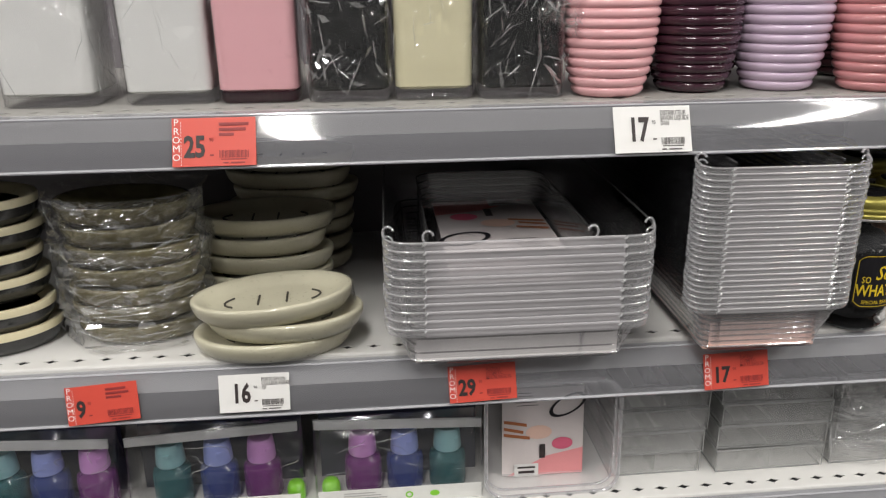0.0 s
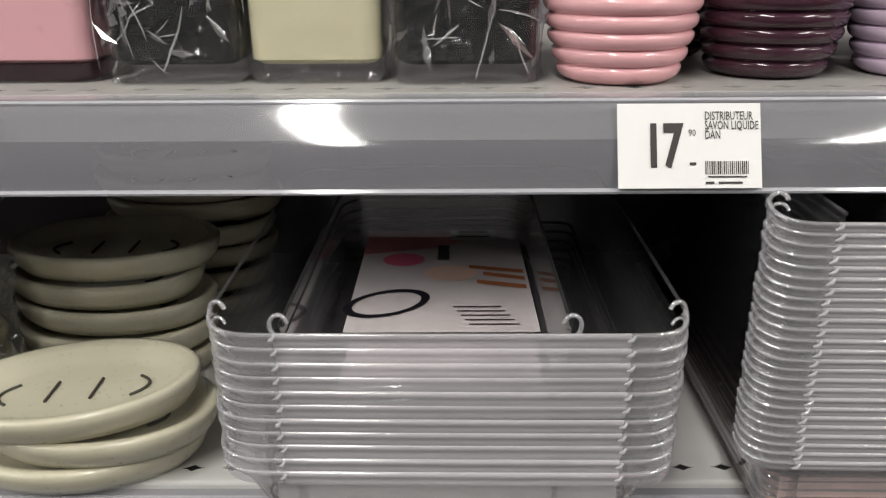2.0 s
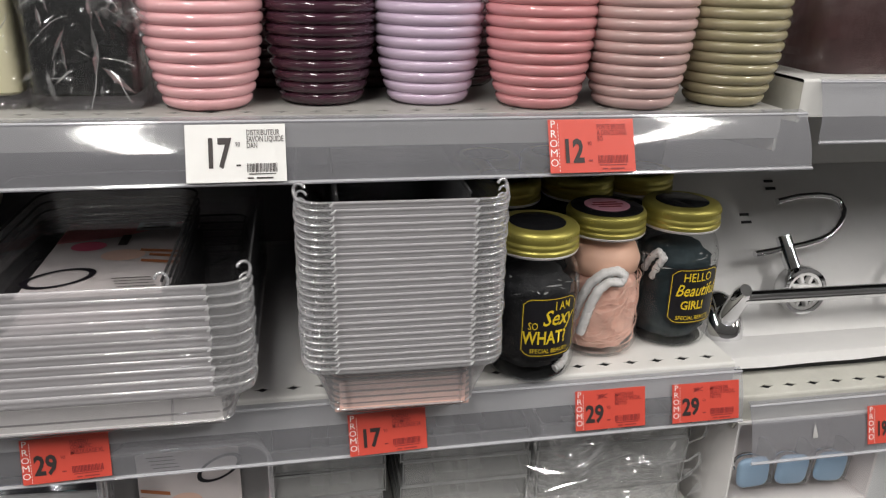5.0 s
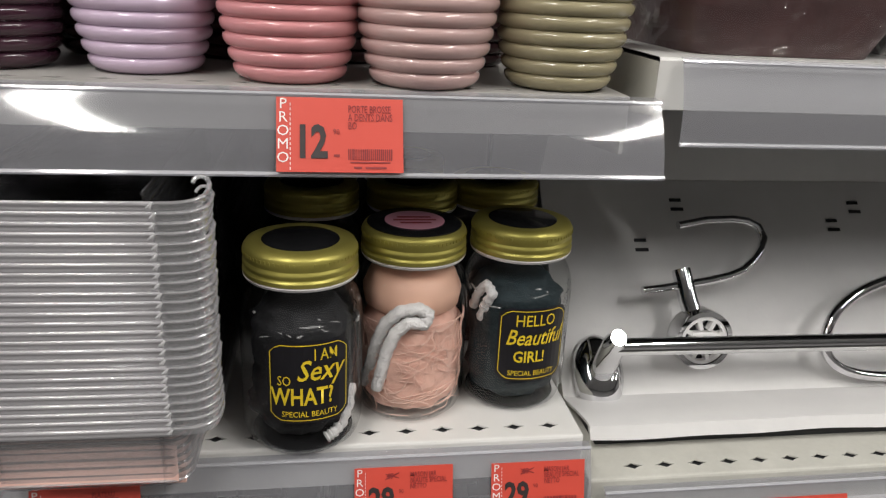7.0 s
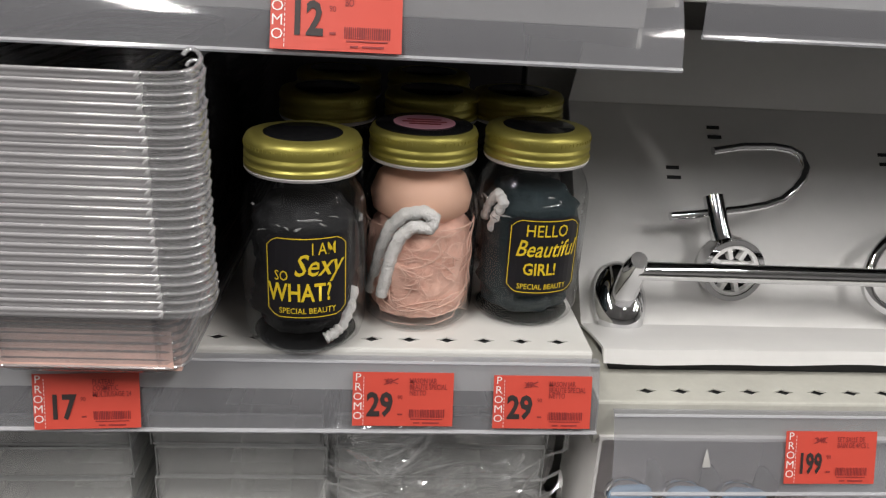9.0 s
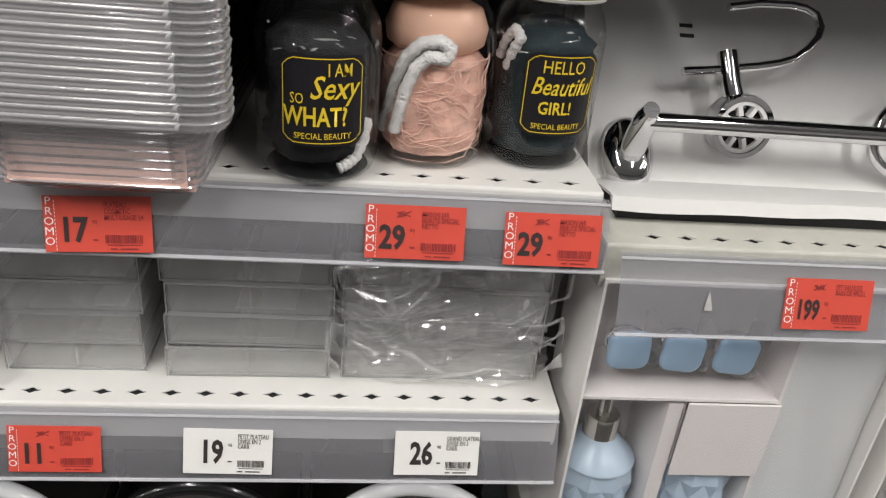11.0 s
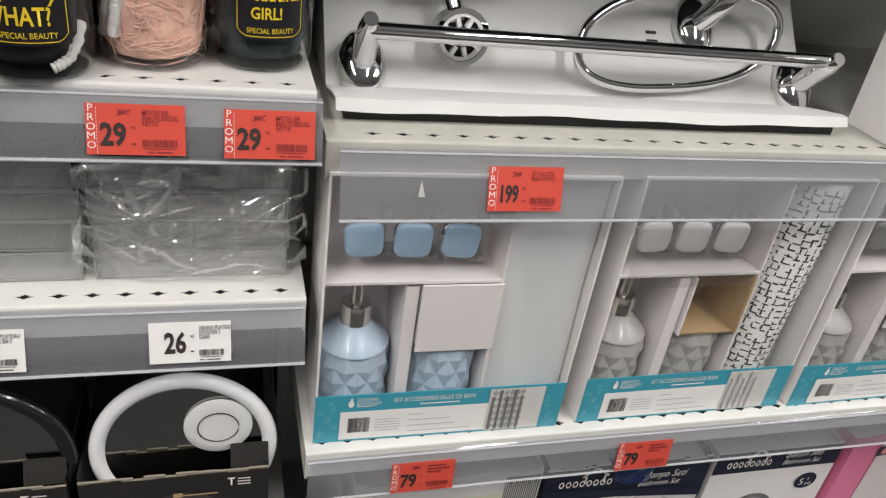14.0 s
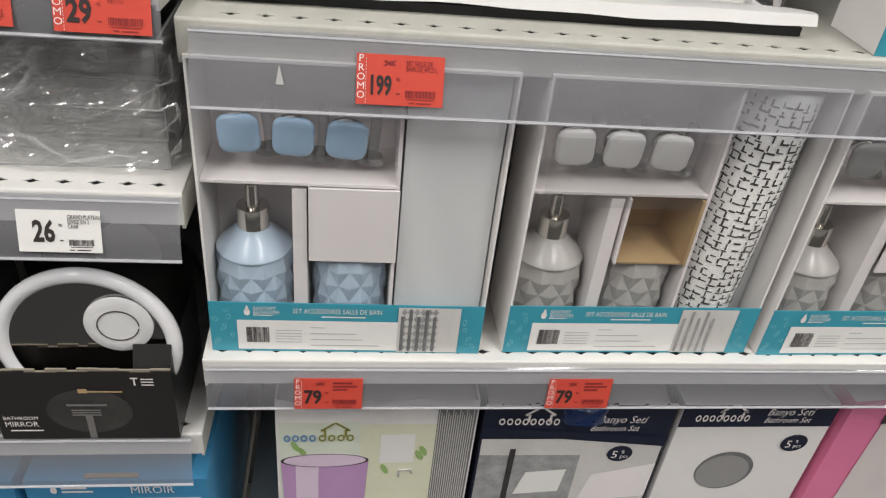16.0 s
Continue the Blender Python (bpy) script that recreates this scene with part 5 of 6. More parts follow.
mirror_box(0.757, "ring_white", "black torn carton with white lettering on the shelf", 3)
mirror_box(0.580, "ring_black", "black torn carton with a black mirror inside", 5)
mirror_box(0.403, "ring_white", "black torn carton beside other mirror cartons", 7)
t = thing("bathroom_mirror", "grey spare round mirror standing behind cartons", "mirror", pose(0.848, 0.775, 0.735, -8, 0, 0))
part("disc", lathe(B(), [(0.001, 0), (0.085, 0), (0.088, 0.004), (0.085, 0.012), (0.001, 0.012)], 56, m=Matrix.Rotation(radians(90), 4, "X")), M["grey_dark"], t, smooth=40)
part("suction_disc", lathe(B(), [(0.018, 0.0), (0.033, 0.0), (0.034, 0.002), (0.030, 0.004), (0.018, 0.004)], 40, m=Matrix.Translation((0.012, -0.014, 0.050)) @ Matrix.Rotation(radians(90), 4, "X")), M["frost"], t, "white suction ring", 40)


# ---- low blue cartons ----
M["blue_box"] = surf("blue_printed_carton", (0.045, 0.22, 0.40), 0.4, var=0.06, coat=0.15)


def blue_carton(x0, w):
    t = thing("mirror_carton", "blue and white mirror carton on the low shelf", "carton", pose(x0, 0.640, 0.3005), "blue mirror cartons")
    h, d = 0.274, 0.30
    body = part("body", box(B(), 0, w, 0, d, 0, h, bevel=0.002), M["blue_box"], t)
    part("white_panel", quad(B(), 0.008, w - 0.008, 0.02, h - 0.030, -0.0008), M["paper"], body, smooth=0)
    bm = letter(B(), "MIROIR", w * 0.57, h - 0.0215, 0.0165, 0.85, -0.0010)
    blob(bm, 0.03, h - 0.015, 0.0035, 0.0055, -0.0010, 12)
    quad(bm, 0.038, 0.070, h - 0.019, h - 0.016, -0.0010)
    quad(bm, 0.038, 0.064, h - 0.013, h - 0.010, -0.0010)
    part("carton_print", bm, M["whiteink"], body, "white lettering", 0)
    bm = blob(B(), w * 0.45, h - 0.075, 0.038, 0.038, -0.0016, 30, 0, 0.85)
    part("mirror_picture", bm, M["grey_ink"], body, smooth=0)
    part("top_flap", box(B(), w * 0.33, w * 0.62, 0.0, 0.006, 0, 0.002, m=pose(0, 0.002, h + 0.0005, 0, 0, 0)), M["kraft_edge"], body, "lifted carton edge", 0)


blue_carton(0.752, 0.190)
blue_carton(0.552, 0.190)


# ---- bath set boxes with window fronts ----
M["blue_glaze"] = surf("pale_blue_glazed_ceramic", (0.47, 0.58, 0.70), 0.30, var=0.03, coat=0.15)
M["grey_glaze"] = surf("warm_grey_glazed_ceramic", (0.43, 0.415, 0.40), 0.30, var=0.03, coat=0.15)
M["blue_knob"] = surf("pale_blue_resin", (0.40, 0.57, 0.76), 0.4, var=0.02)
M["white_knob"] = surf("white_resin", (0.82, 0.81, 0.80), 0.4, var=0.02)
M["grey_knob"] = surf("grey_resin", (0.30, 0.295, 0.29), 0.4, var=0.02)
M["curtain_plain"] = surf("folded_white_grey_curtain", (0.75, 0.755, 0.76), 0.35, var=0.03, scale=6, coat=0.2)
M["curtain_white"] = surf("white_woven_curtain", (0.78, 0.77, 0.75), 0.6, var=0.04)
M["dash"] = surf("charcoal_woven_dash", (0.05, 0.05, 0.05), 0.7)
M["photo_grey"] = surf("grey_printed_photo", (0.33, 0.33, 0.33), 0.5, var=0.35, scale=60)
M["photo_dark"] = surf("dark_printed_photo", (0.16, 0.16, 0.165), 0.5, var=0.3, scale=60)
M["photo_pale"] = surf("pale_printed_photo", (0.62, 0.60, 0.58), 0.5, var=0.1)
M["nickel"] = surf("brushed_pump_metal", (0.72, 0.69, 0.64), 0.16, 1.0, var=0.03)
M["clip"] = clear("clear_hook_plastic", (0.86, 0.86, 0.86), 0.2, (0.6, 0.6, 0.6), 0.08, 2.0)
M["clip_base"] = surf("grey_clip_base", (0.33, 0.32, 0.31), 0.35, coat=0.2)
BW, BH, BD = 0.250, 0.286, 0.085


def diamonds(bm, r, z0, z1, n=10, rows=6, out=0.0046):
    dz = (z1 - z0) / rows
    P = [[bm.verts.new((r * math.cos(2 * math.pi * (i + 0.5 * (j % 2)) / n), r * math.sin(2 * math.pi * (i + 0.5 * (j % 2)) / n), z0 + j * dz)) for i in range(n)] for j in range(rows + 1)]
    for j in range(rows - 1):
        for i in range(n):
            s = j % 2
            a, b = P[j][i], P[j + 2][i]
            c, d = P[j + 1][(i + s - 1) % n], P[j + 1][(i + s) % n]
            th = 2 * math.pi * (i + 0.5 * s) / n
            e = bm.verts.new(((r + out) * math.cos(th), (r + out) * math.sin(th), z0 + (j + 1) * dz))
            for q_ in ((a, d, e), (d, b, e), (b, c, e), (c, a, e)):
                bm.faces.new(q_)
    for i in range(n):
        bm.faces.new((P[0][i], P[0][(i + 1) % n], P[1][i]))
        bm.faces.new((P[rows][i], P[rows][(i + 1) % n], P[rows - 1][(i + rows % 2) % n]))
    return bm


def dispenser(m, glaze, label):
    t = thing("soap_dispenser", label, "soap dispenser", m, "boxed soap dispensers")
    part("faceted_body", diamonds(B(), 0.0334, 0.0, 0.0885, out=0.0030), M[glaze], t, "diamond relief ceramic", 0)
    part("core", lathe(B(), [(0.024, 0.0005), (0.0302, 0.002), (0.0302, 0.087)], 40, cap1=False), M[glaze], t, smooth=50)
    part("shoulder", lathe(B(), [(0.0320, 0.0878), (0.0338, 0.0887), (0.0341, 0.0897), (0.0334, 0.0912), (0.0252, 0.0992), (0.0184, 0.1056), (0.0156, 0.1092), (0.0148, 0.1105), (0.001, 0.111)], 44), M[glaze], t, "smooth shoulder", 50)
    c = part("pump_collar", lathe(B(), [(0.0135, 0.1100), (0.0142, 0.1107), (0.0142, 0.1300), (0.0135, 0.1312), (0.0065, 0.1315), (0.0060, 0.134), (0.0058, 0.152), (0.0055, 0.153), (0.001, 0.1532)], 32), M["nickel"], t, "shiny metal pump collar", 40)
    part("spout", tube(B(), [(0, 0, 0.148), (0, 0, 0.158), (-0.006, -0.002, 0.163), (-0.022, -0.004, 0.162), (-0.030, -0.005, 0.158)], 0.0038, 10), M["nickel"], c, "metal spout")
    return t


def cup(m, glaze, label):
    t = thing("ceramic_cup", label, "cup", m, "boxed cups")
    part("faceted_body", diamonds(B(), 0.0324, 0.0, 0.0995, out=0.0032), M[glaze], t, "diamond relief ceramic", 0)
    part("core", lathe(B(), [(0.024, 0.0005), (0.0285, 0.002), (0.0295, 0.096), (0.0326, 0.0995), (0.0316, 0.1025), (0.0280, 0.1010), (0.0275, 0.06)], 40), M[glaze], t, smooth=50)
    return t


def knob(m, mat, label):
    t = thing("curtain_hook", label, "curtain hook", m, "boxed curtain hooks")
    rings = [[(x, y, z) for x, z, _ in rrect(k - 0.0165, 0.0165 - k, k - 0.0165, 0.0165 - k, 0.0085, 0, 5)] for y, k in ((0.0, 0.0025), (0.0015, 0.0004), (0.004, 0.0), (0.0058, 0.001))]
    part("square_face", loft(B(), rings), M[mat], t, smooth=50)
    part("hook_ring", tube(B(), [(0.014 * math.cos(a), 0.010 + 0.006 * math.sin(a * 0.5), 0.002 + 0.012 * math.sin(a)) for a in frange(-0.6, 3.6, 16)], 0.0016, 6), M["chrome"], t, "bent wire hook")
    part("clip", loft(B(), [rrect(0.008, 0.034, 0.012, 0.034, 0.010, -0.0258, 4), rrect(0.010, 0.032, 0.014, 0.032, 0.009, -0.021, 4)]), M["clip_base"], t, smooth=50)
    part("cover", box(B(), 0.0185, 0.0265, 0.006, 0.030, -0.020, 0.020, bevel=0.003), M["clip"], t, "clear plastic clip")
    return t


def bath_box(m, glaze, knobs, mode, label, knob_label):
    t = thing("bath_set_box", label, "gift box", m, "bath set boxes")
    k = 0.0022
    part("side_panel", box(B(), 0, k, 0, BD, 0, BH), M["card_white"], t, smooth=0)
    part("side_panel", box(B(), BW - k, BW, 0, BD, 0, BH), M["card_white"], t, smooth=0)
    part("back_panel", box(B(), k, BW - k, BD - k, BD, 0, BH), M["card_white"], t, smooth=0)
    part("top_panel", box(B(), k, BW - k, 0, BD - k, BH - k, BH), M["card_white"], t, smooth=0)
    part("bottom_panel", box(B(), k, BW - k, 0, BD - k, 0, k), M["card_white"], t, smooth=0)
    ins = part("insert_shelf", box(B(), k, 0.161, 0.006, BD - k, 0.1765, 0.1800, bevel=0.0006), M["card_in"], t, "white card shelf", 0)
    part("insert_wall", box(B(), 0.1605, 0.1635, 0.006, BD - k, 0.004, BH - k), M["card_in"], t, "white card wall", 0)
    part("insert_post", box(B(), 0.0748, 0.0868, 0.008, BD - k, 0.004, 0.1725), M["card_in"], t, "white card post", 0)
    part("insert_back", box(B(), k, 0.1605, 0.072, 0.0745, 0.004, BH - k), M["card_in"], t, "white card back", 0)
    if mode == "kraft":
        w0 = part("open_insert", box(B(), 0.090, 0.092, 0.004, 0.07, 0.105, 0.1745), M["card_in"], t, smooth=0)
        bm = box(B(), 0.092, 0.158, 0.006, 0.07, 0.1045, 0.1065)
        box(bm, 0.1565, 0.1595, 0.004, 0.07, 0.1045, 0.1745)
        box(bm, 0.092, 0.1565, 0.068, 0.0705, 0.1066, 0.1745)
        part("kraft_lining", bm, M["kraft"], t, "bare brown card lining", 0)
    else:
        part("insert_flap", box(B(), 0.0885, 0.1640, -0.0012, 0.0012, 0.102, 0.1765, m=pose(0, 0.006, 0, 0.5, 0, 0), bevel=0.0006), M["card_in"], t, "square white card flap", 0)
        part("insert_side", box(B(), 0.0885, 0.0900, 0.010, 0.06, 0.108, 0.1740), M["card_in"], t, smooth=0)
    # printed sleeve along the foot of the window
    sl = part("printed_band", box(B(), 0.0, BW, -0.0012, -0.0002, 0.0, 0.050), M["teal"], t, "teal printed band", 0, Matrix.Diagonal((1.0, 1.0, 1.16, 1.0)))
    bm = quad(B(), 0.024, 0.170, 0.0025, 0.0330, -0.0018)
    part("white_field", bm, M["paper"], sl, smooth=0)
    bm = letter(B(), "SET ACCESSOIRES SALLE DE BAIN", 0.074, 0.0405, 0.0068, 0.80, -0.0018)
    blob(bm, 0.0335, 0.0410, 0.0028, 0.0036, -0.0018, 14)
    poly(bm, ((0.0310, 0.0422), (0.0360, 0.0422), (0.0338, 0.0482)), -0.0018)
    letter(bm, "SANITARY", 0.039, 0.0432, 0.0052, 0.84, -0.0018)
    letter(bm, "BATHROOM", 0.039, 0.0390, 0.0052, 0.80, -0.0018)
    quad(bm, 0.039, 0.056, 0.0376, 0.0384, -0.0018)
    quad(bm, 0.100, 0.140, 0.0366, 0.0378, -0.0018)
    part("band_lettering", bm, M["whiteink"], sl, "white lettering", 0)
    bm = bars(B(), 0.032, 0.053, 0.010, 0.026, 26, random.Random(5), -0.0022)
    part("bar_code", bm, M["ink"], sl, smooth=0)
    bm = B()
    for i in range(5):
        quad(bm, 0.058, 0.082, 0.0105 + i * 0.003, 0.0112 + i * 0.003, -0.0022)
    for i, wd in enumerate((0.014, 0.042, 0.048, 0.064)):
        quad(bm, 0.090, 0.090 + wd, 0.0258 - i * 0.0062, 0.0266 - i * 0.0062, -0.0022)
    part("field_text", bm, M["grey_ink"], sl, "small grey text", 0)
    part("room_photo", quad(B(), 0.170, 0.228, 0.0015, 0.0485, -0.0020), M["photo_pale"], sl, smooth=0)
    bm = B()
    for i in range(6):
        for j in range(6):
            x, z = 0.1725 + i * 0.0058, 0.003 + j * 0.0075
            poly(bm, ((x, z + 0.00375), (x + 0.0029, z), (x + 0.0058, z + 0.00375), (x + 0.0029, z + 0.0075)), -0.0024 - 0.0001 * ((i + j) % 2))
    part("curtain_photo", bm, M["photo_grey" if glaze == "blue_glaze" else "photo_pale"], sl, smooth=0)
    bm = B()
    for i in range(5):
        quad(bm, 0.1725 + i * 0.0075, 0.1755 + i * 0.0075, 0.003, 0.047 if i % 2 else 0.040, -0.0027)
    part("curtain_folds", bm, M["photo_dark" if glaze == "blue_glaze" else "photo_grey"], sl, smooth=0)
    bm = B()
    rr_ = random.Random(8)
    for i in range(14):
        cx = rr_.choice((rr_.uniform(0.003, 0.020), rr_.uniform(0.231, 0.247)))
        blob(bm, cx, rr_.uniform(0.005, 0.046), rr_.uniform(0.002, 0.0034), rr_.uniform(0.0012, 0.0022), -0.0018, 12, rr_.uniform(0, 3), 0.78)
    part("band_motifs", bm, M["teal_l"], sl, "pale bathroom motifs", 0)
    part("window_film", quad(B(), k, BW - k, 0.0585, BH - k, -0.0008), M["window"], t, "clear window film", 0)
    # goods behind the window
    base = m
    dispenser(base @ pose(0.0378, 0.041, 0.004), glaze, ("pale blue" if glaze == "blue_glaze" else "grey") + " diamond relief soap dispenser with metal pump")
    cup(base @ pose(0.1245, 0.040, 0.004), glaze, ("pale blue" if glaze == "blue_glaze" else "grey") + " diamond relief ceramic cup in its box")
    for i in range(3):
        knob(base @ pose(0.034 + i * 0.0425, 0.010, 0.2185 - i * 0.001, 0, (-4, 3, 5)[i], 0), knobs, knob_label)
    if mode == "kraft":
        part("hook_blister", box(B(), 0.012, 0.155, 0.003, 0.004, 0.166, 0.232, bevel=0.0004), M["window"], t, "clear blister tray", 0)
    return t


def curtain_sheet(m, label):
    bm = B()
    rings = []
    for z in frange(0.004, BH - 0.006, 10):
        ring = []
        for i in range(13):
            f = i / 12
            ring.append((0.1660 + 0.080 * f, 0.012 + 0.004 * math.sin(f * 3.1) + 0.0015 * math.sin(9 * f + z * 30), z))
        back = [(x, y + 0.03, z_) for x, y, z_ in ring[::-1]]
        rings.append(ring + back)
    loft(bm, rings)
    return solid("shower_curtain", bm, M["curtain_plain"], label, "shower curtain", m, "boxed shower curtains", smooth=50)


def curtain_roll(m, pattern, label):
    t = thing("shower_curtain", label, "shower curtain", m, "boxed shower curtains")
    lean = pose(0.1985, 0.036, 0.004, 0, 3.0, 0)
    h = BH - 0.012
    part("roll", lathe(B(), [(0.030, 0), (0.0324, 0.001), (0.0328, h - 0.002), (0.031, h)], 36, m=lean), M["curtain_white"], t, "rolled white cloth", 50)
    part("backing_card", box(B(), 0.228, 0.246, 0.030, 0.032, 0.004, h), M["curtain_plain"], t, smooth=0)
    bm = B()
    rr_ = random.Random(21)
    R = 0.0332
    nw, nz = (11, 33) if pattern == "dash" else (15, 44)
    cell_a, cell_z = math.pi / nw, (h - 0.012) / nz
    for j in range(nz):
        for i in range(nw):
            a0, z = -math.pi + cell_a * i, 0.006 + cell_z * j
            wv = 0.0016 * math.sin(i * 1.7 + j * 0.4) + rr_.uniform(-0.0008, 0.0008)
            if pattern == "dash":
                pieces = [(rr_.uniform(-0.06, 0.06), wv, cell_a * rr_.uniform(0.45, 0.95), rr_.uniform(0.0011, 0.0020)), (rr_.uniform(-0.03, 0.08), 0.001, rr_.uniform(0.035, 0.065), cell_z * rr_.uniform(0.4, 0.95))]
            else:
                pieces = [(0, 0, 0.11, 0.006)] if (i + j) % 4 == 0 else []
            for oa, oz, da, dz in pieces:
                if rr_.random() < 0.10:
                    continue
                pts = []
                for u, v in ((0, 0), (0.5, 0), (1, 0), (1, 1), (0.5, 1), (0, 1)):
                    a = a0 + oa + da * u
                    pts.append(bm.verts.new(lean @ Vector((R * math.cos(a), R * math.sin(a), z + oz + dz * v))))
                bm.faces.new((pts[0], pts[1], pts[4], pts[5]))
                bm.faces.new((pts[1], pts[2], pts[3], pts[4]))
    part("woven_pattern", bm, M["dash" if pattern == "dash" else "grey_knob"], t, "charcoal woven dashes", 0)
    return t


ZB = 0.7755
mb = pose(0.9655, 0.6300, ZB, 0, 0, -0.5)
bath_box(mb, "blue_glaze", "blue_knob", "flap", "white window box with pale blue bathroom set", "pale blue square curtain hook in its box")
curtain_sheet(mb, "folded plain grey white shower curtain in its box")
mb = pose(1.2395, 0.6300, ZB, 0, 0, 0.4)
bath_box(mb, "grey_glaze", "white_knob", "kraft", "white window box with grey bathroom set, insert open", "white square curtain hook in its box")
curtain_roll(mb, "dash", "white shower curtain roll with charcoal woven dashes")
mb = pose(1.5020, 0.6285, ZB, 0, 0, 0.8)
bath_box(mb, "grey_glaze", "grey_knob", "flap", "white window box with warm grey bathroom set", "grey square curtain hook in its box")
curtain_roll(mb, "dot", "white shower curtain roll with grey blocks")
M["mint"] = surf("mint_green_gauze", (0.33, 0.60, 0.52), 0.6, var=0.12, scale=50)
t = thing("bath_set_box", "tall white window box with mint bathroom set", "gift box", pose(1.498, 0.640, 1.0885, 0, 0, 0), "bath set boxes")
part("side_panel", box(B(), 0, 0.003, 0.0, 0.068, 0, 0.262), M["card_white"], t, smooth=0)
part("back_panel", box(B(), 0.003, 0.26, 0.066, 0.068, 0, 0.262), M["card_white"], t, smooth=0)
part("side_panel", box(B(), 0.257, 0.26, 0.0, 0.066, 0, 0.262), M["card_white"], t, smooth=0)
part("top_panel", box(B(), 0.003, 0.257, 0.0, 0.066, 0.259, 0.262), M["card_white"], t, smooth=0)
sl = part("printed_band", box(B(), 0.0, 0.26, -0.0012, -0.0002, 0, 0.085), M["teal"], t, "teal printed band", 0)
part("white_field", quad(B(), 0.040, 0.257, 0.004, 0.055, -0.0018), M["paper"], sl, smooth=0)
part("bar_code", bars(B(), 0.060, 0.088, 0.014, 0.034, 26, random.Random(6), -0.0024), M["ink"], sl, smooth=0)
bm = blob(B(), 0.054, 0.066, 0.0045, 0.0058, -0.0018, 14)
poly(bm, ((0.0500, 0.068), (0.0580, 0.068), (0.0545, 0.078)), -0.0018)
part("band_lettering", bm, M["whiteink"], sl, smooth=0)
part("window_film", quad(B(), 0.003, 0.257, 0.085, 0.259, -0.0008), M["window"], t, "clear window film", 0)
t = thing("toothbrush_holder", "mint green toothbrush holder with holes, in its box", "toothbrush holder", pose(1.540, 0.675, 1.0892))
part("body", lathe(B(), [(0.026, 0), (0.0285, 0.002), (0.0285, 0.150), (0.027, 0.153), (0.001, 0.153)], 40), M["mint"], t, smooth=45)
bm = B()
for k in range(4):
    a = k * math.pi / 2 + 0.5
    lathe(bm, [(0.001, 0.1532), (0.0075, 0.1532), (0.0075, 0.1538), (0.001, 0.1538)], 18, (0.017 * math.cos(a), 0.017 * math.sin(a), 0))
part("holes", bm, M["grey_dark"], t, smooth=40)
part("mint_pouch", box(B(), 0.032, 0.16, -0.02, 0.026, 0, 0.13, bevel=0.01), M["mint"], t, "mint folded cloth")


# ---- chrome bathroom fittings on a white display carton ----
SL = 50.0
PLATE = pose(0, 0.731, 1.0955, SL, 0, 0)
t = thing("display_carton", "white display carton tilted up, front lip bent", "display carton", pose(0, 0, 0))
bm = B()
rings = []
for x in frange(0.972, 1.458, 26):
    w_ = 0.0010 * math.sin(x * 23) + 0.0006 * math.sin(x * 61)
    p_ = [PLATE @ Vector((x, u, 0)) for u in (0.195, 0.05, 0.012, 0.0)]
    o_ = [PLATE @ Vector((x, u, -0.002)) for u in (0.0, 0.012, 0.05, 0.195)]
    rings.append([tuple(v) for v in p_] + [(x, 0.7250, 1.0965), (x, 0.700, 1.1030), (x, 0.676, 1.1080 + 0.3 * w_), (x, 0.669, 1.1080 + 0.5 * w_), (x, 0.6645, 1.0990 + w_), (x, 0.6660, 1.0985 + w_), (x, 0.674, 1.1060), (x, 0.700, 1.1010), (x, 0.7255, 1.0945)] + [tuple(v) for v in o_])
loft(bm, rings)
part("sloping_face", bm, M["card_display"], t, "white card face", 40)
up = PLATE @ Vector((0, 0.1955, 0))
bm = loft(B(), [[(0.972, up.y, up.z), (1.458, up.y, up.z), (1.458, up.y + 0.002, up.z), (0.972, up.y + 0.002, up.z)], [(0.985, up.y + 0.012, up.z + 0.062), (1.452, up.y + 0.012, up.z + 0.062), (1.452, up.y + 0.014, up.z + 0.062), (0.985, up.y + 0.014, up.z + 0.062)]])
part("back_flap", bm, M["card_display"], t, "raised back flap", 0)
for x in (0.9735, 1.4550):
    lo = [PLATE @ Vector((x, u, -0.004)) for u in (0.0, 0.19)]
    bm = loft(B(), [[(x + k, lo[0].y, lo[0].z), (x + k, lo[1].y, lo[1].z), (x + k, lo[1].y, 1.0885), (x + k, lo[0].y + 0.004, 1.0885)] for k in (0, 0.0015)])
    part("side_wall", bm, M["card_display"], t, smooth=0)
# Black strip added for the dark gap of shade below the bent lip.
part("lip_shade_strip", box(B(), 0.980, 1.452, 0.6745, 0.7200, 1.0884, 1.0955), M["void"], t, "black strip standing for the shade under the lip", 0)
for sx, sy in ((1.0585, 0.131), (1.098, 0.170), (1.290, 0.063), (1.276, 0.168), (1.250, 0.150)):
    bm = box(B(), sx - 0.006, sx + 0.006, sy - 0.0060, sy - 0.0030, 0.0005, 0.0012, m=PLATE)
    box(bm, sx - 0.006, sx + 0.005, sy + 0.0030, sy + 0.0060, 0.0005, 0.0012, m=PLATE)
    part("fixing_slot", bm, M["void"], t, "black fixing slot", 0)


def rosette(bm, x, y, a=0.0212, b=0.0325, h=0.015):
    rings = []
    for k, z in ((1.0, 0.001), (1.0, 0.004), (0.95, 0.008), (0.80, 0.0115), (0.5, h), (0.1, h + 0.0008)):
        rings.append([(x + a * k * math.cos(2 * math.pi * i / 40), y + b * k * math.sin(2 * math.pi * i / 40), z) for i in range(40)])
    return loft(bm, rings)


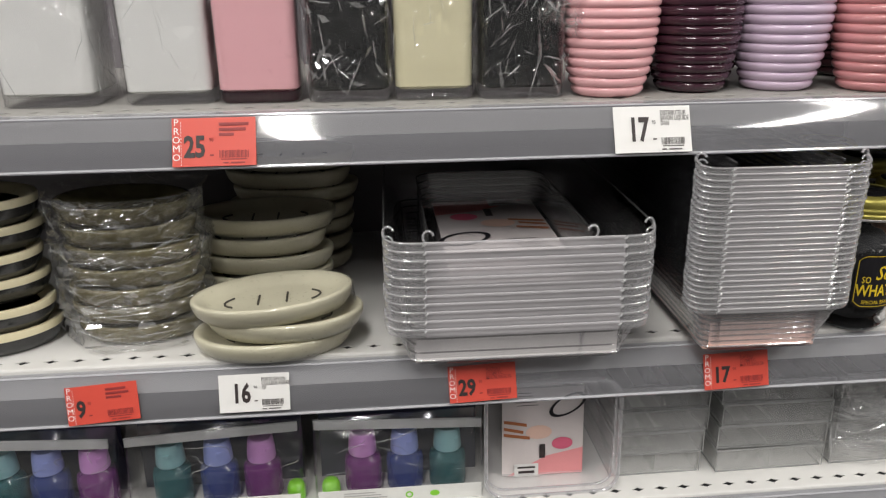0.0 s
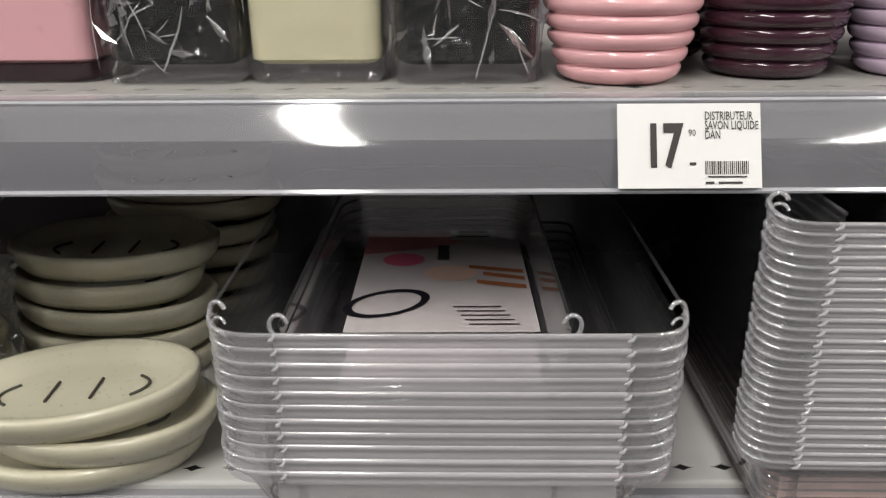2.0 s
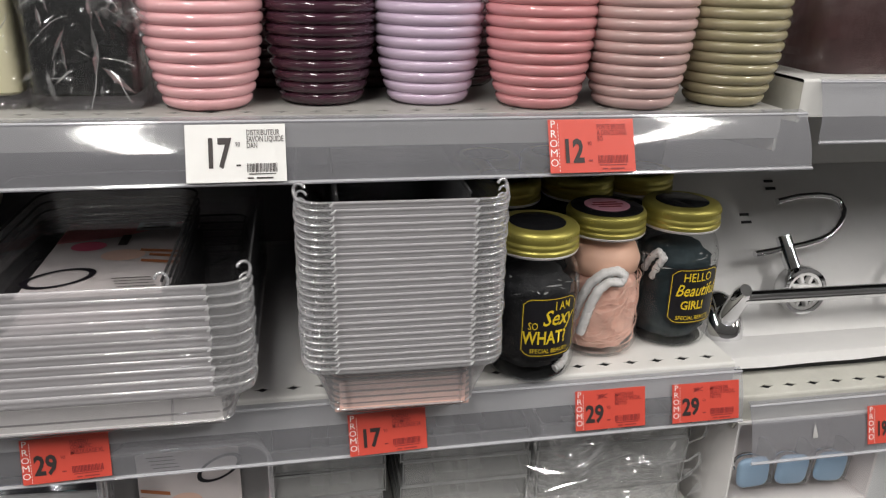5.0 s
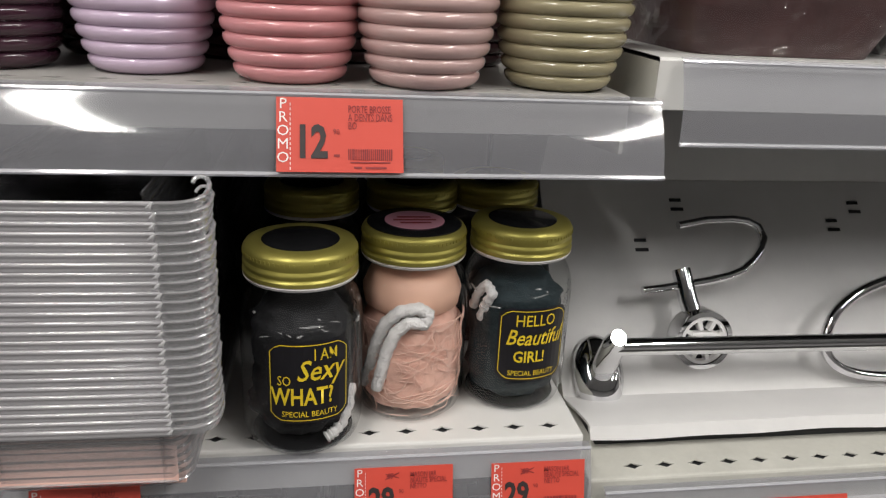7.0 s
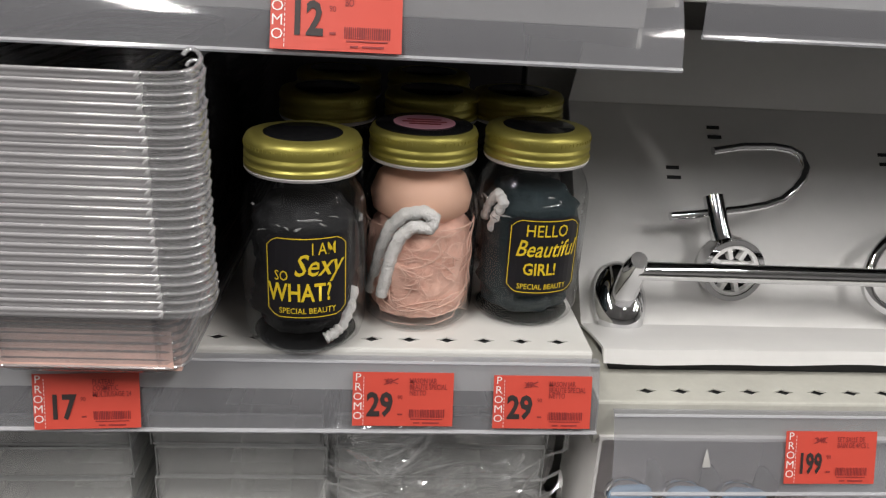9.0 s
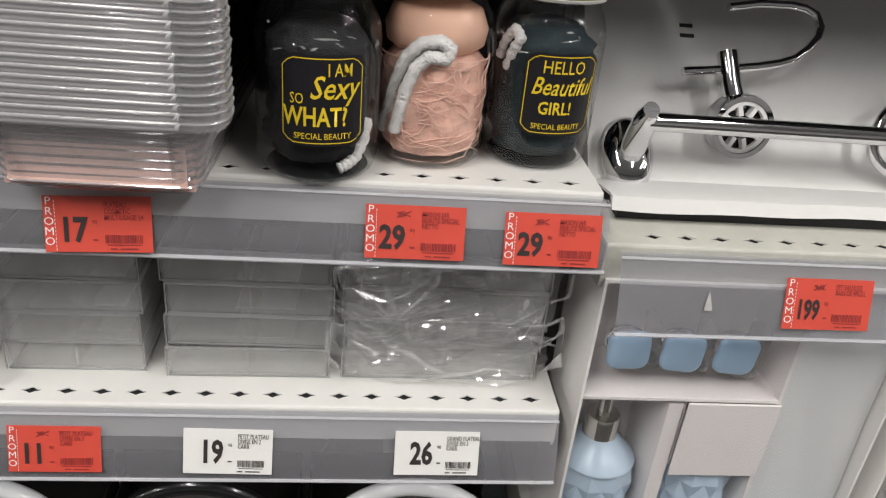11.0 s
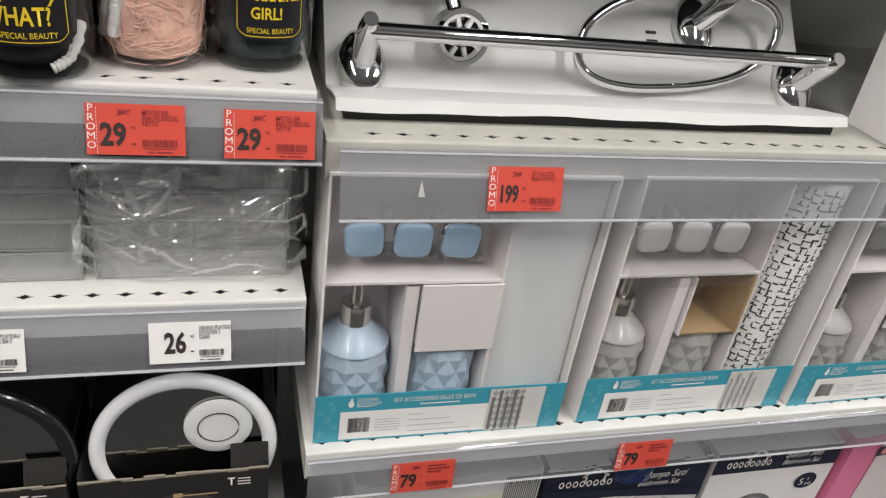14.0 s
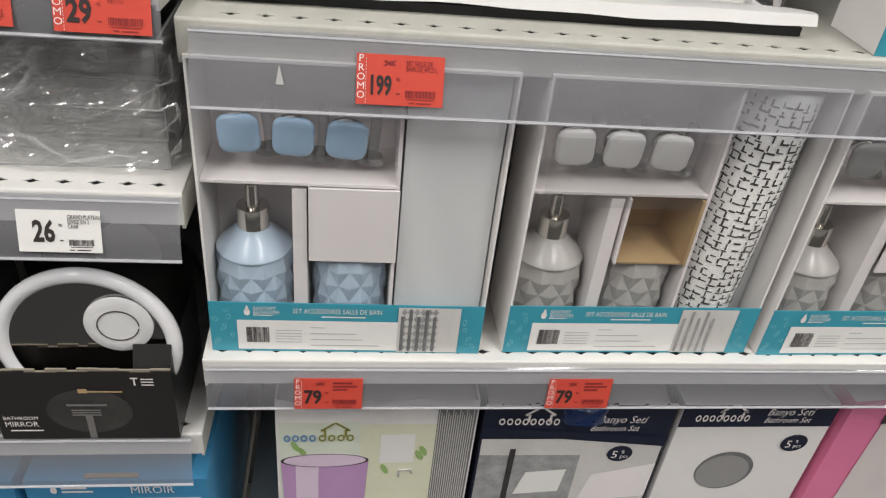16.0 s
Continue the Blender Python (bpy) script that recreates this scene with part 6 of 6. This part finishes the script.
def arm(bm, x0, y0, x1, y1, h1, w=0.0085):
    """A flat tapering arm that leaves a rosette and leans out to a tip."""
    rings = []
    for f in frange(0, 1, 7):
        cx, cy, cz = x0 + (x1 - x0) * f, y0 + (y1 - y0) * f, 0.008 + (h1 - 0.008) * f
        a = w * (1.15 - 0.25 * f)
        b = 0.0115 * (1.0 - 0.2 * f)
        if f == 1:
            a, b = a * 0.7, b * 0.7
        rings.append([(cx + a * math.cos(2 * math.pi * i / 20), cy + b * math.sin(2 * math.pi * i / 20), cz) for i in range(20)])
    return loft(bm, rings)


t = thing("towel_bar", "polished chrome towel bar lying on a white carton", "towel bar", PLATE)
for x, y, tx, ty in ((1.0025, 0.018, 1.0015, 0.034), (1.4440, 0.018, 1.4530, 0.026)):
    r_ = part("wall_rosette", rosette(B(), x, y), M["chrome"], t, "oval chrome rosette", 50)
    part("arm", arm(B(), x, y, tx, ty, 0.060, 0.0098), M["chrome"], r_, "chrome arm", 50)
part("bar", tube(B(), [(1.002, 0.029, 0.0500), (1.452, 0.027, 0.0500)], 0.0070, 20), M["chrome"], t, "round chrome bar", 60)
t = thing("towel_ring", "polished chrome towel ring on a white carton", "towel ring", PLATE)
r_ = part("wall_rosette", rosette(B(), 1.335, 0.074), M["chrome"], t, "oval chrome rosette", 50)
part("arm", arm(B(), 1.335, 0.074, 1.354, 0.090, 0.052, 0.0098), M["chrome"], r_, "chrome arm", 50)
pts = []
for k in range(72):
    a = 2 * math.pi * k / 72
    c, s = math.cos(a), math.sin(a)
    kx = abs(c) ** 0.8 * (1 if c > 0 else -1)
    ky = abs(s) ** 0.85 * (1 if s > 0 else -1)
    pts.append((1.3060 + 0.106 * kx + 0.012 * ky, 0.050 + 0.042 * ky + 0.008 * kx, 0.026 + 0.016 * ky))
part("ring", tube(B(), pts, 0.0046, 12, closed=True), M["chrome"], t, "oval chrome ring", 70)
t = thing("robe_hook", "chrome fitting rosette at the carton's back", "hook", PLATE)
part("wall_rosette", rosette(B(), 1.424, 0.166), M["chrome"], t, "oval chrome rosette", 50)
part("arm", arm(B(), 1.424, 0.166, 1.424, 0.176, 0.045), M["chrome"], t, "chrome arm", 50)
t = thing("toilet_roll_holder", "loose chrome roll holder showing its white fixing plate", "roll holder", PLATE)
fl = Matrix.Translation((1.087, 0.042, 0.021)) @ Matrix.Rotation(radians(32), 4, "X")
part("flange", lathe(B(), [(0.0205, 0.010), (0.0245, 0.010), (0.0252, 0.006), (0.0248, -0.008), (0.020, -0.014), (0.001, -0.015)], 44, cap0=False, m=fl), M["chrome"], t, "round chrome flange", 45)
bm = B()
lathe(bm, [(0.0172, 0.004), (0.0172, 0.009), (0.0203, 0.009), (0.0203, 0.004)], 36, cap0=False, cap1=False, m=fl)
box(bm, -0.011, 0.011, -0.007, 0.007, 0.002, 0.010, m=fl, bevel=0.001)
fp = part("fixing_plate", bm, M["white_knob"], t, "white plastic fixing plate", 0)
for k in range(8):
    a = k * math.pi / 4 + 0.3
    part("spoke", box(B(), 0.009, 0.019, -0.0017, 0.0017, 0.002, 0.0088, m=fl @ Matrix.Rotation(a, 4, "Z")), M["white_knob"], fp, smooth=0)
part("plate_well", lathe(B(), [(0.001, 0.0005), (0.0200, 0.0005), (0.0200, 0.0012), (0.001, 0.0012)], 30, m=fl), M["void"], t, smooth=0)
part("plate_slot", box(B(), -0.005, 0.005, -0.0018, 0.0018, 0.0095, 0.0108, m=fl), M["void"], t, smooth=0)
part("post", tube(B(), [(1.084, 0.052, 0.026), (1.0785, 0.072, 0.030), (1.0755, 0.097, 0.033)], 0.0080, 18), M["chrome"], t, "thick chrome post", 50)
hook_pts = [(1.040, 0.080, 0.030), (1.058, 0.082, 0.030), (1.079, 0.085, 0.030), (1.100, 0.088, 0.030), (1.119, 0.092, 0.030), (1.133, 0.097, 0.030), (1.145, 0.106, 0.030), (1.154, 0.116, 0.030), (1.158, 0.126, 0.030), (1.155, 0.137, 0.030), (1.146, 0.142, 0.030),
            (1.132, 0.144, 0.030), (1.107, 0.143, 0.030), (1.081, 0.138, 0.030)]
part("bent_rod", tube(B(), hook_pts, 0.0036, 12), M["chrome"], t, "bent chrome rod", 60)


# ---- upper right shelf: wrapped dark parcels ----
M["plum_cloth"] = surf("dark_brown_wrapped_goods", (0.060, 0.028, 0.028), 0.5, var=0.3, scale=30, bump=0.5, bscale=90)
for i, (x, w, h) in enumerate(((0.992, 0.150, 0.11), (1.155, 0.16, 0.12), (1.33, 0.16, 0.11), (1.51, 0.18, 0.12))):
    t = thing("wrapped_parcel", "dark brown bathroom goods wrapped in clear film", "parcel", pose(x, 0.652, 1.3748), "wrapped dark parcels")
    part("content", loft(B(), [rrect(0.012, w - 0.012, 0.010, 0.16, 0.02, 0), rrect(0, w, 0, 0.17, 0.02, 0.03), rrect(0.002, w - 0.002, 0.002, 0.17, 0.02, h * 0.8), rrect(0.02, w - 0.02, 0.02, 0.15, 0.02, h)]), M["plum_cloth"], t, smooth=50)
    bm = film_shell(B(), w / 2, 0.085, w / 2 + 0.003, 0.088, 0, h + 0.01, 0.005, 70, 18, 5.0, i * 3.1)
    part("film_wrap", bm, M["film"], t, "creased clear film", 0)


# ---- lower right shelf: printed cartons ----
M["navy"] = surf("navy_printed_carton", (0.010, 0.014, 0.034), 0.4, var=0.1, coat=0.15)
M["lilac"] = surf("lilac_bin_print", (0.50, 0.30, 0.53), 0.4, var=0.06, coat=0.15)
M["lilac_l"] = surf("pale_lilac_print", (0.72, 0.58, 0.72), 0.4)
M["lime_wall"] = surf("pale_lime_print", (0.72, 0.72, 0.55), 0.45, var=0.06)
M["mint_p"] = surf("pale_green_print", (0.68, 0.73, 0.62), 0.45, var=0.08)
M["leaf_p"] = surf("green_print", (0.30, 0.45, 0.16), 0.5)
M["logo_blue"] = surf("blue_logo_print", (0.10, 0.25, 0.50), 0.5)
M["logo_olive"] = surf("olive_logo_print", (0.25, 0.24, 0.05), 0.5)
M["pinkbox"] = surf("pink_printed_carton", (0.75, 0.20, 0.36), 0.4, coat=0.15, var=0.04)
M["blue_bag"] = surf("blue_film_bag", (0.012, 0.03, 0.11), 0.3, coat=0.3, bump=0.8, bscale=60)
CZ = 0.3605


def carton(x0, w, h, yf, mats, label, turn=0.0, rag=True, seed=1, lean=0.0):
    t = thing("bathroom_carton", label, "carton", pose(x0, yf, CZ, lean, 0, turn), "bathroom set cartons")
    rr_ = random.Random(seed)
    d, k, n = 0.26, 0.002, 22
    top = [h + (rr_.uniform(-0.004, 0.001) if rag else 0) for _ in range(n + 1)]
    bm = outline_panel([(0, 0), (w, 0)] + [(w * i / n, top[i]) for i in range(n, -1, -1)], 0, k)
    front = part("front_panel", bm, mats, t, smooth=0)
    for sx in (0, w - k):
        part("side_panel", box(B(), sx, sx + k, k, d, 0, h), mats, t, smooth=0)
    part("back_panel", box(B(), 0, w, d, d + k, 0, h), mats, t, smooth=0)
    part("inner_flap", box(B(), k, w - k, k, d, h - 0.012, h - 0.010), M["card_white"], t, smooth=0)
    if rag:
        bm = B()
        for i in range(n):
            xa, xb = w * i / n, w * (i + 1) / n
            lo = min(top[i], top[i + 1])
            box(bm, xa, xb, -0.0004, k, lo - 0.0004, lo + 0.0012)
        part("torn_edge", bm, M["liner"], front, "torn white edge", 0)
    return t, front


def house_mark(bm, x, z, s, y=-0.0016):
    for (xa, za), (xb, zb) in (((0, 0.0), (0, 0.5)), ((0, 0.5), (-0.2, 0.45)), ((-0.2, 0.45), (0.5, 1.0)), ((0.5, 1.0), (0.75, 0.8)), ((0.75, 0.8), (1.2, 0.45)), ((1.2, 0.45), (1.0, 0.5)), ((1.0, 0.5), (1.0, 0.0))):
        dx, dz = xb - xa, zb - za
        L_ = math.hypot(dx, dz)
        nx, nz = -dz / L_ * 0.06, dx / L_ * 0.06
        poly(bm, ((x + s * (xa - nx), z + s * (za - nz)), (x + s * (xb - nx), z + s * (zb - nz)), (x + s * (xb + nx), z + s * (zb + nz)), (x + s * (xa + nx), z + s * (za + nz))), y)


def word_bar(bm, x, z, w, h, n, y=-0.0018):
    """A logo drawn as a row of plain round strokes."""
    step = w / n
    for i in range(n):
        blob(bm, x + (i + 0.5) * step, z + h / 2, step * 0.40, h / 2, y - 0.00002 * i, 14, 0, 0.55)


t, f = carton(1.017, 0.216, 0.324, 0.650, M["card_white"], "white and green carton with a lilac bin picture", 0.5, True, 2)
part("picture_left", quad(B(), 0.003, 0.090, 0.02, 0.292, -0.0006), M["mint_p"], f, smooth=0)
part("picture_wall", quad(B(), 0.090, 0.172, 0.02, 0.288, -0.0006), M["lime_wall"], f, smooth=0)
part("white_cabinet", quad(B(), 0.112, 0.150, 0.225, 0.272, -0.0010), M["paper"], f, smooth=0)
bm = quad(B(), 0.172, 0.214, 0.02, 0.314, -0.0008)
part("dark_strip", bm, M["photo_dark"], f, "dark streaked picture strip", 0)
bm = B()
for i in range(16):
    quad(bm, 0.173 + i * 0.0025, 0.174 + i * 0.0025, 0.03, 0.31 - 0.004 * (i % 3), -0.0012)
part("strip_streaks", bm, M["photo_pale"], f, smooth=0)
bm = poly(B(), ((0.010, 0.02), (0.092, 0.02), (0.100, 0.232), (0.004, 0.232)), -0.0012)
part("bin_picture", bm, M["lilac"], f, "lilac bin picture", 0)
bm = quad(B(), 0.020, 0.045, 0.02, 0.226, -0.0014)
part("bin_shine", bm, M["lilac_l"], f, smooth=0)
part("bin_lid_picture", blob(B(), 0.052, 0.232, 0.048, 0.011, -0.0016, 30), M["lilac_l"], f, smooth=0)
part("bin_lid_rim", blob(B(), 0.052, 0.232, 0.048, 0.011, -0.0020, 30, 0, 0.94), M["grey_dark"], f, smooth=0)
bm = B()
for x, z in ((0.020, 0.255), (0.028, 0.245), (0.118, 0.215), (0.160, 0.245), (0.156, 0.238)):
    blob(bm, x, z, 0.0034, 0.009, -0.0014, 12, 0.4)
part("plant_picture", bm, M["leaf_p"], f, smooth=0)
bm = B()
word_bar(bm, 0.007, 0.263, 0.036, 0.011, 4)
part("logo_left", bm, M["logo_blue"], f, "blue logo strokes", 0)
bm = B()
word_bar(bm, 0.044, 0.263, 0.040, 0.011, 4)
house_mark(bm, 0.052, 0.270, 0.022)
part("logo_right", bm, M["logo_olive"], f, "olive logo with house outline", 0)
part("tap_picture", tube(B(), [(0.135, -0.001, 0.20), (0.135, -0.001, 0.212), (0.148, -0.001, 0.213), (0.150, -0.001, 0.206)], 0.0012, 6), M["grey_ink"], f, smooth=0)

t, f = carton(1.240, 0.216, 0.318, 0.652, M["navy"], "navy topped carton showing a grey bathroom, torn top", -0.5, True, 4)
part("room_picture", quad(B(), 0.002, 0.214, 0.01, 0.262, -0.0006), M["photo_pale"], f, smooth=0)
bm = poly(B(), ((0.0, 0.272), (0.216, 0.250), (0.216, 0.266), (0.0, 0.282)), -0.0010)
part("navy_edge", bm, M["navy"], f, smooth=0)
part("dark_room", quad(B(), 0.002, 0.120, 0.01, 0.235, -0.0008), M["photo_grey"], f, smooth=0)
bm = quad(B(), 0.036, 0.043, 0.14, 0.246, -0.0012)
part("rail_picture", bm, M["grey_dark"], f, smooth=0)
part("basin_picture", poly(B(), ((0.060, 0.205), (0.108, 0.210), (0.104, 0.170), (0.050, 0.165)), -0.0012), M["paper"], f, smooth=0)
part("tub_picture", poly(B(), ((0.140, 0.20), (0.214, 0.22), (0.214, 0.16), (0.130, 0.15)), -0.0012), M["card_in"], f, smooth=0)
bm = B()
word_bar(bm, 0.016, 0.286, 0.070, 0.011, 8)
house_mark(bm, 0.050, 0.291, 0.024)
letter(bm, "Banyo Seti", 0.128, 0.290, 0.0165, 0.80, -0.0018, shear=0.25)
letter(bm, "Bathroom Set", 0.122, 0.277, 0.0125, 0.80, -0.0018, shear=0.25)
part("carton_print", bm, M["whiteink"], f, "white lettering and house logo", 0)
part("pieces_badge", blob(B(), 0.166, 0.238, 0.015, 0.0135, -0.0016, 30), M["navy"], f, "round navy badge", 0)
bm = letter(B(), "5", 0.156, 0.231, 0.0175, 0.95, -0.0020)
letter(bm, "'li", 0.167, 0.239, 0.0072, 0.9, -0.0020)
letter(bm, "pcs", 0.167, 0.231, 0.0085, 0.9, -0.0020)
part("badge_print", bm, M["whiteink"], f, smooth=0)
solid("film_bag", film_shell(B(), 0, 0, 0.026, 0.018, 0, 0.030, 0.004, 40, 10, 3.0, 2.0, 0.0, True), M["blue_bag"], "dark blue plastic bag poking out of a carton", "plastic bag", pose(1.352, 0.662, 0.6510), smooth=40)

t, f = carton(1.464, 0.186, 0.318, 0.650, M["card_white"], "white carton with a navy top and round window", 0.0, False, 5)
part("navy_top", quad(B(), 0.0, 0.186, 0.282, 0.3175, -0.0006), M["navy"], f, smooth=0)
bm = B()
word_bar(bm, 0.016, 0.292, 0.066, 0.011, 8)
house_mark(bm, 0.048, 0.296, 0.024)
letter(bm, "Banyo Seti", 0.100, 0.302, 0.0165, 0.80, -0.0018, shear=0.25)
letter(bm, "Bathroom Set", 0.100, 0.290, 0.0125, 0.80, -0.0018, shear=0.25)
part("carton_print", bm, M["whiteink"], f, "white lettering and house logo", 0)
part("round_window", blob(B(), 0.080, 0.205, 0.036, 0.034, -0.0008, 36), M["photo_dark"], f, "dark round window", 0)
part("window_picture", blob(B(), 0.078, 0.203, 0.033, 0.030, -0.0012, 36), M["grey_knob"], f, smooth=0)
part("pieces_badge", blob(B(), 0.152, 0.254, 0.0165, 0.0145, -0.0012, 30), M["navy"], f, "round navy badge", 0)
bm = letter(B(), "5", 0.141, 0.247, 0.0175, 0.95, -0.0020)
letter(bm, "'li", 0.152, 0.255, 0.0072, 0.9, -0.0020)
letter(bm, "pcs", 0.152, 0.247, 0.0085, 0.9, -0.0020)
part("badge_print", bm, M["whiteink"], f, smooth=0)
t, f = carton(1.662, 0.20, 0.325, 0.645, M["pinkbox"], "pink printed carton with a pale front", 4.0, False, 6)
part("pale_front", poly(B(), ((0.042, 0.0), (0.20, 0.0), (0.20, 0.322), (0.052, 0.322)), -0.0008), M["leaf"], f, smooth=0)
part("dark_mark", quad(B(), 0.048, 0.080, 0.288, 0.306, -0.0014), M["grey_dark"], f, smooth=0)
part("mark_dot", blob(B(), 0.060, 0.297, 0.006, 0.006, -0.0020, 16), M["pink_print"], f, smooth=0)
